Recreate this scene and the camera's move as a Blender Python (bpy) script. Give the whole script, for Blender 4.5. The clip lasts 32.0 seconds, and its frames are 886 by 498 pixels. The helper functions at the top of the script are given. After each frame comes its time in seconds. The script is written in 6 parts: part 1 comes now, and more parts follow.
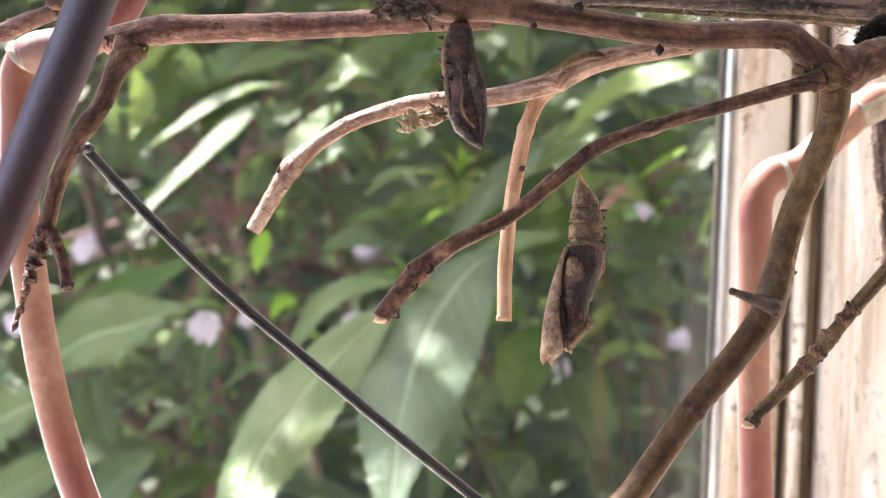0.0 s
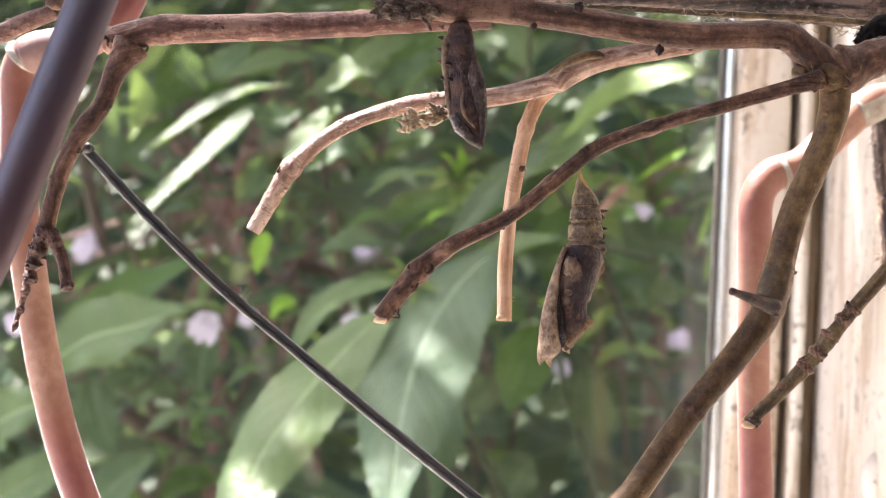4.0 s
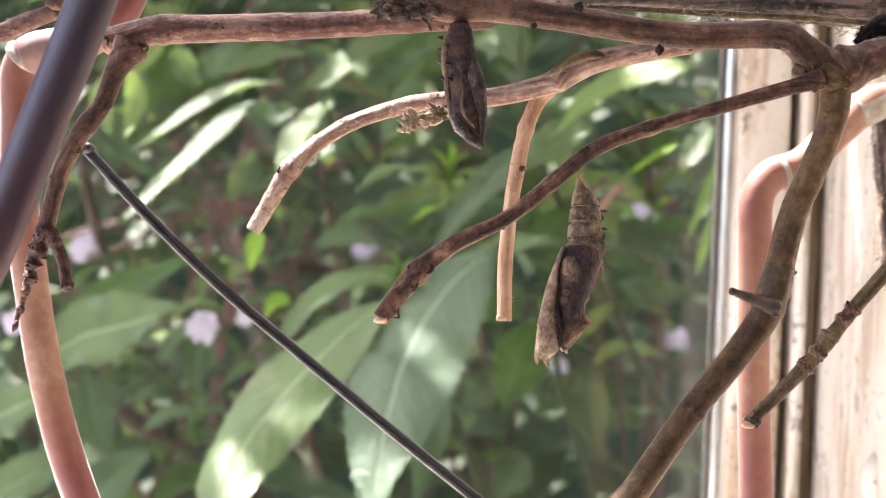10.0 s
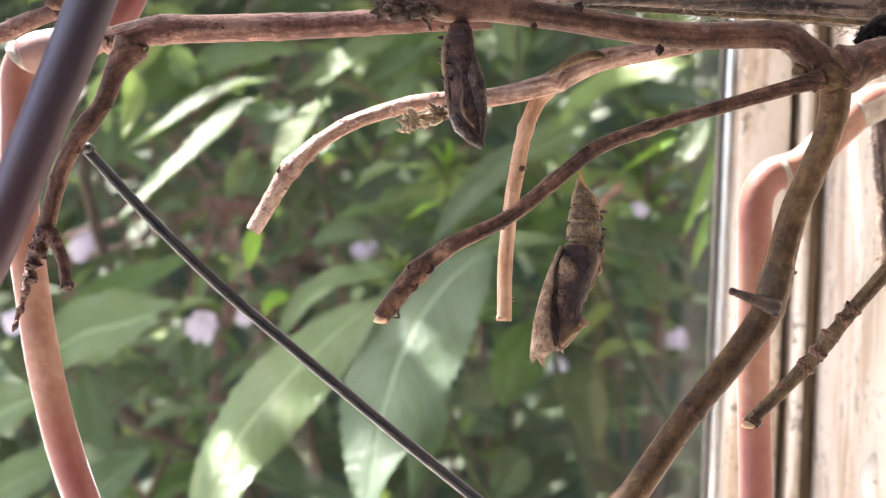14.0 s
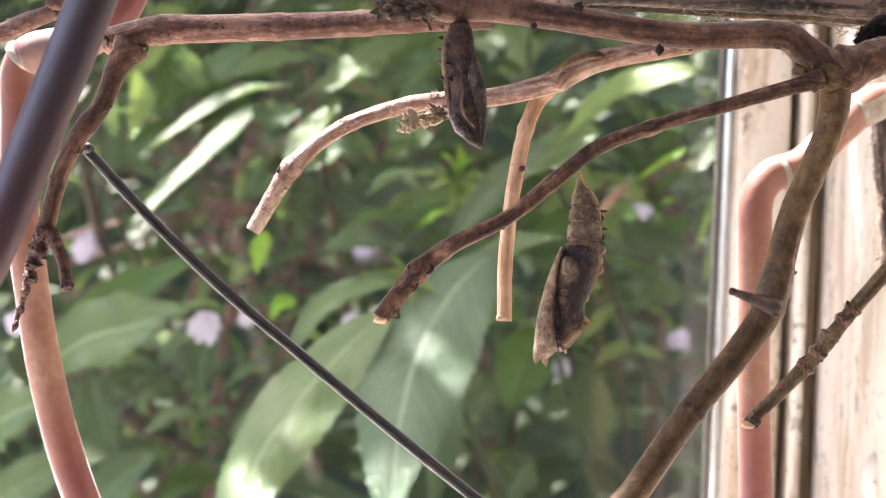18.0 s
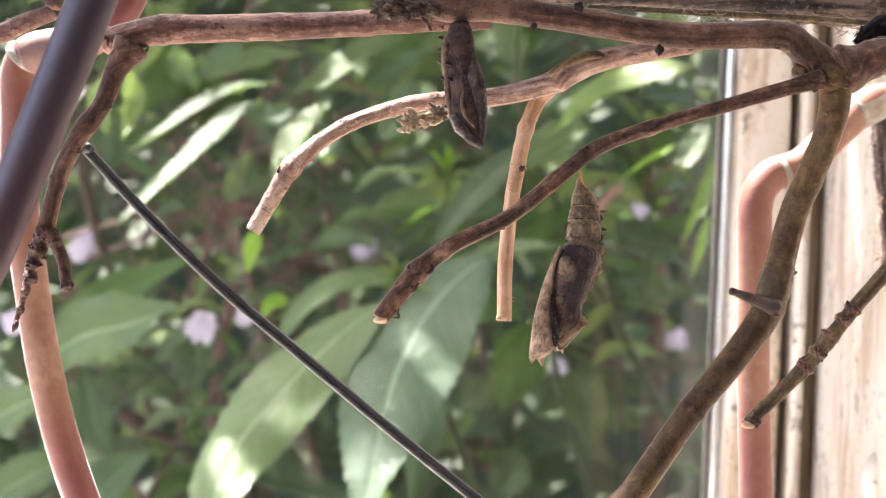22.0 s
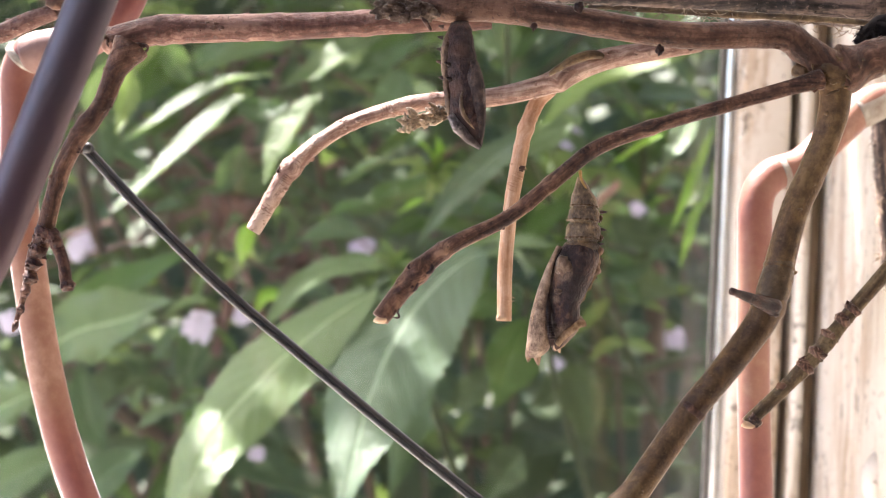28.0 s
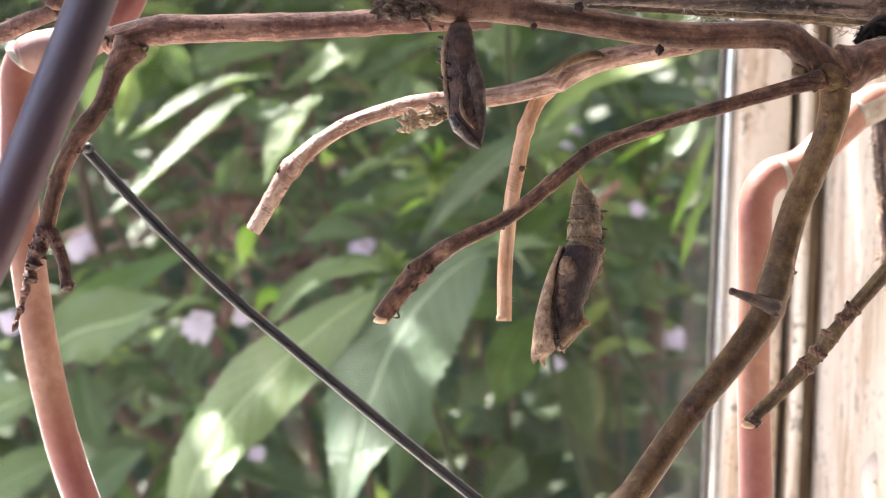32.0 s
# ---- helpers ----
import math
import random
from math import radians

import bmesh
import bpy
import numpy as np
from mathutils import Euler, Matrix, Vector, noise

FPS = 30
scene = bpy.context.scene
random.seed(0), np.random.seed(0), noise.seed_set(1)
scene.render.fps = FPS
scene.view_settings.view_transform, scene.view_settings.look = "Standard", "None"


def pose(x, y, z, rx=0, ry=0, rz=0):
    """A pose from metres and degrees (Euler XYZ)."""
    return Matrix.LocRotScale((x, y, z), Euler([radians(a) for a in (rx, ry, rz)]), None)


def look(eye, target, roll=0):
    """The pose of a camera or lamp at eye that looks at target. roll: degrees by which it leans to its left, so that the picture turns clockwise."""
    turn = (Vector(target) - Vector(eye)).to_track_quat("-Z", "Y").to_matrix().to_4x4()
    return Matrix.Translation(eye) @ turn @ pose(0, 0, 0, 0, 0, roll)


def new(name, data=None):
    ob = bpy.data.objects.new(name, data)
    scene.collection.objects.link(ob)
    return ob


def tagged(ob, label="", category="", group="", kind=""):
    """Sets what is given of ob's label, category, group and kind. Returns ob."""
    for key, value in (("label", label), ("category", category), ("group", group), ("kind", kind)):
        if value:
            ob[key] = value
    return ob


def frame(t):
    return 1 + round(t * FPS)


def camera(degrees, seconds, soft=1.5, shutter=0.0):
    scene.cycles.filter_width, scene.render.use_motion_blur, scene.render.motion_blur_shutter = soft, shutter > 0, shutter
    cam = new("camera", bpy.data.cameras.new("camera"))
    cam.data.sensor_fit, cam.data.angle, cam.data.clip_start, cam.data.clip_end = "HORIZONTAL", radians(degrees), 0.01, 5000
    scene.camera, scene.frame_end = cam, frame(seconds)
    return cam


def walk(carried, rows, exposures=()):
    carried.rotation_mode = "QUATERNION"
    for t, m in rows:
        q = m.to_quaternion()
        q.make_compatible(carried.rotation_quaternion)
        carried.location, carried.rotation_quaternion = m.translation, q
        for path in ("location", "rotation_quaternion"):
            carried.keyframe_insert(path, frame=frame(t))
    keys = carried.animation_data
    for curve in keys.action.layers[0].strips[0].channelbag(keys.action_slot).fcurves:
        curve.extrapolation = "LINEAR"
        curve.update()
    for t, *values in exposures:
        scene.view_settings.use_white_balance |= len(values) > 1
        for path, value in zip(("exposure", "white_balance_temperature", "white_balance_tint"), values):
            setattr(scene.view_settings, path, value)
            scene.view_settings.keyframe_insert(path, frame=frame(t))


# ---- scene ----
cam = camera(28, 32.0, soft=0.9)
EYE = (0, 0, 1.3)
walk(cam, [(0, look(EYE, (0, 1, 1.3), 2.5)), (32, look(EYE, (0, 1, 1.3), 2.5))], exposures=[(0, 2.96, 6360, 23), (32, 2.96, 6360, 23)])
cam.data.dof.use_dof = True
cam.data.dof.focus_distance = 0.232
cam.data.dof.aperture_fstop = 42

# ---- world and sun ----
SUN_DIR = Vector((-0.34, 0.27, 0.90)).normalized()
world = bpy.data.worlds.new("sky")
scene.world = world
world.use_nodes = True
wn = world.node_tree
sky = wn.nodes.new("ShaderNodeTexSky")
sky.sky_type, sky.sun_disc = "NISHITA", False
sky.sun_elevation = math.asin(SUN_DIR.z)
sky.sun_rotation = math.atan2(SUN_DIR.x, SUN_DIR.y)
sky.dust_density = 2.0
wn.nodes["Background"].inputs["Strength"].default_value = 0.135
wn.links.new(sky.outputs[0], wn.nodes["Background"].inputs[0])
sun = new("sun", bpy.data.lights.new("sun", "SUN"))
sun.data.energy, sun.data.angle, sun.data.color = 4.6, radians(0.6), (1.0, 0.95, 0.88)
sun.matrix_world = look(SUN_DIR * 5, (0, 0, 0))


# ---- materials ----
def node(nt, kind, **values):
    n = nt.nodes.new(kind)
    for k, v in values.items():
        n.inputs[k].default_value = v
    return n


def ramp(nt, fac, stops):
    r = nt.nodes.new("ShaderNodeValToRGB")
    e = r.color_ramp.elements
    while len(e) < len(stops):
        e.new(0.5)
    for el, (p, c) in zip(e, stops):
        el.position, el.color = p, (*c, 1)
    nt.links.new(fac, r.inputs[0])
    return r.outputs[0]


def blend(nt, fac, a, b, mode="MIX"):
    m = nt.nodes.new("ShaderNodeMix")
    m.data_type, m.blend_type = "RGBA", mode
    for sock, v in ((m.inputs[0], fac), (m.inputs[6], a), (m.inputs[7], b)):
        if isinstance(v, bpy.types.NodeSocket):
            nt.links.new(v, sock)
        elif isinstance(v, (int, float)):
            sock.default_value = v
        else:
            sock.default_value = (*v, 1)
    return m.outputs[2]


def calc(nt, op, a, b=0.0, c=0.0):
    m = nt.nodes.new("ShaderNodeMath")
    m.operation = op
    for sock, v in zip(m.inputs, (a, b, c)):
        if isinstance(v, bpy.types.NodeSocket):
            nt.links.new(v, sock)
        else:
            sock.default_value = v
    return m.outputs[0]


def noise_at(nt, vec, scale, detail=4.0, rough=0.6, stretch=None):
    if stretch:
        mp = nt.nodes.new("ShaderNodeMapping")
        mp.inputs["Scale"].default_value = stretch
        nt.links.new(vec, mp.inputs[0])
        vec = mp.outputs[0]
    n = node(nt, "ShaderNodeTexNoise", Scale=scale, Detail=detail, Roughness=rough)
    nt.links.new(vec, n.inputs["Vector"])
    return n.outputs[0]


def shader(name):
    m = bpy.data.materials.new(name)
    m.use_nodes = True
    nt = m.node_tree
    return m, nt, nt.nodes["Principled BSDF"], nt.nodes.new("ShaderNodeTexCoord")


def bump(nt, bsdf, height, strength, distance):
    b = node(nt, "ShaderNodeBump", Strength=strength, Distance=distance)
    nt.links.new(height, b.inputs["Height"])
    nt.links.new(b.outputs[0], bsdf.inputs["Normal"])


def bark(name, stops, streak=0.36, rough=0.6, relief=0.6, speck=(0.035, 0.022, 0.018), speck_size=1500, speck_cut=0.61, gloss=0.35, fuzz=0.6):
    """Twig bark: soft mottling at two sizes, faint streaks along the twig, dark specks and pale warts."""
    m, nt, b, tc = shader(name)
    uv, ob = tc.outputs["UV"], tc.outputs["Object"]
    lines = noise_at(nt, uv, 1.0, 4, 0.6, (900, 70, 1))
    broad = noise_at(nt, ob, 95, 5, 0.6)
    small = noise_at(nt, ob, 620, 5, 0.7)
    mixed = calc(nt, "ADD", calc(nt, "MULTIPLY", lines, streak), calc(nt, "ADD", calc(nt, "MULTIPLY", broad, 0.55 * (1 - streak)), calc(nt, "MULTIPLY", small, 0.45 * (1 - streak))))
    col = ramp(nt, calc(nt, "MULTIPLY_ADD", mixed, 2.1, -0.55), stops)
    dots = noise_at(nt, ob, speck_size, 3, 0.6)
    col = blend(nt, ramp(nt, dots, [(speck_cut, (0, 0, 0)), (speck_cut + 0.05, (1, 1, 1))]), col, speck)
    pale = noise_at(nt, ob, 1500, 3, 0.6)
    col = blend(nt, calc(nt, "MULTIPLY", ramp(nt, pale, [(0.61, (0, 0, 0)), (0.68, (1, 1, 1))]), 0.4), col, stops[-1][1])
    nt.links.new(col, b.inputs["Base Color"])
    b.inputs["Roughness"].default_value = rough
    b.inputs["Specular IOR Level"].default_value = gloss
    b.inputs["Sheen Weight"].default_value, b.inputs["Sheen Roughness"].default_value = fuzz, 0.2
    b.inputs["Sheen Tint"].default_value = (1.0, 0.86, 0.72, 1)
    grit = noise_at(nt, ob, 2400, 4, 0.7)
    height = calc(nt, "ADD", calc(nt, "MULTIPLY", small, 0.8), calc(nt, "ADD", calc(nt, "MULTIPLY", lines, 0.25), calc(nt, "MULTIPLY", grit, 0.4)))
    bump(nt, b, height, relief * 0.5, 0.0010)
    return m


def plain(name, stops, scale=60, rough=0.6, relief=0.2, depth=0.0005, fine_scale=None, metal=0.0, stretch=None, gloss=0.5):
    m, nt, b, tc = shader(name)
    ob = tc.outputs["Object"]
    big = noise_at(nt, ob, scale, 5, 0.6, stretch)
    fine = noise_at(nt, ob, fine_scale or scale * 9, 4, 0.65, stretch)
    f = calc(nt, "ADD", calc(nt, "MULTIPLY", big, 0.65), calc(nt, "MULTIPLY", fine, 0.35))
    nt.links.new(ramp(nt, f, stops), b.inputs["Base Color"])
    nt.links.new(calc(nt, "MULTIPLY_ADD", fine, 0.25, rough - 0.12), b.inputs["Roughness"])
    b.inputs["Metallic"].default_value = metal
    b.inputs["Specular IOR Level"].default_value = gloss
    bump(nt, b, fine, relief, depth)
    return m


def leaf_material(name, dark, mid, light, through_light=0.3, rough=0.42, vein=0.45):
    m, nt, b, tc = shader(name)
    uv, ob = tc.outputs["UV"], tc.outputs["Object"]
    info = nt.nodes.new("ShaderNodeObjectInfo").outputs["Random"]
    isl = nt.nodes.new("ShaderNodeNewGeometry").outputs["Random Per Island"]
    f = calc(nt, "ADD", calc(nt, "MULTIPLY", noise_at(nt, ob, 45, 4, 0.6), 0.6),
             calc(nt, "ADD", calc(nt, "MULTIPLY", info, 0.2), calc(nt, "MULTIPLY", isl, 0.2)))
    col = ramp(nt, f, [(0.25, dark), (0.5, mid), (0.8, light)])
    sep = nt.nodes.new("ShaderNodeSeparateXYZ")
    nt.links.new(uv, sep.inputs[0])
    across = calc(nt, "ABSOLUTE", calc(nt, "SUBTRACT", sep.outputs[0], 0.5))
    rib = ramp(nt, across, [(0.012, (1, 1, 1)), (0.035, (0, 0, 0))])
    slant = calc(nt, "SUBTRACT", sep.outputs[1], calc(nt, "MULTIPLY", across, 0.35))
    wave = calc(nt, "ABSOLUTE", calc(nt, "SUBTRACT", calc(nt, "FRACT", calc(nt, "MULTIPLY", slant, 15)), 0.5))
    side = ramp(nt, wave, [(0.02, (1, 1, 1)), (0.07, (0, 0, 0))])
    veins = calc(nt, "MAXIMUM", rib, calc(nt, "MULTIPLY", side, 0.42))
    col = blend(nt, calc(nt, "MULTIPLY", veins, vein), col, tuple(min(1, 1.6 * c + 0.05) for c in light))
    nt.links.new(col, b.inputs["Base Color"])
    b.inputs["Roughness"].default_value = rough
    quilt = noise_at(nt, ob, 170, 3, 0.55)
    cells = node(nt, "ShaderNodeTexVoronoi", Scale=330)
    cells.feature = "DISTANCE_TO_EDGE"
    nt.links.new(ob, cells.inputs["Vector"])
    net = ramp(nt, cells.outputs["Distance"], [(0.02, (1, 1, 1)), (0.16, (0, 0, 0))])
    b.inputs["Specular IOR Level"].default_value = 0.4
    bump(nt, b, calc(nt, "SUBTRACT", calc(nt, "MULTIPLY", quilt, 0.8), calc(nt, "MULTIPLY_ADD", net, 0.22, veins)), 0.6, 0.0010)
    t = nt.nodes.new("ShaderNodeBsdfTranslucent")
    nt.links.new(blend(nt, 0.4, col, (0.26, 0.38, 0.06), "MIX"), t.inputs[0])
    mx = node(nt, "ShaderNodeMixShader", Fac=through_light)
    nt.links.new(b.outputs[0], mx.inputs[1])
    nt.links.new(t.outputs[0], mx.inputs[2])
    nt.links.new(mx.outputs[0], nt.nodes["Material Output"].inputs[0])
    return m


BARK_BROWN = bark("brown_bark", [(0.34, (0.0390, 0.0156, 0.0089)), (0.5, (0.1053, 0.0480, 0.0276)), (0.68, (0.2340, 0.1296, 0.0828))], relief=1.0)
BARK_PINK = bark("pinkish_bark", [(0.33, (0.0630, 0.0240, 0.0166)), (0.5, (0.1575, 0.0704, 0.0491)), (0.68, (0.3420, 0.1987, 0.1465))], relief=1.0)
BARK_PALE = bark("bleached_bark", [(0.34, (0.185, 0.100, 0.070)), (0.48, (0.34, 0.205, 0.150)), (0.64, (0.60, 0.45, 0.35))], streak=0.5, relief=1.4, speck=(0.12, 0.06, 0.04), speck_cut=0.63)
BARK_DARK = bark("dark_bark", [(0.36, (0.0284, 0.0118, 0.0074)), (0.5, (0.1119, 0.0531, 0.0323)), (0.66, (0.3302, 0.1875, 0.1147))], relief=1.0)
BARK_LIMB = bark("smooth_limb_bark", [(0.3, (0.0522, 0.0264, 0.0095)), (0.5, (0.1160, 0.0659, 0.0253)), (0.7, (0.2204, 0.1373, 0.0568))], streak=0.14, rough=0.5, relief=0.7, speck_cut=0.66)
BARK_OLIVE = bark("olive_brown_bark", [(0.34, (0.0383, 0.0210, 0.0089)), (0.5, (0.1068, 0.0673, 0.0298)), (0.68, (0.2504, 0.1795, 0.0893))], relief=1.0)
BARK_ROUGH = bark("shaggy_bark", [(0.34, (0.014, 0.010, 0.008)), (0.52, (0.055, 0.038, 0.03)), (0.72, (0.24, 0.17, 0.13))], streak=0.6, relief=1.0)
BARK_KNOB = bark("knob_bark", [(0.36, (0.0225, 0.0135, 0.009)), (0.5, (0.105, 0.066, 0.0435)), (0.64, (0.33, 0.2475, 0.18))], relief=1.6, rough=0.8)
DEAD_BUD = bark("dead_bud", [(0.38, (0.016, 0.005, 0.004)), (0.52, (0.060, 0.022, 0.014)), (0.7, (0.20, 0.10, 0.065))], relief=1.0, rough=0.45, fuzz=0.25)
DRY_BUD = bark("dry_bud", [(0.36, (0.05, 0.032, 0.018)), (0.48, (0.22, 0.155, 0.09)), (0.62, (0.52, 0.42, 0.28))], relief=1.0)
PEELED = bark("peeled_wood", [(0.3, (0.36, 0.19, 0.10)), (0.5, (0.52, 0.32, 0.20)), (0.7, (0.66, 0.48, 0.35))], streak=0.5, rough=0.6, relief=0.6,
              speck=(0.35, 0.17, 0.08), speck_cut=0.68)
CUT_WOOD = plain("cut_wood", [(0.3, (0.45, 0.26, 0.14)), (0.7, (0.80, 0.62, 0.42))], 700, 0.8)
LEAF_BROAD = leaf_material("broad_leaf", (0.0504, 0.0874, 0.0358), (0.0896, 0.1434, 0.0605), (0.1568, 0.2240, 0.1030), 0.34, 0.40, 0.9)
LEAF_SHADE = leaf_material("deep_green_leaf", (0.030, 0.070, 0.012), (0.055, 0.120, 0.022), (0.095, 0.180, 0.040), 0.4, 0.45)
LEAF_MAIN = leaf_material("bush_leaf", (0.062, 0.108, 0.046), (0.110, 0.172, 0.074), (0.195, 0.265, 0.130), 0.36, 0.46)
LEAF_FRONT = leaf_material("felted_leaf", (0.0600, 0.1020, 0.0598), (0.0960, 0.1500, 0.0897), (0.1500, 0.2136, 0.1323), 0.3, 0.46, 0.75)
LEAF_MID = leaf_material("yellowish_leaf", (0.1163, 0.1900, 0.0467), (0.1981, 0.2843, 0.0837), (0.3302, 0.4201, 0.1481), 0.4, 0.46)
LEAF_DULL = leaf_material("dull_leaf", (0.030, 0.065, 0.028), (0.060, 0.112, 0.050), (0.12, 0.19, 0.095), 0.3, 0.48, 0.6)
LEAF_LIME = leaf_material("young_leaf", (0.1250, 0.2750, 0.0240), (0.2125, 0.4125, 0.0360), (0.3500, 0.5625, 0.0720), 0.45)
# Bush greens darkened for the inner leaves: their shade is in the colour.
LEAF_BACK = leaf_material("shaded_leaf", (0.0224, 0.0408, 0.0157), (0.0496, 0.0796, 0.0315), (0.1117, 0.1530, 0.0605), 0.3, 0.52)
STEM = bark("bush_stem", [(0.3, (0.0345, 0.0240, 0.0150)), (0.5, (0.0713, 0.0480, 0.0290)), (0.7, (0.1380, 0.0900, 0.0570))])
STEM_RED = bark("red_stem", [(0.3, (0.08, 0.038, 0.03)), (0.5, (0.15, 0.075, 0.058)), (0.7, (0.23, 0.13, 0.105))])
STEM_PINK = bark("pink_stem", [(0.3, (0.20, 0.10, 0.075)), (0.5, (0.33, 0.18, 0.135)), (0.7, (0.45, 0.28, 0.22))])
STEM_GREEN = bark("green_stem", [(0.3, (0.03, 0.045, 0.015)), (0.6, (0.06, 0.085, 0.03)), (0.8, (0.12, 0.15, 0.06))])
SOIL = plain("soil", [(0.3, (0.03, 0.02, 0.013)), (0.6, (0.07, 0.05, 0.03)), (0.8, (0.06, 0.09, 0.03))], 3, 0.95, 0.6, 0.02)
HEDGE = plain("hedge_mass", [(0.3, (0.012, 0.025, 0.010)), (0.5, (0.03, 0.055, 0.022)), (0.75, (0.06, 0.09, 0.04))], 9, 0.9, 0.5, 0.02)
# Pale lilac for the bright sky gaps, which are built as petals.
SKY_GAP = plain("lilac_sky_gap", [(0.3, (0.56, 0.50, 0.66)), (0.7, (0.72, 0.68, 0.80))], 400, 0.6)
SILVER = plain("scratched_silver", [(0.3, (0.30, 0.32, 0.30)), (0.5, (0.62, 0.64, 0.62)), (0.7, (0.8, 0.82, 0.8))], 60, 0.22, 0.2, metal=0.85, stretch=(1, 1, 0.3))
RUBBER = plain("dirty_seal", [(0.3, (0.03, 0.028, 0.022)), (0.6, (0.08, 0.07, 0.055)), (0.8, (0.2, 0.18, 0.15))], 220, 0.8)
BARE_WOOD = plain("bare_wood", [(0.3, (0.10, 0.075, 0.045)), (0.5, (0.24, 0.18, 0.12)), (0.7, (0.42, 0.34, 0.25))], 300, 0.8, 0.4, stretch=(1, 1, 0.08))
GROOVE_WOOD = plain("groove_wood", [(0.35, (0.05, 0.04, 0.03)), (0.5, (0.14, 0.12, 0.10)), (0.7, (0.34, 0.30, 0.25))], 260, 0.85, 0.3, stretch=(1, 1, 0.15))
STEEL_WIRE = plain("grey_wire", [(0.3, (0.06, 0.065, 0.065)), (0.6, (0.14, 0.145, 0.145)), (0.8, (0.3, 0.31, 0.31))], 500, 0.38, 0.2, metal=0.6)
DARK_WIRE = plain("dark_wire", [(0.3, (0.014, 0.015, 0.015)), (0.7, (0.04, 0.041, 0.04))], 500, 0.45, 0.2)
SILK = plain("silk_pad", [(0.3, (0.35, 0.19, 0.05)), (0.7, (0.75, 0.48, 0.16))], 900, 0.5)


def painted_wood():
    """White gloss paint over timber, worn through to brown wood in upright smears."""
    m, nt, b, tc = shader("worn_white_paint")
    ob = tc.outputs["Object"]
    paint = ramp(nt, noise_at(nt, ob, 30, 4, 0.6), [(0.3, (0.46, 0.42, 0.35)), (0.7, (0.66, 0.635, 0.575))])
    wear = noise_at(nt, ob, 1.0, 6, 0.68, (130, 130, 24))
    fleck = noise_at(nt, ob, 700, 3, 0.6)
    mask = ramp(nt, calc(nt, "MULTIPLY_ADD", fleck, 0.18, wear), [(0.58, (0, 0, 0)), (0.69, (1, 1, 1))])
    wood = ramp(nt, noise_at(nt, ob, 1.0, 5, 0.6, (900, 900, 40)), [(0.3, (0.20, 0.13, 0.08)), (0.7, (0.50, 0.39, 0.27))])
    mould = ramp(nt, calc(nt, "MULTIPLY_ADD", noise_at(nt, ob, 60, 2, 0.5), 0.5, noise_at(nt, ob, 480, 3, 0.6)), [(0.86, (0, 0, 0)), (0.93, (1, 1, 1))])
    base = blend(nt, calc(nt, "MULTIPLY", mask, 0.8), paint, wood)
    nt.links.new(blend(nt, calc(nt, "MULTIPLY", mould, 0.75), base, (0.10, 0.085, 0.065)), b.inputs["Base Color"])
    b.inputs["Roughness"].default_value = 0.5
    bump(nt, b, calc(nt, "SUBTRACT", calc(nt, "MULTIPLY", fleck, 0.3), mask), 0.3, 0.0004)
    return m


def terracotta_paint():
    """Salmon-red coating, chipped to pale grey in small flakes."""
    m, nt, b, tc = shader("terracotta_coating")
    ob = tc.outputs["Object"]
    col = ramp(nt, calc(nt, "ADD", calc(nt, "MULTIPLY", noise_at(nt, ob, 32, 3, 0.55), 0.8), calc(nt, "MULTIPLY", noise_at(nt, ob, 500, 4, 0.65), 0.2)), [(0.34, (0.155, 0.045, 0.040)), (0.46, (0.215, 0.080, 0.056)), (0.56, (0.255, 0.125, 0.080)), (0.68, (0.42, 0.27, 0.19))])
    grain = noise_at(nt, ob, 900, 3, 0.6)
    zone = noise_at(nt, ob, 38, 2, 0.5)
    chips = ramp(nt, calc(nt, "MULTIPLY_ADD", zone, 0.8, grain), [(1.00, (0, 0, 0)), (1.07, (1, 1, 1))])
    nt.links.new(blend(nt, chips, col, (0.62, 0.56, 0.50)), b.inputs["Base Color"])
    nt.links.new(calc(nt, "MULTIPLY_ADD", grain, 0.3, 0.35), b.inputs["Roughness"])
    b.inputs["Sheen Weight"].default_value, b.inputs["Sheen Roughness"].default_value = 0.35, 0.3
    bump(nt, b, calc(nt, "ADD", grain, chips), 0.25, 0.0003)
    return m


def tube_enamel():
    """Old enamel, rubbed and dusty: slate grey at the top, a reddish reflection put in as maroon towards the lower end.
    """
    m, nt, b, tc = shader("enamel_with_reflection")
    ob = tc.outputs["Object"]
    sep = nt.nodes.new("ShaderNodeSeparateXYZ")
    nt.links.new(ob, sep.inputs[0])
    cloud = noise_at(nt, ob, 60, 4, 0.6)
    drift = calc(nt, "ADD", calc(nt, "MULTIPLY", sep.outputs[2], 10.0), calc(nt, "MULTIPLY_ADD", cloud, 0.5, -0.25))
    hue = ramp(nt, drift, [(0.15, (0.110, 0.038, 0.040)), (0.42, (0.115, 0.056, 0.070)), (0.75, (0.085, 0.074, 0.094)), (1.0, (0.105, 0.110, 0.132))])
    fine = noise_at(nt, ob, 700, 3, 0.6)
    nt.links.new(blend(nt, calc(nt, "MULTIPLY", fine, 0.2), hue, (0.08, 0.065, 0.07)), b.inputs["Base Color"])
    nt.links.new(calc(nt, "MULTIPLY_ADD", fine, 0.2, 0.34), b.inputs["Roughness"])
    b.inputs["Sheen Weight"].default_value, b.inputs["Sheen Roughness"].default_value = 0.3, 0.12
    bump(nt, b, fine, 0.1, 0.0003)
    return m


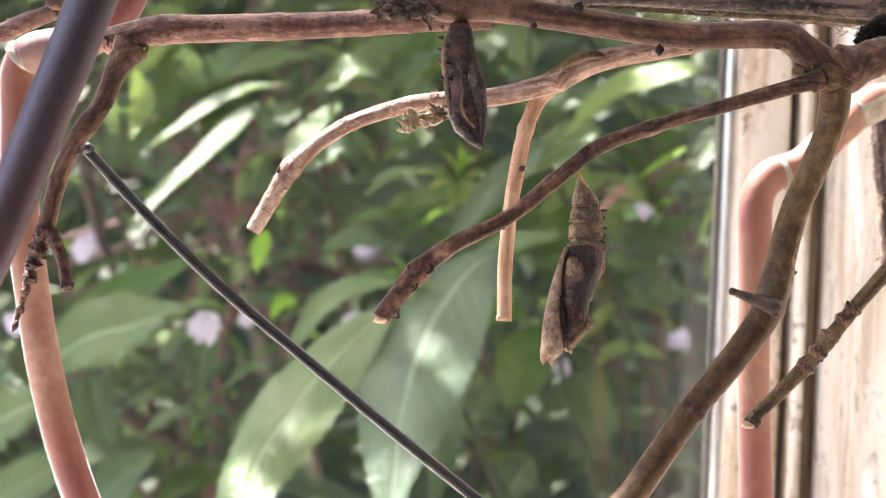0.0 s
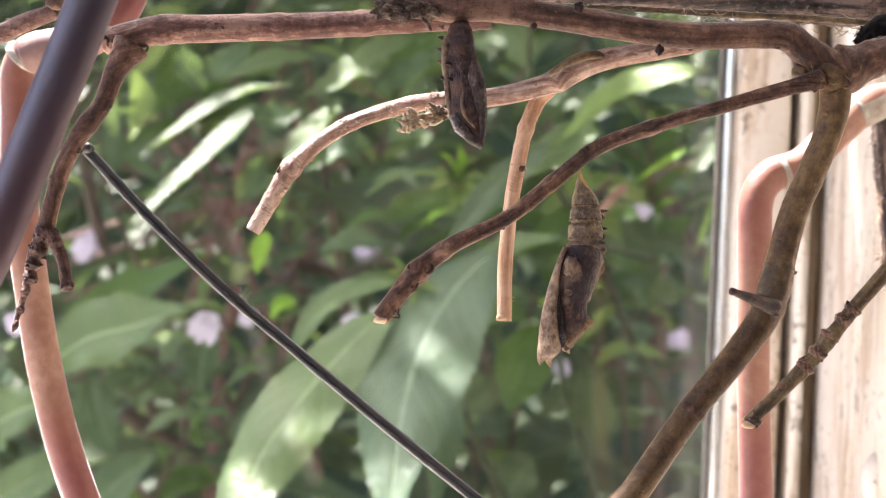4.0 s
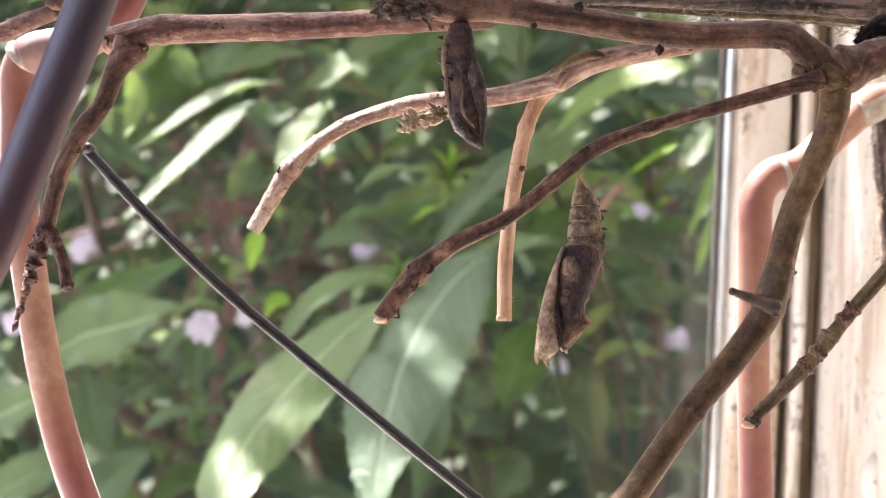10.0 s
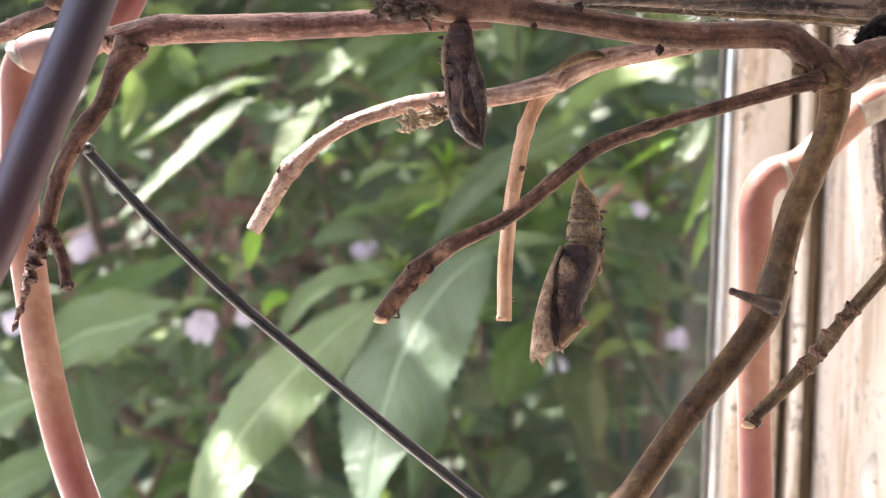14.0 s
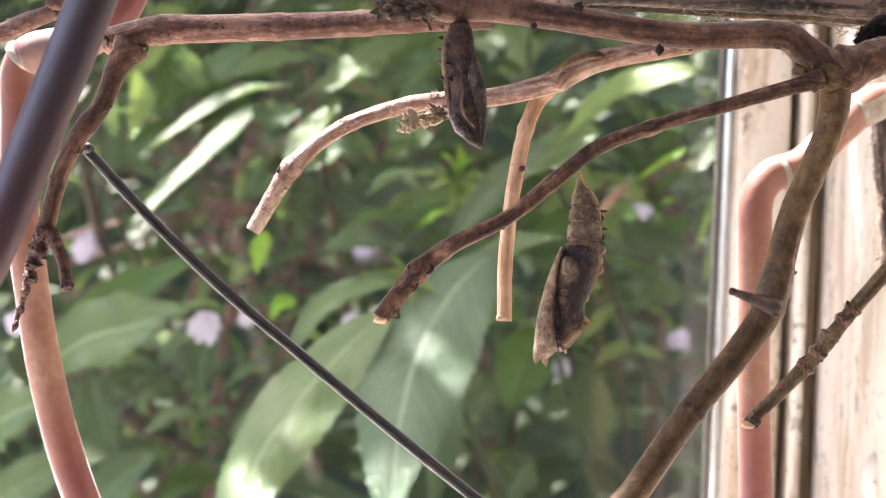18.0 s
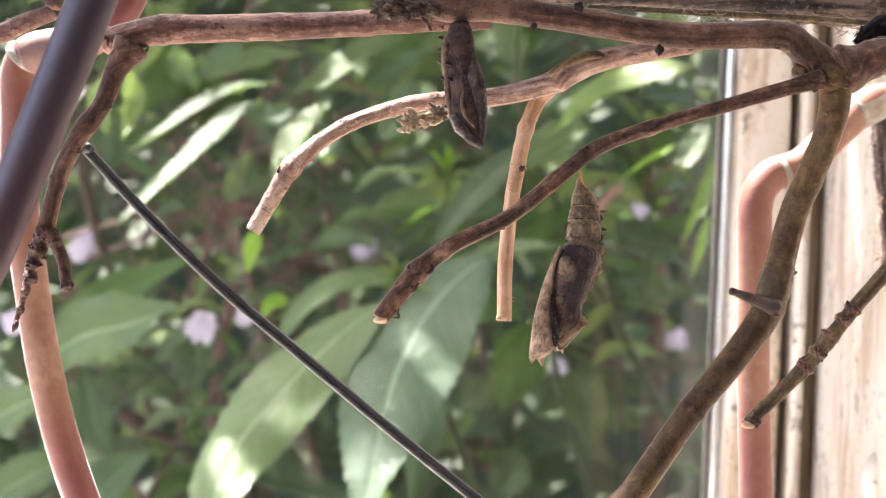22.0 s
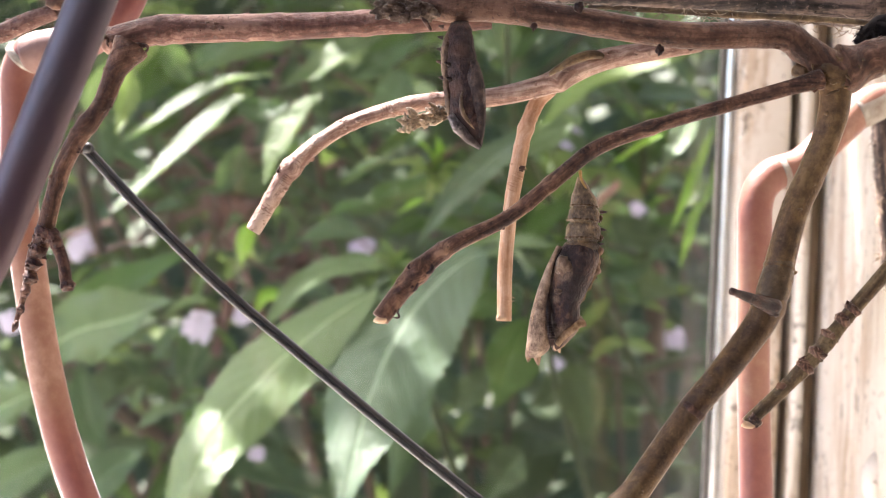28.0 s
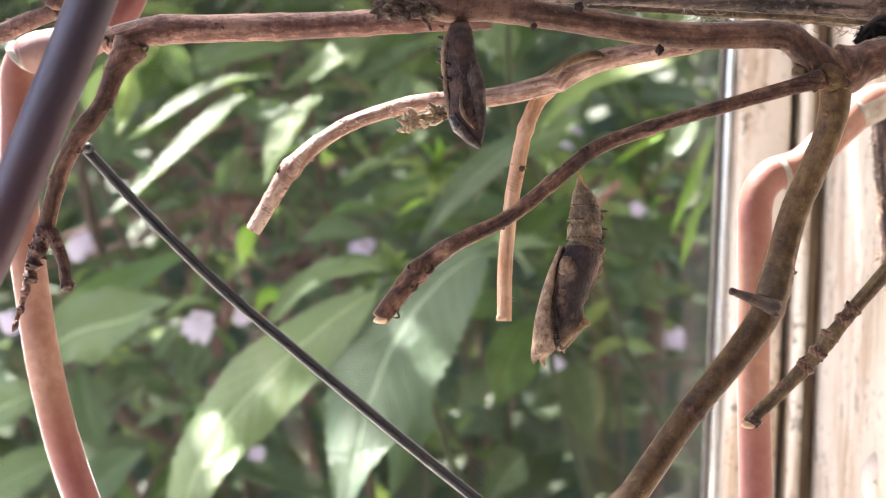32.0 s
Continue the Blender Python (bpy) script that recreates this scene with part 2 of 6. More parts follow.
def window_glass():
    m, nt, b, tc = shader("window_glass")
    fr = node(nt, "ShaderNodeFresnel", IOR=1.34)
    tr = node(nt, "ShaderNodeBsdfTransparent", Color=(0.95, 0.97, 0.95, 1))
    gl = node(nt, "ShaderNodeBsdfGlossy", Roughness=0.02)
    mx = nt.nodes.new("ShaderNodeMixShader")
    nt.links.new(fr.outputs[0], mx.inputs[0])
    nt.links.new(tr.outputs[0], mx.inputs[1])
    nt.links.new(gl.outputs[0], mx.inputs[2])
    ob = tc.outputs["Object"]
    sep = nt.nodes.new("ShaderNodeSeparateXYZ")
    nt.links.new(ob, sep.inputs[0])
    streaks = noise_at(nt, ob, 1.0, 4, 0.6, (900, 900, 14))
    smear = noise_at(nt, ob, 70, 4, 0.6)
    # Grey band by the rod is a painted reflection; the corner smears are dirt.
    edge = ramp(nt, calc(nt, "MULTIPLY_ADD", sep.outputs[0], 100.0, 15.2), [(0.80, (0, 0, 0)), (1.0, (1, 1, 1))])
    corner = calc(nt, "MULTIPLY", ramp(nt, calc(nt, "MULTIPLY_ADD", sep.outputs[0], 22.0, 4.1), [(0.45, (0, 0, 0)), (1.0, (1, 1, 1))]), ramp(nt, sep.outputs[2], [(0.02, (1, 1, 1)), (0.09, (0, 0, 0))]))
    film = calc(nt, "ADD", calc(nt, "MULTIPLY", edge, calc(nt, "MULTIPLY_ADD", streaks, 1.1, -0.42)), calc(nt, "ADD", calc(nt, "MULTIPLY", corner, calc(nt, "MULTIPLY", smear, 0.22)), calc(nt, "MULTIPLY", smear, 0.006)))
    dust_and_haze = node(nt, "ShaderNodeBsdfDiffuse", Color=(0.34, 0.34, 0.32, 1))
    glow = node(nt, "ShaderNodeBsdfTranslucent", Color=(0.30, 0.30, 0.28, 1))
    both = node(nt, "ShaderNodeMixShader", Fac=0.5)
    nt.links.new(dust_and_haze.outputs[0], both.inputs[1])
    nt.links.new(glow.outputs[0], both.inputs[2])
    dirty = nt.nodes.new("ShaderNodeMixShader")
    nt.links.new(film, dirty.inputs[0])
    nt.links.new(mx.outputs[0], dirty.inputs[1])
    nt.links.new(both.outputs[0], dirty.inputs[2])
    nt.links.new(dirty.outputs[0], nt.nodes["Material Output"].inputs[0])
    return m


def pupa_skin(name, dark, mid, light, spots=(), spot=(0.24, 0.16, 0.10), rough=0.22, thin=0.0):
    """Dry chrysalis skin: blotched, with fine ridges."""
    m, nt, b, tc = shader(name)
    ob = tc.outputs["Object"]
    big = noise_at(nt, ob, 240, 4, 0.55)
    fine = noise_at(nt, ob, 1.0, 4, 0.65, (2600, 2600, 1500))
    patch = noise_at(nt, ob, 720, 4, 0.6)
    f = calc(nt, "ADD", calc(nt, "MULTIPLY", big, 0.42), calc(nt, "ADD", calc(nt, "MULTIPLY", patch, 0.33), calc(nt, "MULTIPLY", fine, 0.25)))
    col = ramp(nt, calc(nt, "MULTIPLY_ADD", f, 2.1, -0.55), [(0.32, dark), (0.5, mid), (0.68, light)])
    for place, r, ring in spots:
        away = nt.nodes.new("ShaderNodeVectorMath")
        away.operation = "DISTANCE"
        nt.links.new(ob, away.inputs[0])
        away.inputs[1].default_value = [0.001 * v for v in place]
        edge = calc(nt, "ADD", calc(nt, "MULTIPLY", away.outputs["Value"], 1000 / r), calc(nt, "MULTIPLY_ADD", calc(nt, "ADD", big, fine), 1.1, -1.1))
        stops = [(0.0, (0.35, 0.35, 0.35)), (0.35, (0.45, 0.45, 0.45)), (0.6, (0.75, 0.75, 0.75)), (1.0, (0, 0, 0))] if ring else [(0.35, (1, 1, 1)), (1.0, (0, 0, 0))]
        col = blend(nt, calc(nt, "MULTIPLY", ramp(nt, edge, stops), 0.8), col, spot)
    nt.links.new(col, b.inputs["Base Color"])
    nt.links.new(calc(nt, "MULTIPLY_ADD", fine, 0.3, rough), b.inputs["Roughness"])
    b.inputs["Specular IOR Level"].default_value = 0.35
    b.inputs["Sheen Weight"].default_value, b.inputs["Sheen Roughness"].default_value = 0.25, 0.12
    b.inputs["Sheen Tint"].default_value = (1.0, 0.82, 0.6, 1)
    bump(nt, b, calc(nt, "ADD", calc(nt, "ADD", fine, big), patch), 0.8, 0.0005)
    if thin:
        glow = nt.nodes.new("ShaderNodeBsdfTranslucent")
        nt.links.new(col, glow.inputs[0])
        mx = node(nt, "ShaderNodeMixShader", Fac=thin)
        nt.links.new(b.outputs[0], mx.inputs[1])
        nt.links.new(glow.outputs[0], mx.inputs[2])
        nt.links.new(mx.outputs[0], nt.nodes["Material Output"].inputs[0])
    return m


WHITE_WOOD = painted_wood()
TERRACOTTA = terracotta_paint()
GLASS = window_glass()
DARK_TUBE = tube_enamel()
PUPA_BROWN = pupa_skin("pupa_brown", (0.021, 0.011, 0.011), (0.050, 0.027, 0.024), (0.152, 0.100, 0.070))
PUPA_BODY = pupa_skin("pupa_body", (0.0175, 0.0087, 0.0092), (0.0486, 0.0236, 0.0218), (0.1620, 0.0919, 0.0574),
                      [((-1.58, -2.9, -12.52), 1.5, True), ((-2.23, -2.6, -16.06), 0.8, False),
                       ((-0.18, -1.2, -20.51), 2.0, False), ((1.34, -0.5, -18.98), 1.5, False),
                       ((2.77, -0.5, -11.45), 1.6, False)])
PUPA_OCHRE = pupa_skin("pupa_ochre", (0.07, 0.042, 0.022), (0.15, 0.095, 0.052), (0.30, 0.21, 0.13), rough=0.12)
PUPA_RUST = pupa_skin("pupa_rust", (0.0150, 0.0072, 0.0072), (0.0450, 0.0218, 0.0188), (0.1275, 0.0675, 0.0525),
                      [((-0.1, -2.1, -9.38), 1.4, False), ((-0.01, -2.1, -4.47), 1.5, False)], (0.10, 0.048, 0.030), 0.4)
PUPA_GREY = pupa_skin("pupa_grey", (0.0280, 0.0208, 0.0200), (0.0800, 0.0640, 0.0624), (0.2720, 0.2320, 0.2240), rough=0.4)
PUPA_TAN = pupa_skin("pupa_tan", (0.120, 0.074, 0.050), (0.29, 0.195, 0.130), (0.55, 0.40, 0.27))
PUPA_ASH = pupa_skin("pupa_ash", (0.0728, 0.0477, 0.0281), (0.1820, 0.1264, 0.0725), (0.4368, 0.3089, 0.1755))
PUPA_GOLD = pupa_skin("pupa_gold", (0.15, 0.085, 0.045), (0.32, 0.20, 0.115), (0.55, 0.40, 0.27))
PUPA_EDGE = pupa_skin("pupa_edge", (0.28, 0.17, 0.09), (0.52, 0.37, 0.22), (0.76, 0.62, 0.45), thin=0.4)
PUPA_BOSS = pupa_skin("pupa_boss", (0.080, 0.047, 0.030), (0.19, 0.118, 0.075), (0.36, 0.25, 0.165))
PUPA_PALE = pupa_skin("pupa_pale", (0.055, 0.042, 0.039), (0.19, 0.158, 0.148), (0.52, 0.46, 0.44), rough=0.35)
PUPA_DARK = pupa_skin("pupa_dark", (0.013, 0.006, 0.005), (0.044, 0.021, 0.016), (0.14, 0.08, 0.055))


# ---- building blocks ----
def part(name, bm, material, parent=None, label="", smooth=True):
    me = bpy.data.meshes.new(name)
    if parent is not None:
        o = parent
        off = Vector((0, 0, 0))
        while o is not None:
            off += o.location
            o = o.parent
        bm.transform(Matrix.Translation(-off))
    bm.to_mesh(me)
    bm.free()
    me.materials.append(material)
    if smooth:
        me.shade_smooth()
    ob = new(name, me)
    if parent is not None:
        ob.parent = parent
    if label:
        tagged(ob, label)
    return ob


def root(name, place, label, category, group="", kind=""):
    ob = new(name)
    ob.empty_display_size = 0.01
    ob.location = place
    return tagged(ob, label, category, group, kind)


def glide(points, n):
    """n+1 points along a smooth line through the given ones, and their parameter from 0 to 1."""
    p = [Vector(q) for q in points]
    p = [2 * p[0] - p[1]] + p + [2 * p[-1] - p[-2]]
    out = []
    for k in range(n + 1):
        s = k / n * (len(points) - 1)
        i = min(int(s), len(points) - 2)
        t = s - i
        a, b, c, d = p[i:i + 4]
        out.append(0.5 * ((2 * b) + (c - a) * t + (2 * a - 5 * b + 4 * c - d) * t * t + (3 * b - a - 3 * c + d) * t ** 3))
    return out


def level(values, s):
    """The value at s (0 to 1) along a short list."""
    x = s * (len(values) - 1)
    i = min(int(x), len(values) - 2)
    return values[i] + (values[i + 1] - values[i]) * (x - i)


def tube(bm, points, radii, step=0.0005, seg=20, rough=0.06, knots=(), seed=0, flat=1.0, grain=90.0):
    """A round bar along a smooth line; radii along it; knots: (where 0..1, swelling, half-width in metres)."""
    length = sum((Vector(a) - Vector(b)).length for a, b in zip(points, points[1:]))
    n = max(3, int(length / step))
    line = glide(points, n)
    uv = bm.loops.layers.uv.verify()
    rings, coords, v = [], [], 0.0
    for k, q in enumerate(line):
        d = (line[min(k + 1, n)] - line[max(k - 1, 0)]).normalized()
        back = Vector((0, 1, 0)) if abs(d.y) < 0.9 else Vector((0, 0, 1))
        e1 = (back - d * back.dot(d)).normalized()
        e2 = d.cross(e1)
        if k:
            v += (q - line[k - 1]).length
        r = level(radii, k / n)
        for w, swell, half in knots:
            r *= 1 + swell * math.exp(-(((k / n - w) * length) / half) ** 2)
        ring = []
        for j in range(seg):
            a = 2 * math.pi * j / seg
            off = e1 * math.cos(a) * flat + e2 * math.sin(a)
            at = q + off * r
            bumpy = noise.noise(at * grain * 1.6 + Vector((seed, 0, 0))) + 0.4 * noise.noise(at * grain * 7) + 0.35 * noise.noise(at * grain * 19)
            ring.append(bm.verts.new(q + off * r * (1 + rough * bumpy)))
        rings.append(ring)
        coords.append((v, 2 * math.pi * r))
    for k in range(n):
        for j in range(seg):
            i = (j + 1) % seg
            f = bm.faces.new((rings[k][j], rings[k][i], rings[k + 1][i], rings[k + 1][j]))
            us = (j / seg, (j + 1) / seg, (j + 1) / seg, j / seg)
            for loop, u, c in zip(f.loops, us, (coords[k], coords[k], coords[k + 1], coords[k + 1])):
                loop[uv].uv = (u * c[1], c[0])
    for ring in (rings[0][::-1], rings[-1]):
        c = bm.verts.new(sum((x.co for x in ring), Vector()) / seg)
        for j in range(seg):
            bm.faces.new((ring[j], ring[(j + 1) % seg], c))
    return bm


def bar(points, radii, **kw):
    return tube(bmesh.new(), points, radii, **kw)


def twig(points, radii, knots=(), seed=0, rough=0.035, scars=12, flakes=48, **kw):
    """A dry twig: ring scars at its old leaf joints and small loose flakes and warts of bark."""
    rnd = random.Random(seed)
    length = sum((Vector(a) - Vector(b)).length for a, b in zip(points, points[1:]))
    rings = [(rnd.random(), rnd.uniform(0.03, 0.09), rnd.uniform(0.00015, 0.0003)) for _ in range(scars)]
    bm = tube(bmesh.new(), points, radii, knots=(*knots, *rings), seed=seed, rough=rough, **kw)
    line = glide(points, 200)
    spots = [w for w, _, _ in knots] + [w for w, _, _ in rings]
    for k in range(flakes):
        w = rnd.random() if k % 3 or not spots else min(1, max(0, rnd.choice(spots) + rnd.gauss(0, 0.0007) / length))
        i = min(198, int(w * 199))
        q, d = line[i], (line[i + 1] - line[i]).normalized()
        out = Vector((rnd.gauss(0, 1), -abs(rnd.gauss(0, 1)), rnd.gauss(0, 1)))
        out = (out - d * out.dot(d)).normalized()
        r = level(radii, w)
        lump(bm, q + out * r * 0.97, rnd.uniform(0.00010, 0.00032) * min(1, r / 0.0012), k, (rnd.uniform(0.6, 1.9), 0.7, rnd.uniform(0.4, 1.2)), 1, 0.6)
    return bm


def scar(bm, place, r, turn=0.0, seed=0):
    """An old bud scar: a rough, broken lip round a sunken eye, facing the room."""
    q = Vector(place)
    rnd = random.Random(seed)
    pts = []
    for j in range(11):
        a = 4.4 * j / 10 + turn + seed
        w = r * (1 + 0.5 * noise.noise((math.cos(a) * 1.5, math.sin(a) * 1.5, seed + 0.3)))
        pts.append(q + Vector((math.cos(a) * w * 1.15, 0.0003 + 0.3 * r * abs(math.sin(a)), math.sin(a) * w * 0.8)))
    tube(bm, pts, [r * 0.05, r * 0.22, r * 0.12, r * 0.25, r * 0.05], step=r * 0.2, seg=7, rough=0.5, seed=seed, grain=400)
    for k in range(5):
        lump(bm, q + Vector((rnd.gauss(0, 0.5) * r, 0.0002, rnd.gauss(0, 0.4) * r)), r * rnd.uniform(0.15, 0.4), seed + k, (1.3, 0.5, 0.8), 2, 0.9)
    return bm


def wrinkles(points, r, count, seed=0):
    """Fine raised creases round the front of a twig at an old joint, between two points of its middle line."""
    a, b = Vector(points[0]), Vector(points[1])
    d = (b - a).normalized()
    across = d.cross(Vector((0, -1, 0))).normalized()
    rnd = random.Random(seed)
    bm = bmesh.new()
    for k in range(count):
        q = a.lerp(b, (k + rnd.uniform(-0.3, 0.3)) / max(1, count - 1))
        f0, f1 = rnd.uniform(-85, -20), rnd.uniform(20, 85)
        arc = []
        for j in range(7):
            f = radians(f0 + (f1 - f0) * j / 6)
            arc.append(q + across * math.sin(f) * r * 1.01 + Vector((0, -1, 0)) * math.cos(f) * r * 1.01 + d * rnd.gauss(0, 0.00006))
        tube(bm, arc, [0.00002, 0.00006, 0.00005, 0.00007, 0.00002], step=0.00015, seg=6, rough=0.4, seed=k, grain=500)
    return bm


def sheath(bm, a, b, r0, r1, seed=0):
    """A dry bud scale: a flared collar round the twig with a torn edge and a few pointed tips."""
    a, b = Vector(a), Vector(b)
    rnd = random.Random(seed)
    tube(bm, [a, a.lerp(b, 0.5), b], [r0, r1 * 0.95, r1 * 0.55], step=(b - a).length / 12, seg=18, rough=0.3, seed=seed, grain=330)
    d = (b - a).normalized()
    for k in range(3):
        out = Vector((rnd.gauss(0, 1), -abs(rnd.gauss(0, 1)), rnd.gauss(0, 1)))
        out = (out - d * out.dot(d)).normalized()
        q = a.lerp(b, rnd.uniform(0.35, 0.7)) + out * r1 * 0.7
        e = q + (out * 0.6 + d * rnd.uniform(-0.4, 1.0)).normalized() * r1 * rnd.uniform(0.25, 0.55)
        tube(bm, [q, q.lerp(e, 0.6), e], [r1 * 0.28, r1 * 0.16, r1 * 0.03], step=r1 * 0.2, seg=7, rough=0.3, seed=k, grain=300)
    return bm


def box(bm, x0, x1, y0, y1, z0, z1, bevel=0.001):
    vs = [bm.verts.new((x, y, z)) for x in (x0, x1) for y in (y0, y1) for z in (z0, z1)]
    fs = [bm.faces.new([vs[i] for i in q]) for q in ((0, 1, 3, 2), (4, 6, 7, 5), (0, 4, 5, 1), (2, 3, 7, 6), (0, 2, 6, 4), (1, 5, 7, 3))]
    edges = {e for f in fs for e in f.edges}
    if bevel:
        bmesh.ops.bevel(bm, geom=list(edges), offset=bevel, segments=2, affect="EDGES", profile=0.5)
    return bm


def lump(bm, place, r, seed=0, squash=(1, 1, 1), sub=2, rough=0.3):
    made = bmesh.ops.create_icosphere(bm, subdivisions=sub, radius=1.0)["verts"]
    for q in made:
        k = 1 + rough * noise.noise(q.co * 1.7 + Vector((seed, seed * 2, 0))) + rough * 0.5 * noise.noise(q.co * 4.5 + Vector((0, seed, 0)))
        q.co = Vector(place) + Vector((q.co.x * squash[0], q.co.y * squash[1], q.co.z * squash[2])) * r * k
    return bm


def leaf(bm, base, tip, width, facing=(0, -1, 0.5), arch=0.12, fold=0.15, wave=0.04, teeth=0.0, seed=0, n=16, m=6):
    """A lance-shaped leaf from base to tip with a folded midrib, an arched length and a wavy toothed edge."""
    base, tip = Vector(base), Vector(tip)
    d = tip - base
    length = d.length
    d.normalize()
    nrm = Vector(facing)
    nrm = (nrm - d * nrm.dot(d)).normalized()
    side = d.cross(nrm)
    uv = bm.loops.layers.uv.verify()
    rows = []
    for k in range(n + 1):
        t = k / n
        half = 0.5 * width * (math.sin(math.pi * min(1, t ** 0.78)) ** 0.85 if 0 < t < 1 else 0.0) + 0.0006 * (1 - t)
        row = []
        for j in range(m + 1):
            s = 2 * j / m - 1
            edge = 1 + (teeth * (k % 2) if j in (0, m) else 0)
            rip = wave * width * abs(s) * math.sin(9 * t + 2.0 * s + seed * 1.7)
            h = arch * length * 4 * t * (1 - t) * 0.5 + fold * half * abs(s) ** 1.4 * 2 + rip - (0.03 * width if j == m // 2 else 0)
            row.append(bm.verts.new(base + d * length * t + side * half * s * edge + nrm * h))
        rows.append(row)
    for k in range(n):
        for j in range(m):
            f = bm.faces.new((rows[k][j], rows[k][j + 1], rows[k + 1][j + 1], rows[k + 1][j]))
            for loop, (u, v) in zip(f.loops, ((j, k), (j + 1, k), (j + 1, k + 1), (j, k + 1))):
                loop[uv].uv = (u / m, v / n)
    return bm


# ---- ground, window and bench ----
def build_ground():
    bm = bmesh.new()
    grid = 40
    vs = []
    for i in range(grid + 1):
        for j in range(grid + 1):
            u, v = (2 * i / grid - 1), (2 * j / grid - 1)
            x, y = 600 * u * abs(u) ** 2, 600 * v * abs(v) ** 2
            vs.append(bm.verts.new((x, y, 0.04 * noise.noise((x * 0.7, y * 0.7, 0)))))
    for i in range(grid):
        for j in range(grid):
            a = i * (grid + 1) + j
            bm.faces.new((vs[a], vs[a + grid + 1], vs[a + grid + 2], vs[a + 1]))
    tagged(part("ground", bm, SOIL), "dark garden soil with thin grass", "ground", kind="structure")


BENCH_TOP = 1.20


def build_window():
    win = root("window_1", (0.2, 0.4, BENCH_TOP), "white-painted timber window frame, paint worn to brown wood", "window", kind="structure")
    top = 2.299

    def post(name, a, b, y0, y1, material, label="", bevel=0.0012):
        return part(name, box(bmesh.new(), a, b, y0, y1, BENCH_TOP, top, bevel), material, win, label)

    x_rod = 0.0633
    part("glazing_rod", bar([(x_rod, 0.4012, BENCH_TOP), (x_rod, 0.4012, 1.6), (x_rod, 0.4012, top)], [0.00102, 0.00102, 0.00102], step=0.004, seg=20, rough=0.02), SILVER, win, "shiny grey metal glazing rod")
    post("seal", 0.0625, 0.0645, 0.404, 0.412, RUBBER, "dirty dark glazing seal", 0.0003)
    post("stile", 0.0646, 0.076, 0.394, 0.43, WHITE_WOOD)
    post("groove", 0.0761, 0.0781, 0.402, 0.43, GROOVE_WOOD, "dark groove", 0.0003)
    post("fillet", 0.0781, 0.081, 0.392, 0.43, WHITE_WOOD)
    post("groove", 0.0811, 0.0842, 0.398, 0.43, BARE_WOOD, "strip of bare brown wood", 0.0008)
    face = 0.0843
    part("reveal_board", box(bmesh.new(), face, 0.16, 0.352, 0.3995, BENCH_TOP, top, 0.0015), WHITE_WOOD, win, "side board of the window opening, paint worn in smears")
    part("reveal_board", box(bmesh.new(), face - 0.0012, 0.16, 0.16, 0.3515, BENCH_TOP, top, 0.0015), WHITE_WOOD, win, "side board of the window opening, paint worn in smears")
    part("wall_pier", box(bmesh.new(), face + 0.001, 0.61, 0.40, 0.44, BENCH_TOP, top, 0.001), WHITE_WOOD, win)
    part("wall_pier", box(bmesh.new(), 0.161, 0.61, 0.30, 0.399, BENCH_TOP, top, 0.001), WHITE_WOOD, win)
    part("head", box(bmesh.new(), -1.1, 0.14, 0.392, 0.43, top - 0.06, top), WHITE_WOOD, win)
    part("stile", box(bmesh.new(), -1.1, -1.04, 0.392, 0.43, BENCH_TOP, top - 0.0605), WHITE_WOOD, win)
    pane = part("pane", box(bmesh.new(), -1.039, 0.0624, 0.4125, 0.4155, BENCH_TOP + 0.0005, top - 0.061, 0), GLASS, win, "clear window glass", False)
    pane.visible_shadow = False
    catch = part("catch", lump(bmesh.new(), (0.0841, 0.335, 1.2601), 0.00426, 3, (0.8, 0.8, 1.3), 3, 0.02), WHITE_WOOD, win, "rounded white window catch")
    wall = part("wall_below", box(bmesh.new(), -1.1, 0.61, 0.40, 0.52, 0.051, BENCH_TOP - 0.0305, 0.002), plain("render_wall", [(0.3, (0.5, 0.47, 0.42)), (0.7, (0.68, 0.65, 0.6))], 8, 0.85))
    tagged(wall, "plain pale rendered wall under the window", "wall", kind="structure")
    bench = part("window_board", box(bmesh.new(), -1.1, 0.6, -0.10, 0.399, BENCH_TOP - 0.03, BENCH_TOP - 0.0005, 0.003), WHITE_WOOD)
    tagged(bench, "white-painted wooden window board under the twigs", "window board", kind="structure")


def build_room():
    """Unseen cream walls, ceiling and floor, added round the window board to set the light indoors."""
    cream = plain("cream_wall", [(0.3, (0.50, 0.44, 0.38)), (0.7, (0.62, 0.56, 0.49))], 4, 0.85)
    for name, b in (("wall_back", (-1.7, 1.7, -2.1, -2.0, 0.051, 2.299)), ("wall_east", (1.6, 1.7, -1.999, 0.55, 0.051, 2.299)), ("wall_west", (-1.7, -1.6, -1.999, 0.55, 0.051, 1.38)),
                    ("wall_north", (-1.599, -1.101, 0.40, 0.52, 0.051, 2.299)), ("wall_north_east", (0.611, 1.599, 0.40, 0.52, 0.051, 2.299))):
        tagged(part(name, box(bmesh.new(), *b, 0.002), cream), "plain cream wall, unseen, added to block and bounce light indoors", "wall", kind="structure")
    tagged(part("ceiling", box(bmesh.new(), -1.7, 1.7, -2.1, 0.50, 2.30, 2.38, 0.002), cream), "plain cream ceiling, unseen, added to block and bounce light indoors", "ceiling", kind="structure")
    tagged(part("floor", box(bmesh.new(), -1.7, 1.7, -2.1, 0.55, -0.06, 0.05, 0.002), cream), "plain pale floor, unseen, added to close the room", "floor", kind="structure")


build_ground()
build_window()
build_room()


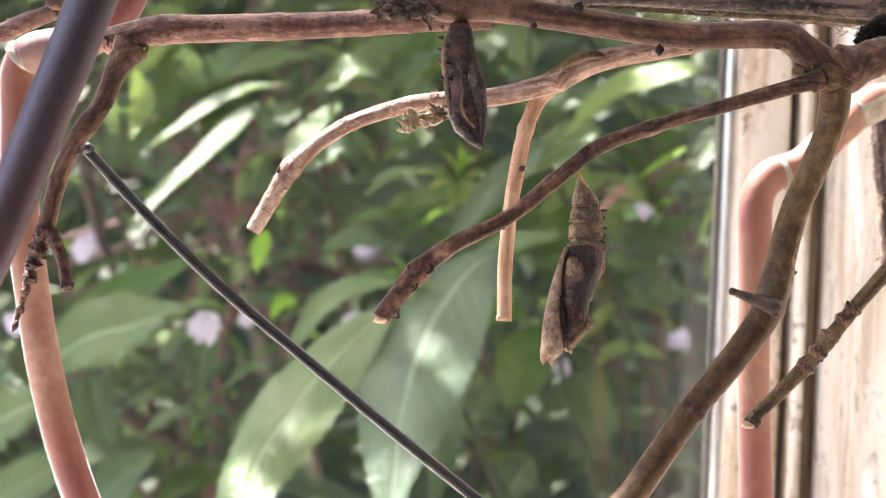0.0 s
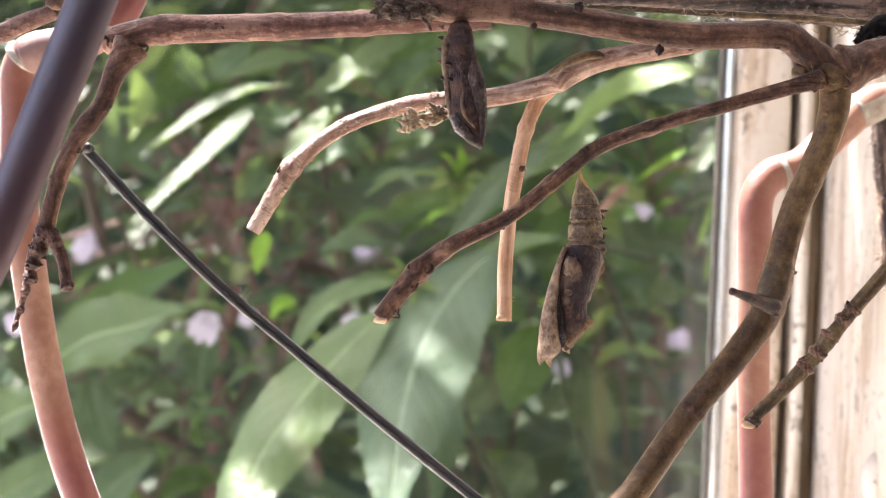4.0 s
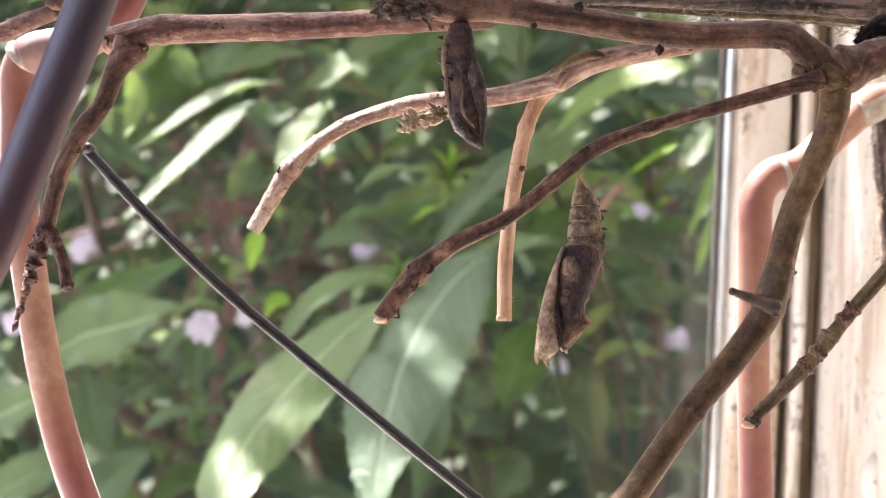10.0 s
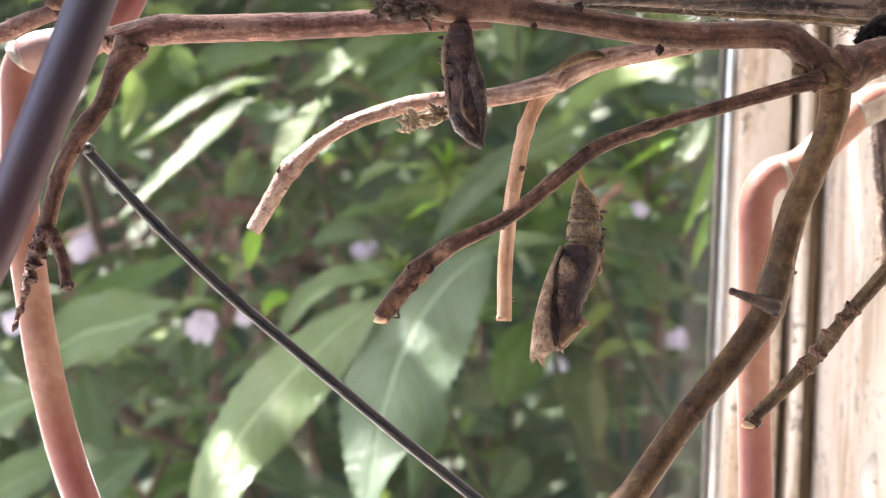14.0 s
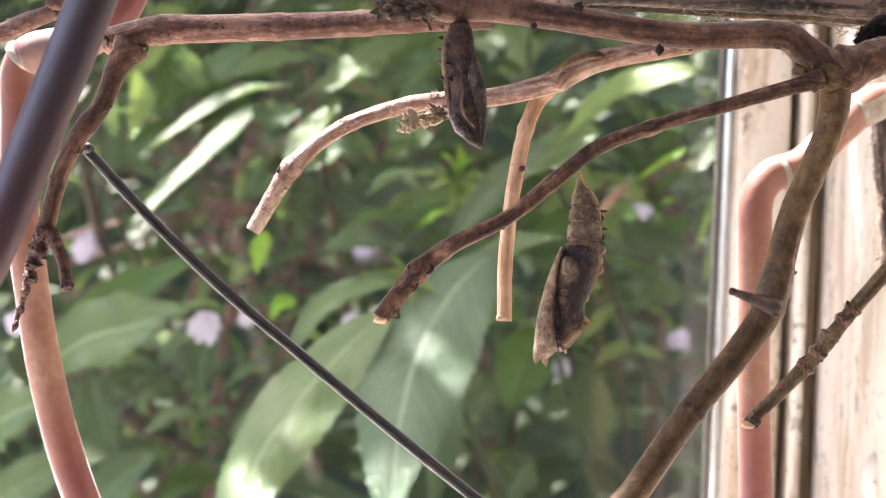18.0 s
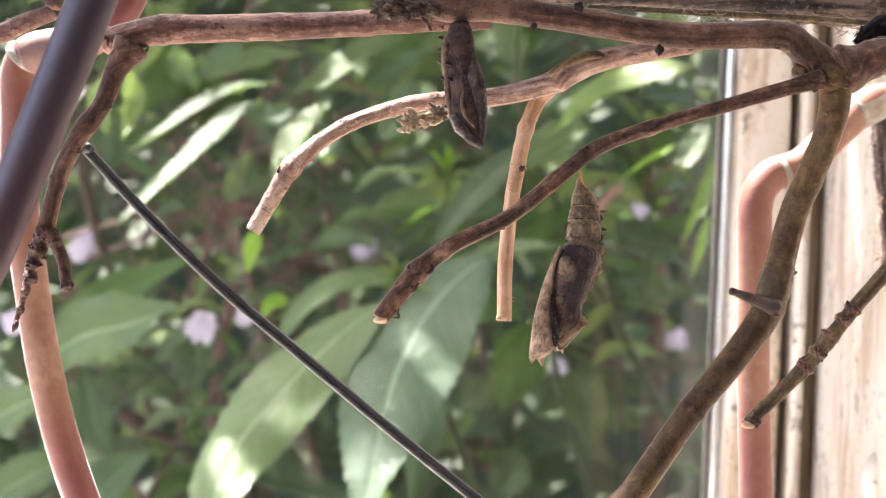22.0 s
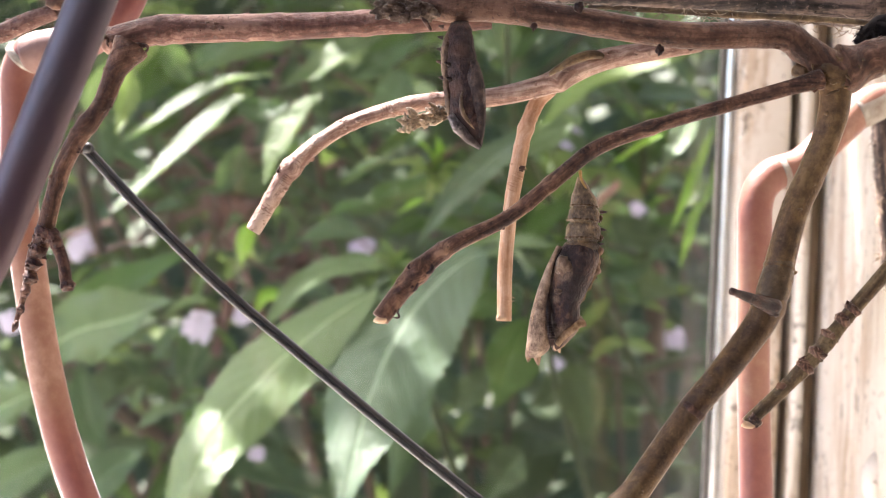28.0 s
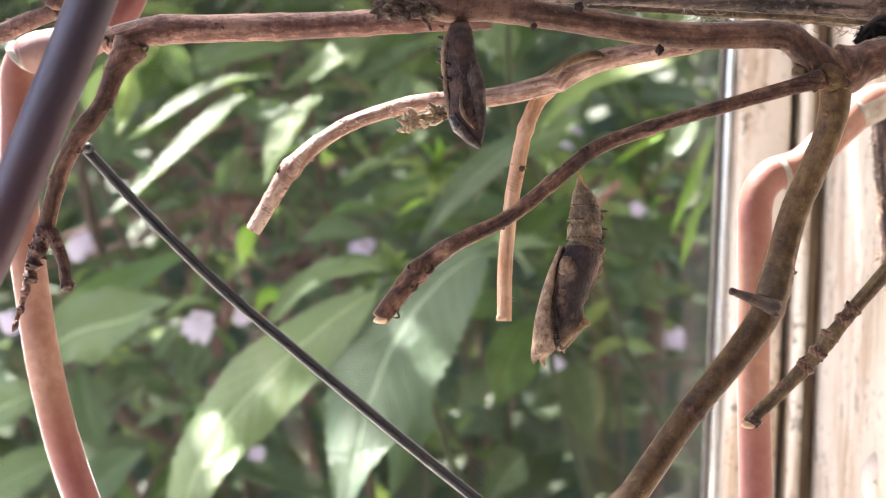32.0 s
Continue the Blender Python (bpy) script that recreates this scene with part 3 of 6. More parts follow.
# ---- the cut branch and its twigs ----
CROTCH = [(0.0501, 0.233, 1.3255), (0.0523, 0.2338, 1.3268), (0.0465, 0.2335, 1.3256)]


def build_branch():
    br = root("dead_branch", (0.0202, 0.235, 1.2067), "dry brown leafless branch with forked side twigs", "branch")
    limb = twig([(0.0185, 0.228, 1.2363), (0.0215, 0.228, 1.2629), (0.026, 0.228, 1.27), (0.0327, 0.23, 1.28), (0.0362, 0.23, 1.2847), (0.04, 0.231, 1.2897), (0.0423, 0.2315, 1.2934), (0.0435, 0.232, 1.2972), (0.0444, 0.2325, 1.3015), (0.0458, 0.233, 1.3069), (0.0474, 0.2335, 1.3107), (0.0487, 0.234, 1.3138), (0.05, 0.234, 1.3175), (0.0507, 0.234, 1.3211), (0.0506, 0.234, 1.3261)],
               [0.00205, 0.00197, 0.0019, 0.00183, 0.00183, 0.00197, 0.00212, 0.00212, 0.00197, 0.0019, 0.0019, 0.0019, 0.0019, 0.00205, 0.00227],
               knots=((0.445, 0.10, 0.0012),), seed=1, rough=0.014)
    part("limb", limb, BARK_LIMB, br, "olive-brown main limb")
    for k, (q, r) in enumerate((((-0.0029, 0.2275, 1.2975), 0.0012), ((-0.0041, 0.2275, 1.2951), 0.0010), ((-0.0002, 0.2278, 1.2989), 0.0008), ((0.0181, 0.2289, 1.3134), 0.0007), ((-0.0061, 0.2273, 1.2916), 0.0008), ((0.006, 0.2292, 1.3035), 0.0006))):
        part("scar", scar(bmesh.new(), q, r, k, k + 9), DEAD_BUD, br)
    for k, (q, r) in enumerate((((-0.0219, 0.2428, 1.3097), 0.0009), ((-0.0211, 0.2428, 1.3109), 0.0006), ((-0.0088, 0.2429, 1.3185), 0.0006), ((-0.0235, 0.2429, 1.3059), 0.0005), ((0.0099, 0.245, 1.3117), 0.0006))):
        part("scar", scar(bmesh.new(), q, r, k, k + 19), BARK_BROWN, br)
    knob = bmesh.new()
    for k, q in enumerate(((-0.0081, 0.2275, 1.3304), (-0.0065, 0.227, 1.3298), (-0.0049, 0.2268, 1.3305), (-0.0034, 0.227, 1.3301), (-0.0074, 0.227, 1.3311))):
        lump(knob, q, 0.0012 if k else 0.0015, k + 3, (1.2, 0.7, 0.8), 4, 0.8)
    part("knob", knob, BARK_KNOB, br, "dark knobbly broken end")
    part("node", tube(bmesh.new(), [(0.0443, 0.2322, 1.3004), (0.0437, 0.2319, 1.2981), (0.0432, 0.2317, 1.2962), (0.0428, 0.2316, 1.2947)], [0.00176, 0.00219, 0.00227, 0.0019], rough=0.06, seed=61, step=0.0004), bark("node_bark", [(0.3, (0.05, 0.030, 0.014)), (0.5, (0.105, 0.070, 0.035)), (0.7, (0.20, 0.14, 0.075))], streak=0.1, rough=0.5), br, "pale olive swollen node")
    part("node", tube(bmesh.new(), [(0.0335, 0.2299, 1.281), (0.0332, 0.2299, 1.2806), (0.0329, 0.2299, 1.2802)], [0.00176, 0.0019, 0.00176], rough=0.03, seed=62, step=0.0002), BARK_BROWN, br, "dark ring scar")
    for k, (q, r) in enumerate((((0.0161, 0.2272, 1.3317), 0.0006), ((0.0104, 0.2272, 1.329), 0.0004), ((0.0267, 0.2284, 1.3268), 0.0005))):
        thorn = lump(bmesh.new(), q, r, k, (1.1, 0.8, 1.2), 3, 0.5)
        if k:
            tube(thorn, [q, Vector(q) + Vector((-0.0001, -0.0003, -0.0005)), Vector(q) + Vector((-0.0001, -0.0004, -0.0009))], [r * 0.6, r * 0.4, r * 0.1], step=0.0002, seg=8, rough=0.2)
        part("bud", thorn, DEAD_BUD, br)
    part("spur", twig([(0.0431, 0.229, 1.2943), (0.0398, 0.226, 1.2953), (0.0364, 0.223, 1.2963)], [0.0011, 0.00066, 0.00044], seed=2, rough=0.06), DEAD_BUD, br)
    part("side_branch", twig([(0.063, 0.236, 1.3295), (0.0568, 0.235, 1.328), (0.0507, 0.234, 1.3258), (0.0462, 0.233, 1.3282), (0.0424, 0.232, 1.3298), (0.0292, 0.23, 1.329), (0.0144, 0.229, 1.3304), (0.0042, 0.229, 1.3313), (-0.0089, 0.229, 1.3309)],
         [0.00241, 0.00249, 0.00271, 0.00205, 0.00183, 0.00176, 0.00176, 0.00183, 0.00146],
         knots=((0.22, 0.25, 0.002), (0.92, 0.22, 0.0016)), seed=3, rough=0.025), BARK_BROWN, br)
    crotch = bmesh.new()
    for k, (q, r) in enumerate(zip(CROTCH, (0.0024, 0.0016, 0.0014))):
        lump(crotch, q, r, k, (1.2, 0.8, 1.0), 4, 0.3)
    rnd = random.Random(17)
    for k in range(14):
        q = Vector(CROTCH[0]) + Vector((rnd.gauss(0, 0.0016), -0.0019 + rnd.uniform(0, 0.0005), rnd.gauss(0, 0.0013)))
        e = q + Vector((rnd.gauss(0, 0.0008), 0.0001, rnd.gauss(0, 0.0009)))
        tube(crotch, [q, q.lerp(e, 0.5) + Vector((0, -0.0001, 0)), e], [0.0001, 0.00022, 0.00006], step=0.0003, seg=6, rough=0.3)
    part("crotch", crotch, BARK_LIMB, br, "knobbly fork")
    part("twig", twig([(0.0483, 0.232, 1.3243), (0.0443, 0.231, 1.323), (0.0362, 0.2305, 1.3203), (0.0282, 0.23, 1.3176), (0.0196, 0.23, 1.3141), (0.0143, 0.23, 1.3097), (0.0083, 0.23, 1.3045), (0.0011, 0.229, 1.3005), (-0.0033, 0.229, 1.2967), (-0.0077, 0.228, 1.2907)],
         [0.00139, 0.00102, 0.00091, 0.00091, 0.00102, 0.00102, 0.00095, 0.0011, 0.00139, 0.00117],
         knots=((0.885, 0.18, 0.0012), (0.8, 0.12, 0.0006), (0.57, 0.12, 0.0006), (0.36, 0.15, 0.0006)), seed=4), BARK_DARK, br, "thin dark twig with a cut end")
    part("cut_end", lump(bmesh.new(), (-0.0076, 0.2275, 1.2906), 0.00095, 2, (1, 1, 0.55), 2, 0.25), CUT_WOOD, br, "pale cut wood")
    part("twig", twig([(0.0331, 0.237, 1.3288), (0.0274, 0.239, 1.3279), (0.02, 0.241, 1.3264), (0.0134, 0.243, 1.3232), (0.0058, 0.244, 1.3211), (-0.0035, 0.244, 1.32), (-0.0119, 0.244, 1.3174), (-0.0172, 0.244, 1.3142), (-0.0213, 0.244, 1.3102), (-0.0239, 0.244, 1.3056), (-0.0262, 0.244, 1.3013)],
         [0.00107, 0.0013, 0.00153, 0.00145, 0.0013, 0.00114, 0.00107, 0.00107, 0.0013, 0.00114, 0.00107],
         knots=((0.8, 0.22, 0.0012), (0.52, 0.15, 0.0008), (0.28, 0.15, 0.001), (0.9, 0.12, 0.0005)), seed=5, flakes=170), BARK_PALE, br, "sun-bleached pinkish twig")
    part("bark_ridge", bar([(0.0133, 0.24, 1.3242), (0.0161, 0.239, 1.326), (0.0189, 0.239, 1.327), (0.0211, 0.24, 1.3268)], [0.00031, 0.00069, 0.00069, 0.00023], seed=6, rough=0.2), BARK_OLIVE, br)
    part("twig", twig([(0.0137, 0.245, 1.3227), (0.0122, 0.246, 1.321), (0.0107, 0.246, 1.317), (0.0099, 0.246, 1.3123), (0.0091, 0.246, 1.306), (0.0087, 0.246, 1.2981), (0.0089, 0.246, 1.2904)],
         [0.00117, 0.0011, 0.00102, 0.0011, 0.00102, 0.00102, 0.00102], knots=((0.33, 0.2, 0.0009),), seed=7, rough=0.03, flakes=14, scars=6), PEELED, br, "peeled peach-coloured twig stub")
    for a, b, r, n, mat in (((0.0103, 0.246, 1.3118), (0.0091, 0.246, 1.3086), 0.00108, 9, PEELED), ((-0.0205, 0.244, 1.3112), (-0.0224, 0.244, 1.308), 0.0013, 12, BARK_PALE), ((-0.0074, 0.244, 1.3193), (-0.0092, 0.244, 1.3185), 0.00112, 6, BARK_PALE), ((-0.0014, 0.244, 1.3208), (-0.0024, 0.244, 1.3203), 0.0012, 5, BARK_PALE),
                            ((-0.0236, 0.244, 1.306), (-0.0246, 0.244, 1.3043), 0.0011, 6, BARK_PALE), ((0.0092, 0.246, 1.2937), (0.0091, 0.246, 1.2926), 0.00104, 4, PEELED), ((-0.0017, 0.229, 1.2987), (-0.0034, 0.229, 1.2966), 0.0013, 9, BARK_BROWN), ((-0.0046, 0.2285, 1.2948), (-0.0055, 0.2285, 1.2933), 0.00122, 6, BARK_BROWN),
                            ((0.0197, 0.23, 1.3143), (0.0182, 0.23, 1.3132), 0.00104, 4, BARK_BROWN), ((0.013, 0.23, 1.3078), (0.0123, 0.23, 1.3072), 0.00104, 3, BARK_BROWN)):
        part("creases", wrinkles((a, b), r, n, n), mat, br)
    part("knot", lump(bmesh.new(), (0.0104, 0.245, 1.3116), 0.00042, 4, (1.0, 0.5, 1.0), 3, 0.5), BARK_BROWN, br, "small dark knot")
    part("frayed_end", lump(bmesh.new(), (0.0084, 0.2452, 1.2908), 0.00042, 6, (1.5, 0.8, 0.7), 3, 0.9), CUT_WOOD, br, "pale torn fibre at the cut")
    tagged(part("shrivelled_bud", bud_bm(), DRY_BUD, br, "shrivelled pale side bud"), kind="stuff")


def bud_bm():
    """A shrivelled curled bud on a short stalk."""
    bm = bmesh.new()
    tube(bm, [(-0.0002, 0.243, 1.319), (-0.0018, 0.24, 1.3177), (-0.0037, 0.238, 1.317), (-0.0057, 0.237, 1.316)], [0.00069, 0.00099, 0.00076, 0.00031], rough=0.35, seed=9, step=0.0005)
    rnd = random.Random(4)
    a, b = Vector((-0.0004, 0.241, 1.3186)), Vector((-0.0058, 0.236, 1.316))
    for k in range(46):
        q = a.lerp(b, rnd.random()) + Vector((0, -0.0008, rnd.uniform(-0.001, 0.001)))
        tip = q + Vector((rnd.uniform(-0.0014, 0.0004), rnd.uniform(-0.0007, 0.0004), rnd.uniform(-0.0005, 0.0009)))
        curl = q.lerp(tip, 0.5) + Vector((0, 0, rnd.uniform(-1, 1) * 0.0005))
        tube(bm, [q, curl, tip], [0.00030, 0.00034, 0.00012], step=0.0003, seg=7, rough=0.3, seed=k)
    for k in range(26):
        q = a.lerp(b, rnd.random()) + Vector((rnd.uniform(-1, 1), rnd.uniform(-1, 0.3), rnd.uniform(-1, 1))) * 0.0009
        lump(bm, q, rnd.uniform(0.0002, 0.0005), k, (1.3, 0.8, 0.7), 2, 0.5)
    return bm


build_branch()


def build_side_branch():
    br = root("straight_branch", (-0.045, 0.236, 1.3267), "pinkish-brown dry branch resting across the support tube", "branch")
    part("limb", twig([(0.0051, 0.237, 1.3312), (-0.0031, 0.237, 1.3305), (-0.0122, 0.237, 1.3296), (-0.0212, 0.237, 1.3288), (-0.031, 0.237, 1.3281), (-0.0392, 0.237, 1.3275), (-0.0441, 0.237, 1.3261), (-0.0464, 0.238, 1.3258)],
         [0.00166, 0.00166, 0.00173, 0.00181, 0.00188, 0.00196, 0.00204, 0.00136],
         knots=((0.70, 0.1, 0.0009), (0.95, 0.2, 0.0012), (0.28, 0.08, 0.0008)), seed=11, rough=0.018), BARK_PINK, br)
    part("twig", twig([(-0.0422, 0.234, 1.3249), (-0.0439, 0.233, 1.3215), (-0.0453, 0.232, 1.3169), (-0.0479, 0.231, 1.3127), (-0.0498, 0.231, 1.3086), (-0.0509, 0.231, 1.3045), (-0.052, 0.231, 1.2994), (-0.053, 0.231, 1.2969), (-0.0537, 0.231, 1.2938), (-0.0543, 0.231, 1.2911), (-0.0549, 0.231, 1.2887), (-0.0554, 0.231, 1.2868)],
         [0.00192, 0.0014, 0.00125, 0.00125, 0.00118, 0.00111, 0.00125, 0.00103, 0.00066, 0.00044, 0.00033, 0.00018],
         knots=((0.0, 0.3, 0.002), (0.24, 0.2, 0.0006), (0.42, 0.1, 0.0005)), seed=12, rough=0.03), BARK_BROWN, br, "brown tapering twig with withered buds")
    spur = twig([(-0.0508, 0.23, 1.3002), (-0.05, 0.23, 1.2985), (-0.049, 0.23, 1.296), (-0.0485, 0.23, 1.2932)], [0.0008, 0.0008, 0.00073, 0.00073], seed=13, rough=0.08)
    sheath(spur, (-0.0486, 0.23, 1.294), (-0.0483, 0.23, 1.2924), 0.00066, 0.0011, 41)
    part("spur", spur, DEAD_BUD, br, "reddish dead side shoot with a frayed end")
    for k, (a, b, r0, r1) in enumerate((((-0.0515, 0.2305, 1.3005), (-0.0523, 0.2305, 1.2984), 15, 19), ((-0.0522, 0.2305, 1.2982), (-0.0528, 0.2305, 1.2966), 14, 18), ((-0.0528, 0.2305, 1.2964), (-0.0532, 0.2305, 1.295), 11, 16), ((-0.0532, 0.2305, 1.2947), (-0.0536, 0.2305, 1.2932), 9, 15),
                                        ((-0.0537, 0.2305, 1.2929), (-0.0541, 0.2305, 1.2914), 6, 10), ((-0.0543, 0.2305, 1.2904), (-0.0546, 0.2305, 1.2892), 5, 9), ((-0.0548, 0.2305, 1.2883), (-0.0552, 0.2305, 1.2871), 3, 6), ((-0.0503, 0.2298, 1.2995), (-0.0497, 0.2298, 1.2979), 11, 14))):
        part("bud", sheath(bmesh.new(), a, b, r0 * 7.3e-5, r1 * 7.3e-5, k + 51), DEAD_BUD, br)
    for k, (q, r) in enumerate((((-0.0312, 0.235, 1.328), 0.0011), ((-0.0444, 0.235, 1.3257), 0.0012), ((-0.0411, 0.2343, 1.3248), 0.0009), ((-0.0413, 0.2325, 1.3246), 0.0010), ((-0.0453, 0.2308, 1.3172), 0.0006), ((-0.0479, 0.2298, 1.311), 0.0007))):
        part("scar", scar(bmesh.new(), q, r, k, k + 29), DEAD_BUD if k % 2 else BARK_BROWN, br)
    top = root("short_twig", (-0.0598, 0.235, 1.3255), "short brown twig lying on the support tube", "twig")
    part("stick", twig([(-0.065, 0.238, 1.3245), (-0.06, 0.236, 1.326), (-0.0561, 0.235, 1.3277), (-0.0519, 0.234, 1.3292)], [0.00127, 0.00127, 0.0012, 0.00105], seed=14), BARK_PINK, top)
    part("knot", lump(bmesh.new(), (-0.052, 0.233, 1.3301), 0.00142, 5, (1.2, 0.8, 0.7)), BARK_DARK, top)


build_side_branch()


def build_bark_bundle():
    """The shaggy dark branch along the top, with a frayed surface."""
    br = root("shaggy_branch", (0.0384, 0.243, 1.3346), "rough dark weathered branch with frayed bark", "branch")
    part("limb", twig([(0.0059, 0.246, 1.3362), (0.0231, 0.245, 1.3365), (0.0424, 0.244, 1.3364), (0.0538, 0.243, 1.3358), (0.0662, 0.243, 1.3359)], [0.00155, 0.00217, 0.00295, 0.0031, 0.0031], rough=0.22, seed=21, grain=120, flakes=260), BARK_ROUGH, br)
    part("strip", bar([(0.0182, 0.241, 1.3337), (0.0265, 0.24, 1.3335), (0.0363, 0.239, 1.3332), (0.0467, 0.238, 1.333), (0.0574, 0.238, 1.3327)], [0.00023, 0.00038, 0.00046, 0.00046, 0.00038], rough=0.3, seed=22), BARK_OLIVE, br, "pale peeling bark strip")
    fray = bmesh.new()
    rnd = random.Random(8)
    a, b = Vector((0.0195, 0.239, 1.3333)), Vector((0.0574, 0.238, 1.3324))
    for k in range(150):
        q = a.lerp(b, rnd.random()) + Vector((0, rnd.uniform(-0.001, 0.001), rnd.uniform(-0.0012, 0.0008)))
        e = q + Vector((rnd.uniform(-1, 1) * 0.0022, rnd.uniform(-0.001, 0.001), rnd.uniform(-0.0014, 0.0006)))
        tube(fray, [q, q.lerp(e, 0.5) + Vector((0, 0, -0.0003)), e], [0.00006, 0.00005, 0.00002], step=0.001, seg=4, rough=0)
    tagged(part("frayed_bark", fray, DRY_BUD, br), kind="stuff")
    black = root("charred_knot", (0.0579, 0.24, 1.3316), "black knobbly bark knot on the branch", "bark knot")
    bm = tube(bmesh.new(), [(0.0537, 0.2365, 1.3297), (0.055, 0.2368, 1.331), (0.0568, 0.237, 1.332), (0.0595, 0.2375, 1.3331), (0.0634, 0.238, 1.3343)], [0.00038, 0.00083, 0.00128, 0.00151, 0.00158], rough=0.5, seed=77, grain=330)
    rnd = random.Random(5)
    c, e = Vector((0.0539, 0.2362, 1.3301)), Vector((0.0602, 0.2372, 1.3332))
    for k in range(160):
        q = c.lerp(e, rnd.random()) + Vector((rnd.gauss(0, 0.0004), rnd.uniform(-0.0008, 0), rnd.gauss(0, 0.0006)))
        t = q + Vector((rnd.gauss(0, 0.0005), rnd.gauss(-0.0002, 0.0003), rnd.gauss(0, 0.0005)))
        tube(bm, [q, q.lerp(t, 0.5) + Vector((0, 0, 0.0002)), t], [0.00012, 0.0001, 0.00003], step=0.0004, seg=5, rough=0)
    part("knot", bm, plain("charred", [(0.3, (0.004, 0.003, 0.003)), (0.7, (0.022, 0.017, 0.015))], 300, 0.9, gloss=0.2), black)
    side = root("mossy_stick", (0.0753, 0.3, 1.3168), "dark mossy stick beside the window frame", "stick")
    part("stick", bar([(0.0733, 0.3, 1.3281), (0.0739, 0.3, 1.3205), (0.0747, 0.3, 1.3129), (0.0764, 0.3, 1.3015), (0.0829, 0.3, 1.2407)], [0.0021, 0.00229, 0.00229, 0.0021, 0.00191], rough=0.3, seed=24), BARK_ROUGH, side)
    hair = bmesh.new()
    hr = random.Random(14)
    for k in range(170):
        s = hr.random()
        q = Vector((0.0712, 0.2995, 1.328)).lerp(Vector((0.0745, 0.2995, 1.296)), s) + Vector((hr.uniform(-0.0006, 0.0012), hr.uniform(-0.0015, 0.0005), 0))
        e = q + Vector((hr.uniform(-0.0012, 0.0004), hr.uniform(-0.0008, 0.0004), hr.uniform(-0.0010, 0.0007)))
        tube(hair, [q, q.lerp(e, 0.5) + Vector((0, 0, 0.0002)), e], [0.00007, 0.00006, 0.00002], step=0.0006, seg=4, rough=0)
    tagged(part("frayed_bark", hair, DRY_BUD, side), kind="stuff")
    tw = root("loose_twig", (0.0482, 0.225, 1.2893), "thin brown twig with a pale cut end", "twig")
    part("stick", twig([(0.0389, 0.222, 1.2799), (0.0425, 0.222, 1.2836), (0.0469, 0.222, 1.2885), (0.0511, 0.223, 1.2938), (0.0557, 0.224, 1.2993), (0.0641, 0.226, 1.3093)], [0.00085, 0.00088, 0.00099, 0.00095, 0.00099, 0.00106],
         knots=((0.33, 0.12, 0.0008), (0.48, 0.1, 0.0006)), seed=25, rough=0.03), BARK_OLIVE, tw)
    for k, (a, b, r) in enumerate((((0.0453, 0.2218, 1.2869), (0.0464, 0.2218, 1.2881), 19), ((0.0468, 0.2218, 1.2886), (0.0476, 0.2218, 1.2896), 20), ((0.0484, 0.2222, 1.2909), (0.049, 0.2222, 1.2917), 18), ((0.0499, 0.2225, 1.2929), (0.0507, 0.2225, 1.2939), 18), ((0.0512, 0.2225, 1.2944), (0.0518, 0.2225, 1.2952), 17), ((0.04, 0.2215, 1.2808), (0.0392, 0.2215, 1.2799), 15))):
        part("bud_scar", sheath(bmesh.new(), a, b, 13 * 7.0e-5, r * 7.0e-5, k + 71), BARK_DARK, tw)
    part("scar", lump(bmesh.new(), (0.0428, 0.2211, 1.2848), 0.0005, 3, (1.2, 0.6, 0.9), 3, 0.6), BARK_DARK, tw)
    part("cut_end", lump(bmesh.new(), (0.039, 0.2215, 1.2798), 0.00078, 2, (1.2, 1, 0.7), 2, 0.3), CUT_WOOD, tw, "pale cut wood")


build_bark_bundle()


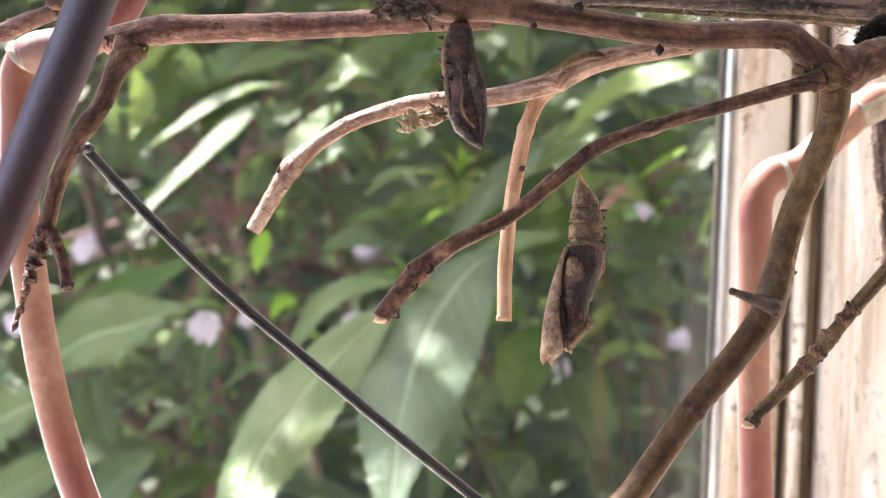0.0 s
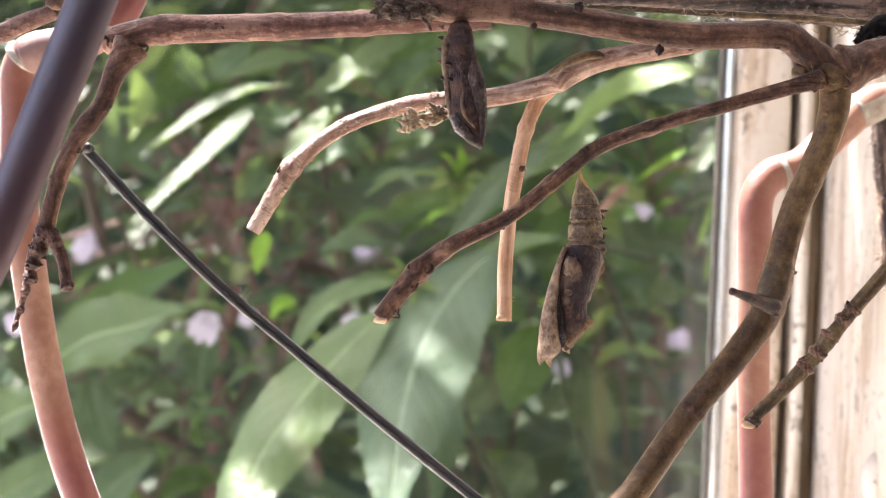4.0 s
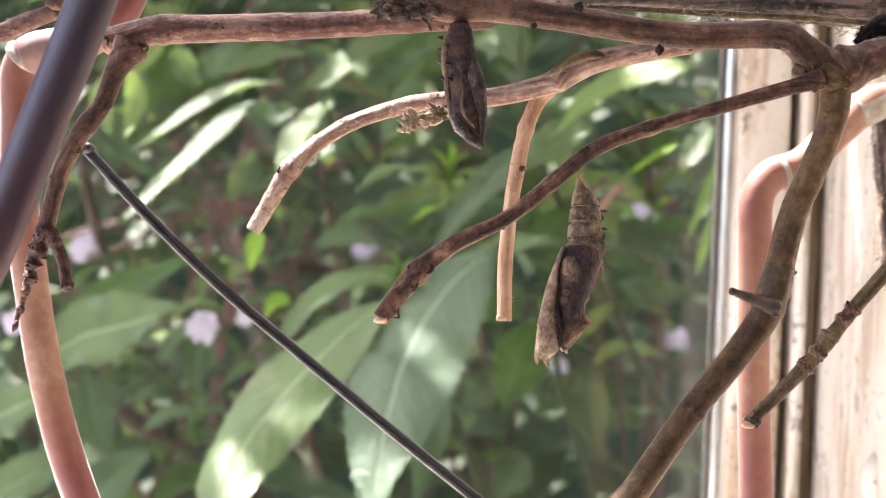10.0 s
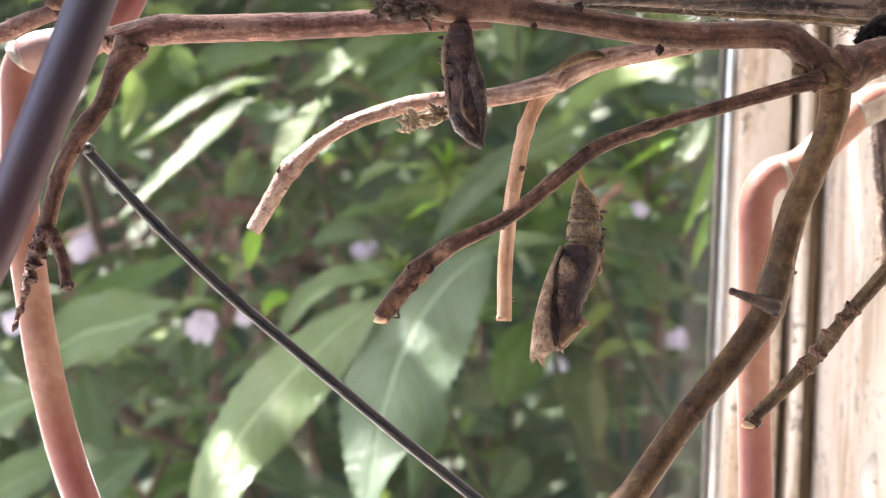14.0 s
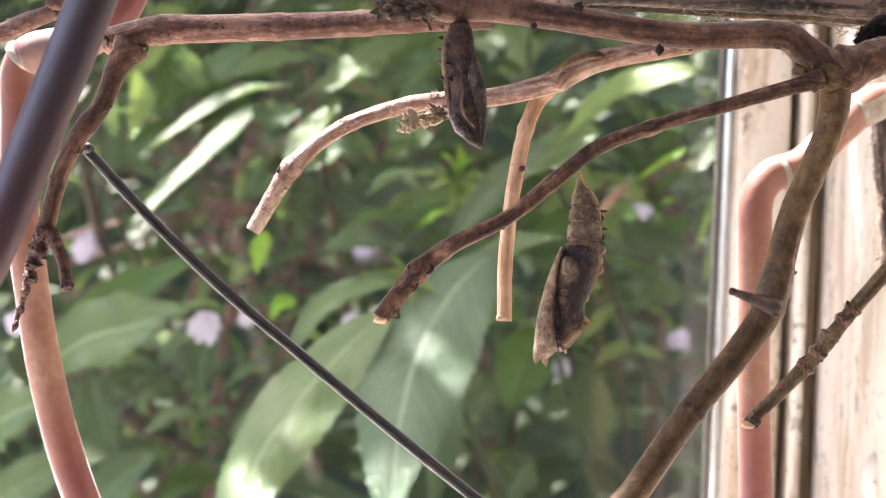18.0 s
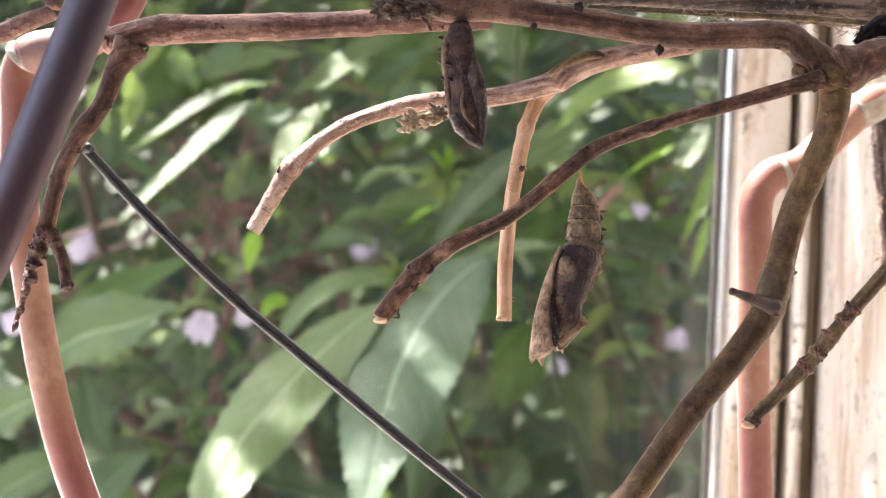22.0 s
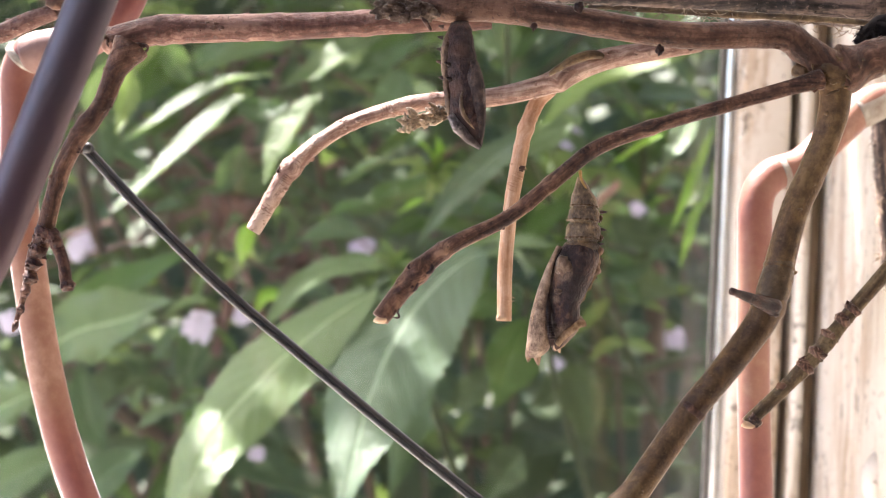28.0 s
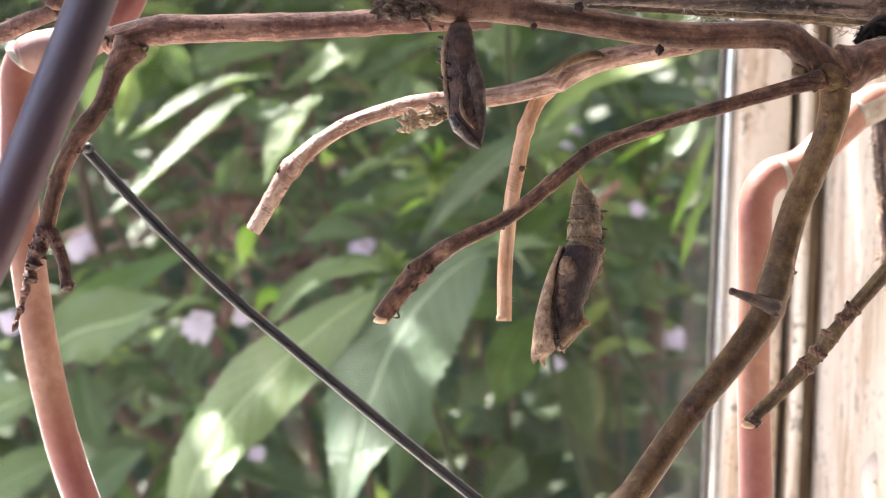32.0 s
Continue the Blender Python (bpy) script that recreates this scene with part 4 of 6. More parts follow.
# ---- the tube support and the wire ----
def build_support():
    sup = root("plant_support", (0.0526, 0.28, 1.2213), "terracotta-coated metal tube plant support, worn at the bends", "plant support")
    part("tube", bar([(-0.0471, 0.262, 1.3397), (-0.0481, 0.262, 1.3347), (-0.0515, 0.263, 1.3303), (-0.0574, 0.264, 1.3275), (-0.0621, 0.265, 1.3271), (-0.0646, 0.266, 1.3242), (-0.0647, 0.267, 1.3177), (-0.0643, 0.268, 1.3067), (-0.0621, 0.269, 1.2922), (-0.0588, 0.269, 1.277), (-0.053, 0.269, 1.2601), (-0.0403, 0.269, 1.235), (-0.0356, 0.269, 1.2249)],
         [0.00278, 0.0027, 0.00278, 0.00278, 0.00261, 0.00261, 0.00263, 0.00264, 0.00265, 0.00265, 0.00257, 0.00257, 0.00257], rough=0.012, seed=31, seg=24, step=0.0016), TERRACOTTA, sup)
    part("tube", bar([(0.0885, 0.29, 1.3363), (0.0754, 0.288, 1.3286), (0.0681, 0.286, 1.3267), (0.0629, 0.284, 1.3223), (0.0564, 0.282, 1.316), (0.0514, 0.281, 1.3138), (0.049, 0.28, 1.3098), (0.0491, 0.28, 1.3013), (0.0497, 0.28, 1.2835), (0.0511, 0.28, 1.2613), (0.0532, 0.28, 1.2267)],
         [0.00263, 0.00263, 0.00263, 0.00272, 0.0027, 0.00276, 0.00276, 0.00276, 0.00258, 0.00267, 0.00267], rough=0.012, seed=32, seg=24, step=0.0016), TERRACOTTA, sup)
    # Pale strip on the outer side: the tube's sunlit rim put into colour, with chips.
    worn = plain("sunlit_worn_primer", [(0.38, (0.40, 0.22, 0.17)), (0.5, (0.66, 0.58, 0.54)), (0.64, (0.82, 0.80, 0.78))], 500, 0.5, 0.5)
    part("sunlit_worn_edge", bar([(-0.0648, 0.2692, 1.304), (-0.0627, 0.2702, 1.2915), (-0.0594, 0.2702, 1.2763), (-0.0536, 0.2702, 1.2594), (-0.0410, 0.2702, 1.2345), (-0.0363, 0.2702, 1.2243)], [0.0021, 0.00220, 0.00226, 0.00232, 0.00236, 0.00236], rough=0.03, seed=41, seg=24, step=0.0006, grain=500), worn, sup, "pale chipped outer edge with the tube's sunlit rim put into its colour")
    band = plain("grey_band", [(0.35, (0.22, 0.17, 0.135)), (0.5, (0.30, 0.27, 0.22)), (0.65, (0.42, 0.40, 0.34))], 600, 0.6)
    part("elbow_sleeve", bar([(-0.0568, 0.2639, 1.3278), (-0.0605, 0.2646, 1.3271), (-0.0633, 0.2653, 1.3262)], [0.00291, 0.00291], rough=0.01, seg=24, step=0.0005), plain("worn_sleeve", [(0.3, (0.17, 0.085, 0.068)), (0.55, (0.23, 0.14, 0.115)), (0.8, (0.33, 0.25, 0.21))], 120, 0.6), sup, "faded pinkish-grey elbow sleeve")
    part("collar", bar([(-0.0635, 0.2653, 1.3263), (-0.0642, 0.2656, 1.3255)], [0.00291, 0.00291], rough=0.02, seg=24, step=0.0005), band, sup, "chipped grey-green joint")
    part("collar", bar([(0.0703, 0.2866, 1.3272), (0.0649, 0.2848, 1.3243)], [0.00273, 0.00277], rough=0.02, seg=24, step=0.0005), band, sup, "chipped grey-green joint")
    part("collar", bar([(0.0535, 0.2814, 1.3146), (0.0526, 0.2812, 1.3142)], [0.00282, 0.00282], rough=0.04, seg=24, step=0.0005), band, sup, "chipped grey joint")
    dk = root("dark_tube", (-0.066, 0.19, 1.2548), "dark grey-purple metal tube leaning in front of the twigs", "metal tube")
    part("tube", bar([(-0.0345, 0.19, 1.3367), (-0.0387, 0.19, 1.325), (-0.0408, 0.19, 1.3188), (-0.043, 0.19, 1.3127), (-0.0451, 0.19, 1.3066), (-0.0473, 0.19, 1.3004), (-0.0494, 0.19, 1.2949), (-0.0584, 0.19, 1.2739), (-0.066, 0.19, 1.2548)],
         [0.0026, 0.00263, 0.00263, 0.0026, 0.0026, 0.0026, 0.00242, 0.00242, 0.00242], rough=0.006, seed=33, seg=32, step=0.002), DARK_TUBE, dk)
    wr = root("wire_pair", (0.0068, 0.25, 1.2646), "dark grey twin-strand wire slanting before the window", "wire")
    line = [(-0.051, 0.25, 1.312), (-0.0418, 0.25, 1.3029), (-0.0311, 0.25, 1.2933), (-0.0204, 0.25, 1.285), (-0.0072, 0.25, 1.2749), (0.0064, 0.25, 1.2649), (0.029, 0.25, 1.2488), (0.0536, 0.25, 1.2316)]
    low = [(x - 0.00020, y - 0.0003, z - 0.00030) for x, y, z in line]
    up = [(x + 0.00030, y, z + 0.00026) for x, y, z in line]
    part("strand", bar(up, [0.00044, 0.00048, 0.00049, 0.00049, 0.00056], rough=0.015, seg=14, seed=34), DARK_WIRE, wr, "dark strand")
    part("strand", bar(low, [0.00032, 0.00036, 0.00036, 0.0004, 0.0004], rough=0.015, seg=14, seed=35), STEEL_WIRE, wr, "grey strand")
    part("end_loop", lump(bmesh.new(), (-0.0506, 0.249, 1.312), 0.00103, 3, (1.1, 1, 0.8), 2, 0.3), DARK_WIRE, wr)


build_support()


# ---- the two chrysalises ----
def shell(rows, offs, seg=40, rings=90, ridges=0.0, segs_at=(), seed=0, deep=0.95, groove=0.010):
    """A tapered pod hanging from the origin: rows of centre x, z and half-width in mm down its length; offs: how far its middle comes forward."""
    bm = bmesh.new()
    n = len(rows) - 1
    pts = glide([(a, b, c) for a, b, c in rows], rings)
    out = []
    for k, q in enumerate(pts):
        s = k / rings
        cy = level(offs, s)
        r = max(q.z, 0.15)
        depth = r * deep
        ring = []
        for j in range(seg):
            a = 2 * math.pi * j / seg
            g = 1.0
            for w, h in segs_at:
                g -= h * math.exp(-((s - w) / groove) ** 2)
            x, y = math.cos(a), math.sin(a)
            nz = noise.noise((x * 1.5 + seed, y * 1.5, s * 9)) * 0.05 + noise.noise((x * 4 + seed, y * 4, s * 30)) * 0.025
            ring.append(bm.verts.new(Vector((q.x + x * r * g * (1 + nz), cy + y * depth * g * (1 + nz), q.y)) / 1000))
        out.append(ring)
    for k in range(rings):
        for j in range(seg):
            i = (j + 1) % seg
            bm.faces.new((out[k][j], out[k + 1][j], out[k + 1][i], out[k][i]))
    bm.faces.new(out[0])
    bm.faces.new(out[-1][::-1])
    return bm


def hang(name, bm, material, parent, label=""):
    """A part given in its thing's own space."""
    me = bpy.data.meshes.new(name)
    bm.to_mesh(me)
    bm.free()
    me.materials.append(material)
    me.shade_smooth()
    ob = new(name, me)
    ob.parent = parent
    if label:
        tagged(ob, label)
    return ob


def spike(bm, a, d, r):
    a, d = Vector(a) / 1000, Vector(d) / 1000
    tube(bm, [a, a + d * 0.6, a + d], [r / 1000, r / 1600, 0.00003], step=0.0002, seg=8, rough=0.05)


def crest(points, wide, teeth, jag, seed=0):
    """A thin saw-toothed flange along a line given in mm: wide across, with so many uneven teeth of that height."""
    rnd = random.Random(seed)
    n = teeth * 6
    line = glide(points, n)
    tall = [jag * rnd.uniform(0.35, 1.4) for _ in range(teeth + 1)]
    bm = bmesh.new()
    rows = []
    for k, q in enumerate(line):
        d = (line[min(k + 1, n)] - line[max(k - 1, 0)]).normalized()
        out = Vector((-d.z, 0, d.x)).normalized()
        s = k % 6 / 6
        rise = tall[k // 6] * (s / 0.5 if s < 0.5 else (1 - s) / 0.5) ** 1.3
        rows.append([bm.verts.new((q + off) / 1000) for off in (-out * wide + Vector((0, -0.25, 0)), out * (rise - 0.2) + Vector((0, -0.06, 0)), out * (rise - 0.2) + Vector((0, 0.06, 0)), -out * wide + Vector((0, 0.25, 0)))])
    for a, b in zip(rows, rows[1:]):
        for j in range(4):
            i = (j + 1) % 4
            bm.faces.new((a[j], a[i], b[i], b[j]))
    bm.faces.new(rows[0][::-1])
    bm.faces.new(rows[-1])
    bmesh.ops.recalc_face_normals(bm, faces=bm.faces)
    return bm


def build_lower_pupa():
    p = root("chrysalis", (0.0173, 0.23, 1.3102), "brown dried butterfly chrysalis hanging head down from the twig", "chrysalis", "chrysalises")
    abdomen = shell([(0.01, -0.15, 0.37), (0.36, -1.45, 0.95), (0.67, -2.75, 1.57), (0.85, -4.36, 1.97), (0.89, -6.04, 2.16), (0.86, -7.87, 2.27), (0.74, -9.34, 2.3), (0.68, -10.51, 1.9)],
                    (0, 0, 0, 0.05, 0.1, 0.1, 0.1, 0.1), segs_at=((0.40, 0.13), (0.57, 0.17), (0.765, 0.19)), seed=1, groove=0.024)
    for x0, x1, y in BANDS:
        ring = [Vector((x0 + (x1 - x0) * (0.5 + 0.5 * math.cos(a)), -0.5 * (x1 - x0) * 0.93 * math.sin(a), y + 0.25 * math.sin(a))) / 1000 for a in [math.pi * k / 20 - 0.15 * (k < 0) for k in range(21)]]
        hang("segment_band", tube(bmesh.new(), ring, [0.00016, 0.00011, 0.00013, 0.00012, 0.00018], step=0.0003, seg=10, rough=0.4, grain=350), PUPA_OCHRE, p, "shiny ochre segment edge")
    hang("abdomen", abdomen, PUPA_ASH, p, "ash-brown ringed abdomen")
    body = shell([(0.80, -7.9, 0.9), (0.62, -9.0, 2.1), (0.28, -10.53, 2.82), (-0.25, -12.75, 2.85), (-0.67, -14.89, 2.56), (-1.02, -16.6, 2.22), (-0.84, -18.92, 2.06), (-0.9, -20.54, 1.57),
                  (-1.32, -21.73, 0.88), (-1.65, -22.62, 0.37)], (-0.1, -0.1, -0.2, -0.3, -0.4, -0.4, -0.4, -0.4, -0.4, -0.4), seed=4)
    hang("body", body, PUPA_BODY, p, "dark purplish-brown thorax with pale spots")
    wing = shell([(-2.02, -9.17, 0.37), (-3.04, -11.7, 0.4), (-3.59, -14.29, 0.69), (-3.95, -16.87, 0.95), (-4.02, -19.43, 1.28), (-3.98, -21.26, 1.46), (-4.03, -22.58, 1.5), (-4.67, -23.78, 0.88)],
                 (-1.5, -1.9, -2.0, -2.0, -1.9, -1.8, -1.7, -1.6), seed=2, rings=60, deep=0.8)
    hang("wing_case", wing, PUPA_TAN, p, "pinkish-tan wing case")
    hang("rim", crest([(3.1, 0.2, -9.1), (3.4, 0.1, -10.7), (2.9, -0.1, -13.1), (2.1, -0.2, -14.9), (1.2, -0.3, -16.9), (1.1, -0.3, -18.4), (0.8, -0.3, -20.3), (-0.9, -0.5, -22.4)], 0.8, 9, 0.30, 3), PUPA_EDGE, p, "golden translucent saw-toothed edge")
    hang("tip", crest([(-0.2, -0.4, -21.6), (-1.2, -0.6, -22.8), (-2.1, -0.7, -22.7)], 0.75, 3, 0.35, 8), PUPA_EDGE, p, "pale translucent torn tip")
    for k, (x, z, r) in enumerate(((2.9, -5.3, 0.42), (3.0, -7.8, 0.5), (3.0, -9.5, 0.62), (2.75, -12.0, 0.66), (1.95, -13.9, 0.52))):
        hang("tubercle", lump(bmesh.new(), Vector((x, -0.15, z)) / 1000, r / 1000, k, (1.15, 0.9, 1.0), 2, 0.45), PUPA_OCHRE if k < 2 else PUPA_GOLD, p, "pale knobbly tubercle")
    hang("eye_boss", lump(bmesh.new(), Vector((-1.25, -2.62, -11.8)) / 1000, 0.00112, 6, (1.0, 0.5, 1.15), 3, 0.35), PUPA_BOSS, p, "raised tan spot on the thorax")
    hang("eye_boss", lump(bmesh.new(), Vector((-1.75, -2.6, -15.0)) / 1000, 0.00046, 9, (1.3, 0.6, 0.9), 3, 0.4), PUPA_BOSS, p, "small raised tan spot")
    flange = tube(bmesh.new(), [Vector(q) / 1000 for q in ((1.75, -0.7, -18.9), (0.75, -1.45, -19.2), (-0.2, -1.75, -20.0), (-0.9, -1.65, -20.9), (-1.5, -1.25, -21.9))], [0.00036, 0.00058, 0.00056, 0.0005, 0.0004], step=0.0001, seg=14, rough=0.4, grain=420, seed=5)
    hang("flange", flange, PUPA_EDGE, p, "pale golden flange along the head end")
    ribs = bmesh.new()
    for k in range(15):
        s = k / 14
        x, z, w = -3.1 + 0.75 * s * s, -16.4 - 4.7 * s, 0.22 + 0.38 * s
        tube(ribs, [Vector((x - w, -2.0, z + 0.05)) / 1000, Vector((x, -2.55 - 0.1 * s, z - 0.06)) / 1000, Vector((x + w, -2.1, z + 0.04)) / 1000], [0.00006, 0.00012, 0.00006], step=0.0001, seg=8, rough=0.4, grain=500, seed=k)
    tagged(hang("ribbed_antenna", ribs, PUPA_GREY, p, "dark ribbed antenna case"), kind="stuff")
    horns = bmesh.new()
    spike(horns, HORN_A, (-0.05, -0.1, -1.25), 0.5)
    spike(horns, HORN_B, (0.3, -0.1, -1.3), 0.5)
    hang("horns", horns, PUPA_GOLD, p)
    keel = bmesh.new()
    for a, d, r in SPINES:
        spike(keel, a, d, r)
        hang("spine", keel, PUPA_GOLD if r > 0.7 else PUPA_BROWN, p)
        keel = bmesh.new()
    seam = tube(bmesh.new(), [(0.0155, 0.2285, 1.3007), (0.0145, 0.2284, 1.2978), (0.0142, 0.228, 1.2949), (0.0144, 0.2279, 1.292), (0.0148, 0.228, 1.2895), (0.0151, 0.2283, 1.2882)], [0.00015, 0.00022, 0.00029, 0.00044, 0.00051, 0.00029], step=0.0003, seg=10, rough=0.45, grain=300)
    part("seam", seam, PUPA_DARK, p, "dark ribbed seam")
    stalk = bar([(0.0173, 0.2305, 1.3108), (0.0175, 0.2295, 1.3098), (0.0183, 0.2293, 1.3083), (0.0186, 0.2293, 1.3077)], [0.00026, 0.00018, 0.00018, 0.00011], step=0.0003, seg=8, rough=0.05)
    part("silk_stalk", stalk, SILK, p, "golden silk stalk")
    return p


BANDS = [(-1, 2.58, -3.95),
         (-1.21, 2.88, -5.77),
         (-1.33, 2.98, -8.11)]
HORN_A = (-5.06, -1.7, -23.21)
HORN_B = (-4.03, -1.6, -23.46)
SPINES = [((2.9, 0.2, -4.49), (1.0, -0.1, 0.1), 0.26),
          ((3, 0.2, -6.68), (0.9, -0.1, -0.1), 0.26),
          ((2.87, 0.2, -8.66), (0.8, -0.1, 0.1), 0.26),
          ((2.88, 0.3, -10.56), (0.8, -0.1, 0.0), 0.3),
          ((2.47, 0.3, -12.92), (0.7, -0.1, -0.2), 0.3),
          ((0.89, -0.4, -18.7), (1.25, 0.0, -0.6), 0.8),
          ((-1.89, 1.4, -22.05), (0.2, -0.2, -1.0), 0.6)]


def build_upper_pupa():
    p = root("chrysalis", (0.0009, 0.2265, 1.3297), "dark reddish-brown butterfly chrysalis hanging from the branch", "chrysalis", "chrysalises")
    body = shell([(0.23, -0.28, 0.86), (0.1, -1.44, 1.48), (0.15, -3.45, 1.87), (0.34, -5.39, 2.2), (0.83, -7.53, 2.45), (1.22, -9.68, 2.52), (1.44, -11.47, 2.45),
                  (1.62, -13.05, 2.27), (2.37, -14.75, 1.51), (3.07, -15.73, 0.72), (3.35, -16.44, 0.32)],
                 (2.4, 0.9, 0.1, 0, 0.1, 0.2, 0.2, 0.2, 0.1, 0, 0), segs_at=((0.13, 0.05), (0.21, 0.07), (0.30, 0.09)), seed=5)
    hang("body", body, PUPA_RUST, p)
    back = shell([(-0.95, -0.62, 0.18), (-1.53, -3.67, 0.61), (-1.58, -5.84, 0.61), (-1.21, -8.7, 0.5), (-0.79, -11.57, 0.43), (-0.51, -13, 0.29)],
                 (1.6, -0.5, -0.6, -0.6, -0.5, -0.2), segs_at=((0.18, 0.10), (0.36, 0.10), (0.55, 0.10)), seed=6, rings=60, deep=1.3, groove=0.03)
    hang("keel", back, pupa_skin("pupa_keel", (0.050, 0.028, 0.018), (0.125, 0.076, 0.048), (0.27, 0.18, 0.115), rough=0.4), p, "pinkish-tan toothed back")
    wing = shell([(1.91, -5.68, 0.29), (2.29, -7.83, 1.01), (2.81, -10.69, 0.83), (3.33, -13.55, 0.5), (3.45, -15.35, 0.25)],
                 (-1.6, -1.9, -1.7, -1.2, -0.8), seed=7, rings=40, deep=0.8)
    hang("wing_case", wing, pupa_skin("pupa_dusk", (0.016, 0.010, 0.010), (0.040, 0.025, 0.023), (0.12, 0.08, 0.06), rough=0.4), p, "dusky brown wing case")
    head = tube(bmesh.new(), [(0.0004, 0.2254, 1.317), (0.0012, 0.2252, 1.3158), (0.0022, 0.2253, 1.3147), (0.0033, 0.2258, 1.3139), (0.0043, 0.2263, 1.3131)], [0.0005, 0.00072, 0.00072, 0.00057, 0.00022], step=0.00015, seg=22, rough=0.3, grain=520)
    part("head_case", head, PUPA_PALE, p, "greyish wrinkled head end")
    part("leg_ridge", tube(bmesh.new(), [(0.0018, 0.2245, 1.3209), (0.0016, 0.2244, 1.3187), (0.0021, 0.2245, 1.317), (0.0035, 0.2252, 1.3154)], [0.00014, 0.00029, 0.00029, 0.00014], step=0.0003, seg=10, rough=0.4, grain=260), PUPA_ASH, p, "pale leg ridge")
    sp = bmesh.new()
    for q in ((-2.24, -1.54, 0), (-2.25, -2.91, 0), (-2.26, -4.42, 0), (-2.26, -6.01, 0), (-1.81, -8.01, 0), (-1.17, -6.32, 0), (-0.87, -8.19, 0)):
        spike(sp, (q[0] + 0.2, -0.6 if q[0] < -1.8 else -1.5, q[1]), (-0.75, -0.1 if q[0] < -1.8 else -0.8, 0.1), 0.32)
        hang("spine", sp, PUPA_DARK, p)
        sp = bmesh.new()
    spike(sp, (3.22, 0, -15.87), (0.1, 0, -1.0), 0.5)
    hang("snout", sp, PUPA_DARK, p)
    return p


LOWER_PUPA = build_lower_pupa()
UPPER_PUPA = build_upper_pupa()
part_hook = root("dead_tendril", (-0.0033, 0.226, 1.3287), "short dark hooked tendril on the branch", "tendril")
part("hook", bar([(-0.0039, 0.227, 1.3295), (-0.0032, 0.226, 1.3284), (-0.0027, 0.2255, 1.3276)], [0.00029, 0.00029, 0.00018], step=0.0004, seg=8, rough=0.1), BARK_DARK, part_hook)


# ---- the bush outside the window ----
BUSH_AT = Vector((0.05, 0.85, 0.0))
BUSH = root("buddleia_bush", BUSH_AT, "green leafy garden bush with lance-shaped leaves, swaying outside the glass", "bush")
SHOOTS = []


def shoot(points, radii, gain, material=STEM_GREEN, label="", turn=0.0, pivot=(0, 0, 0)):
    """A stem of the bush that sways as one piece; gain: its share of the sway across and upright; turn: degrees about the pivot."""
    s = part("shoot", bar(points, radii, step=0.004, seg=8, rough=0.1), material, BUSH, label)
    SHOOTS.append((s, gain, turn, Vector(pivot) - BUSH_AT))
    return s


def frond(stem, material, spine, width, facing, fold=0.12, wave=0.05, teeth=0.04, twist=0.0, seed=0):
    """One leaf of the bush along a curved midrib: a lance shape with a stalk, a fold, a wavy blade and a saw-toothed margin."""
    big = width > 0.012
    n, m = (66, 10) if big else (30, 6)
    line = glide(spine, n)
    length = sum((a - b).length for a, b in zip(line, line[1:]))
    bm = bmesh.new()
    uv = bm.loops.layers.uv.verify()
    rows = []
    for k, q in enumerate(line):
        s = k / n
        d = (line[min(k + 1, n)] - line[max(k - 1, 0)]).normalized()
        nrm = Vector(facing)
        nrm = (nrm - d * nrm.dot(d)).normalized()
        nrm.rotate(Matrix.Rotation(radians(twist * (s - 0.5)), 3, d))
        side = d.cross(nrm)
        blade = max(0.0, (s - 0.05) / 0.95)
        half = 0.5 * width * math.sin(math.pi * blade ** 0.8) ** 0.9 * (1 - 0.25 * blade ** 6) + 0.0005 * (1 - s)
        row = []
        for j in range(m + 1):
            c = 2 * j / m - 1
            saw = 1 + (teeth * ((k % 3) / 2 - 0.5) if j in (0, m) else 0) + 0.05 * noise.noise((s * 5, c, seed * 3.1)) * abs(c)
            rip = wave * width * abs(c) ** 1.5 * (math.sin(11 * s + 2.2 * c + seed * 1.7) + 0.6 * math.sin(23 * s - 3 * c + seed))
            puff = 0.025 * width * noise.noise((s * 14, c * 2.5, seed * 2.3)) * (1 - abs(c))
            sunk = 0.02 * width if j == m // 2 else 0
            row.append(bm.verts.new(q + side * half * c * saw + nrm * (fold * 2 * half * abs(c) ** 1.25 + rip + puff - sunk)))
        rows.append(row)
    for k in range(n):
        for j in range(m):
            f = bm.faces.new((rows[k][j], rows[k][j + 1], rows[k + 1][j + 1], rows[k + 1][j]))
            for loop, (u, v) in zip(f.loops, ((j, k), (j + 1, k), (j + 1, k + 1), (j, k + 1))):
                loop[uv].uv = (u / m, v / n)
    return part("leaf", bm, material, stem)


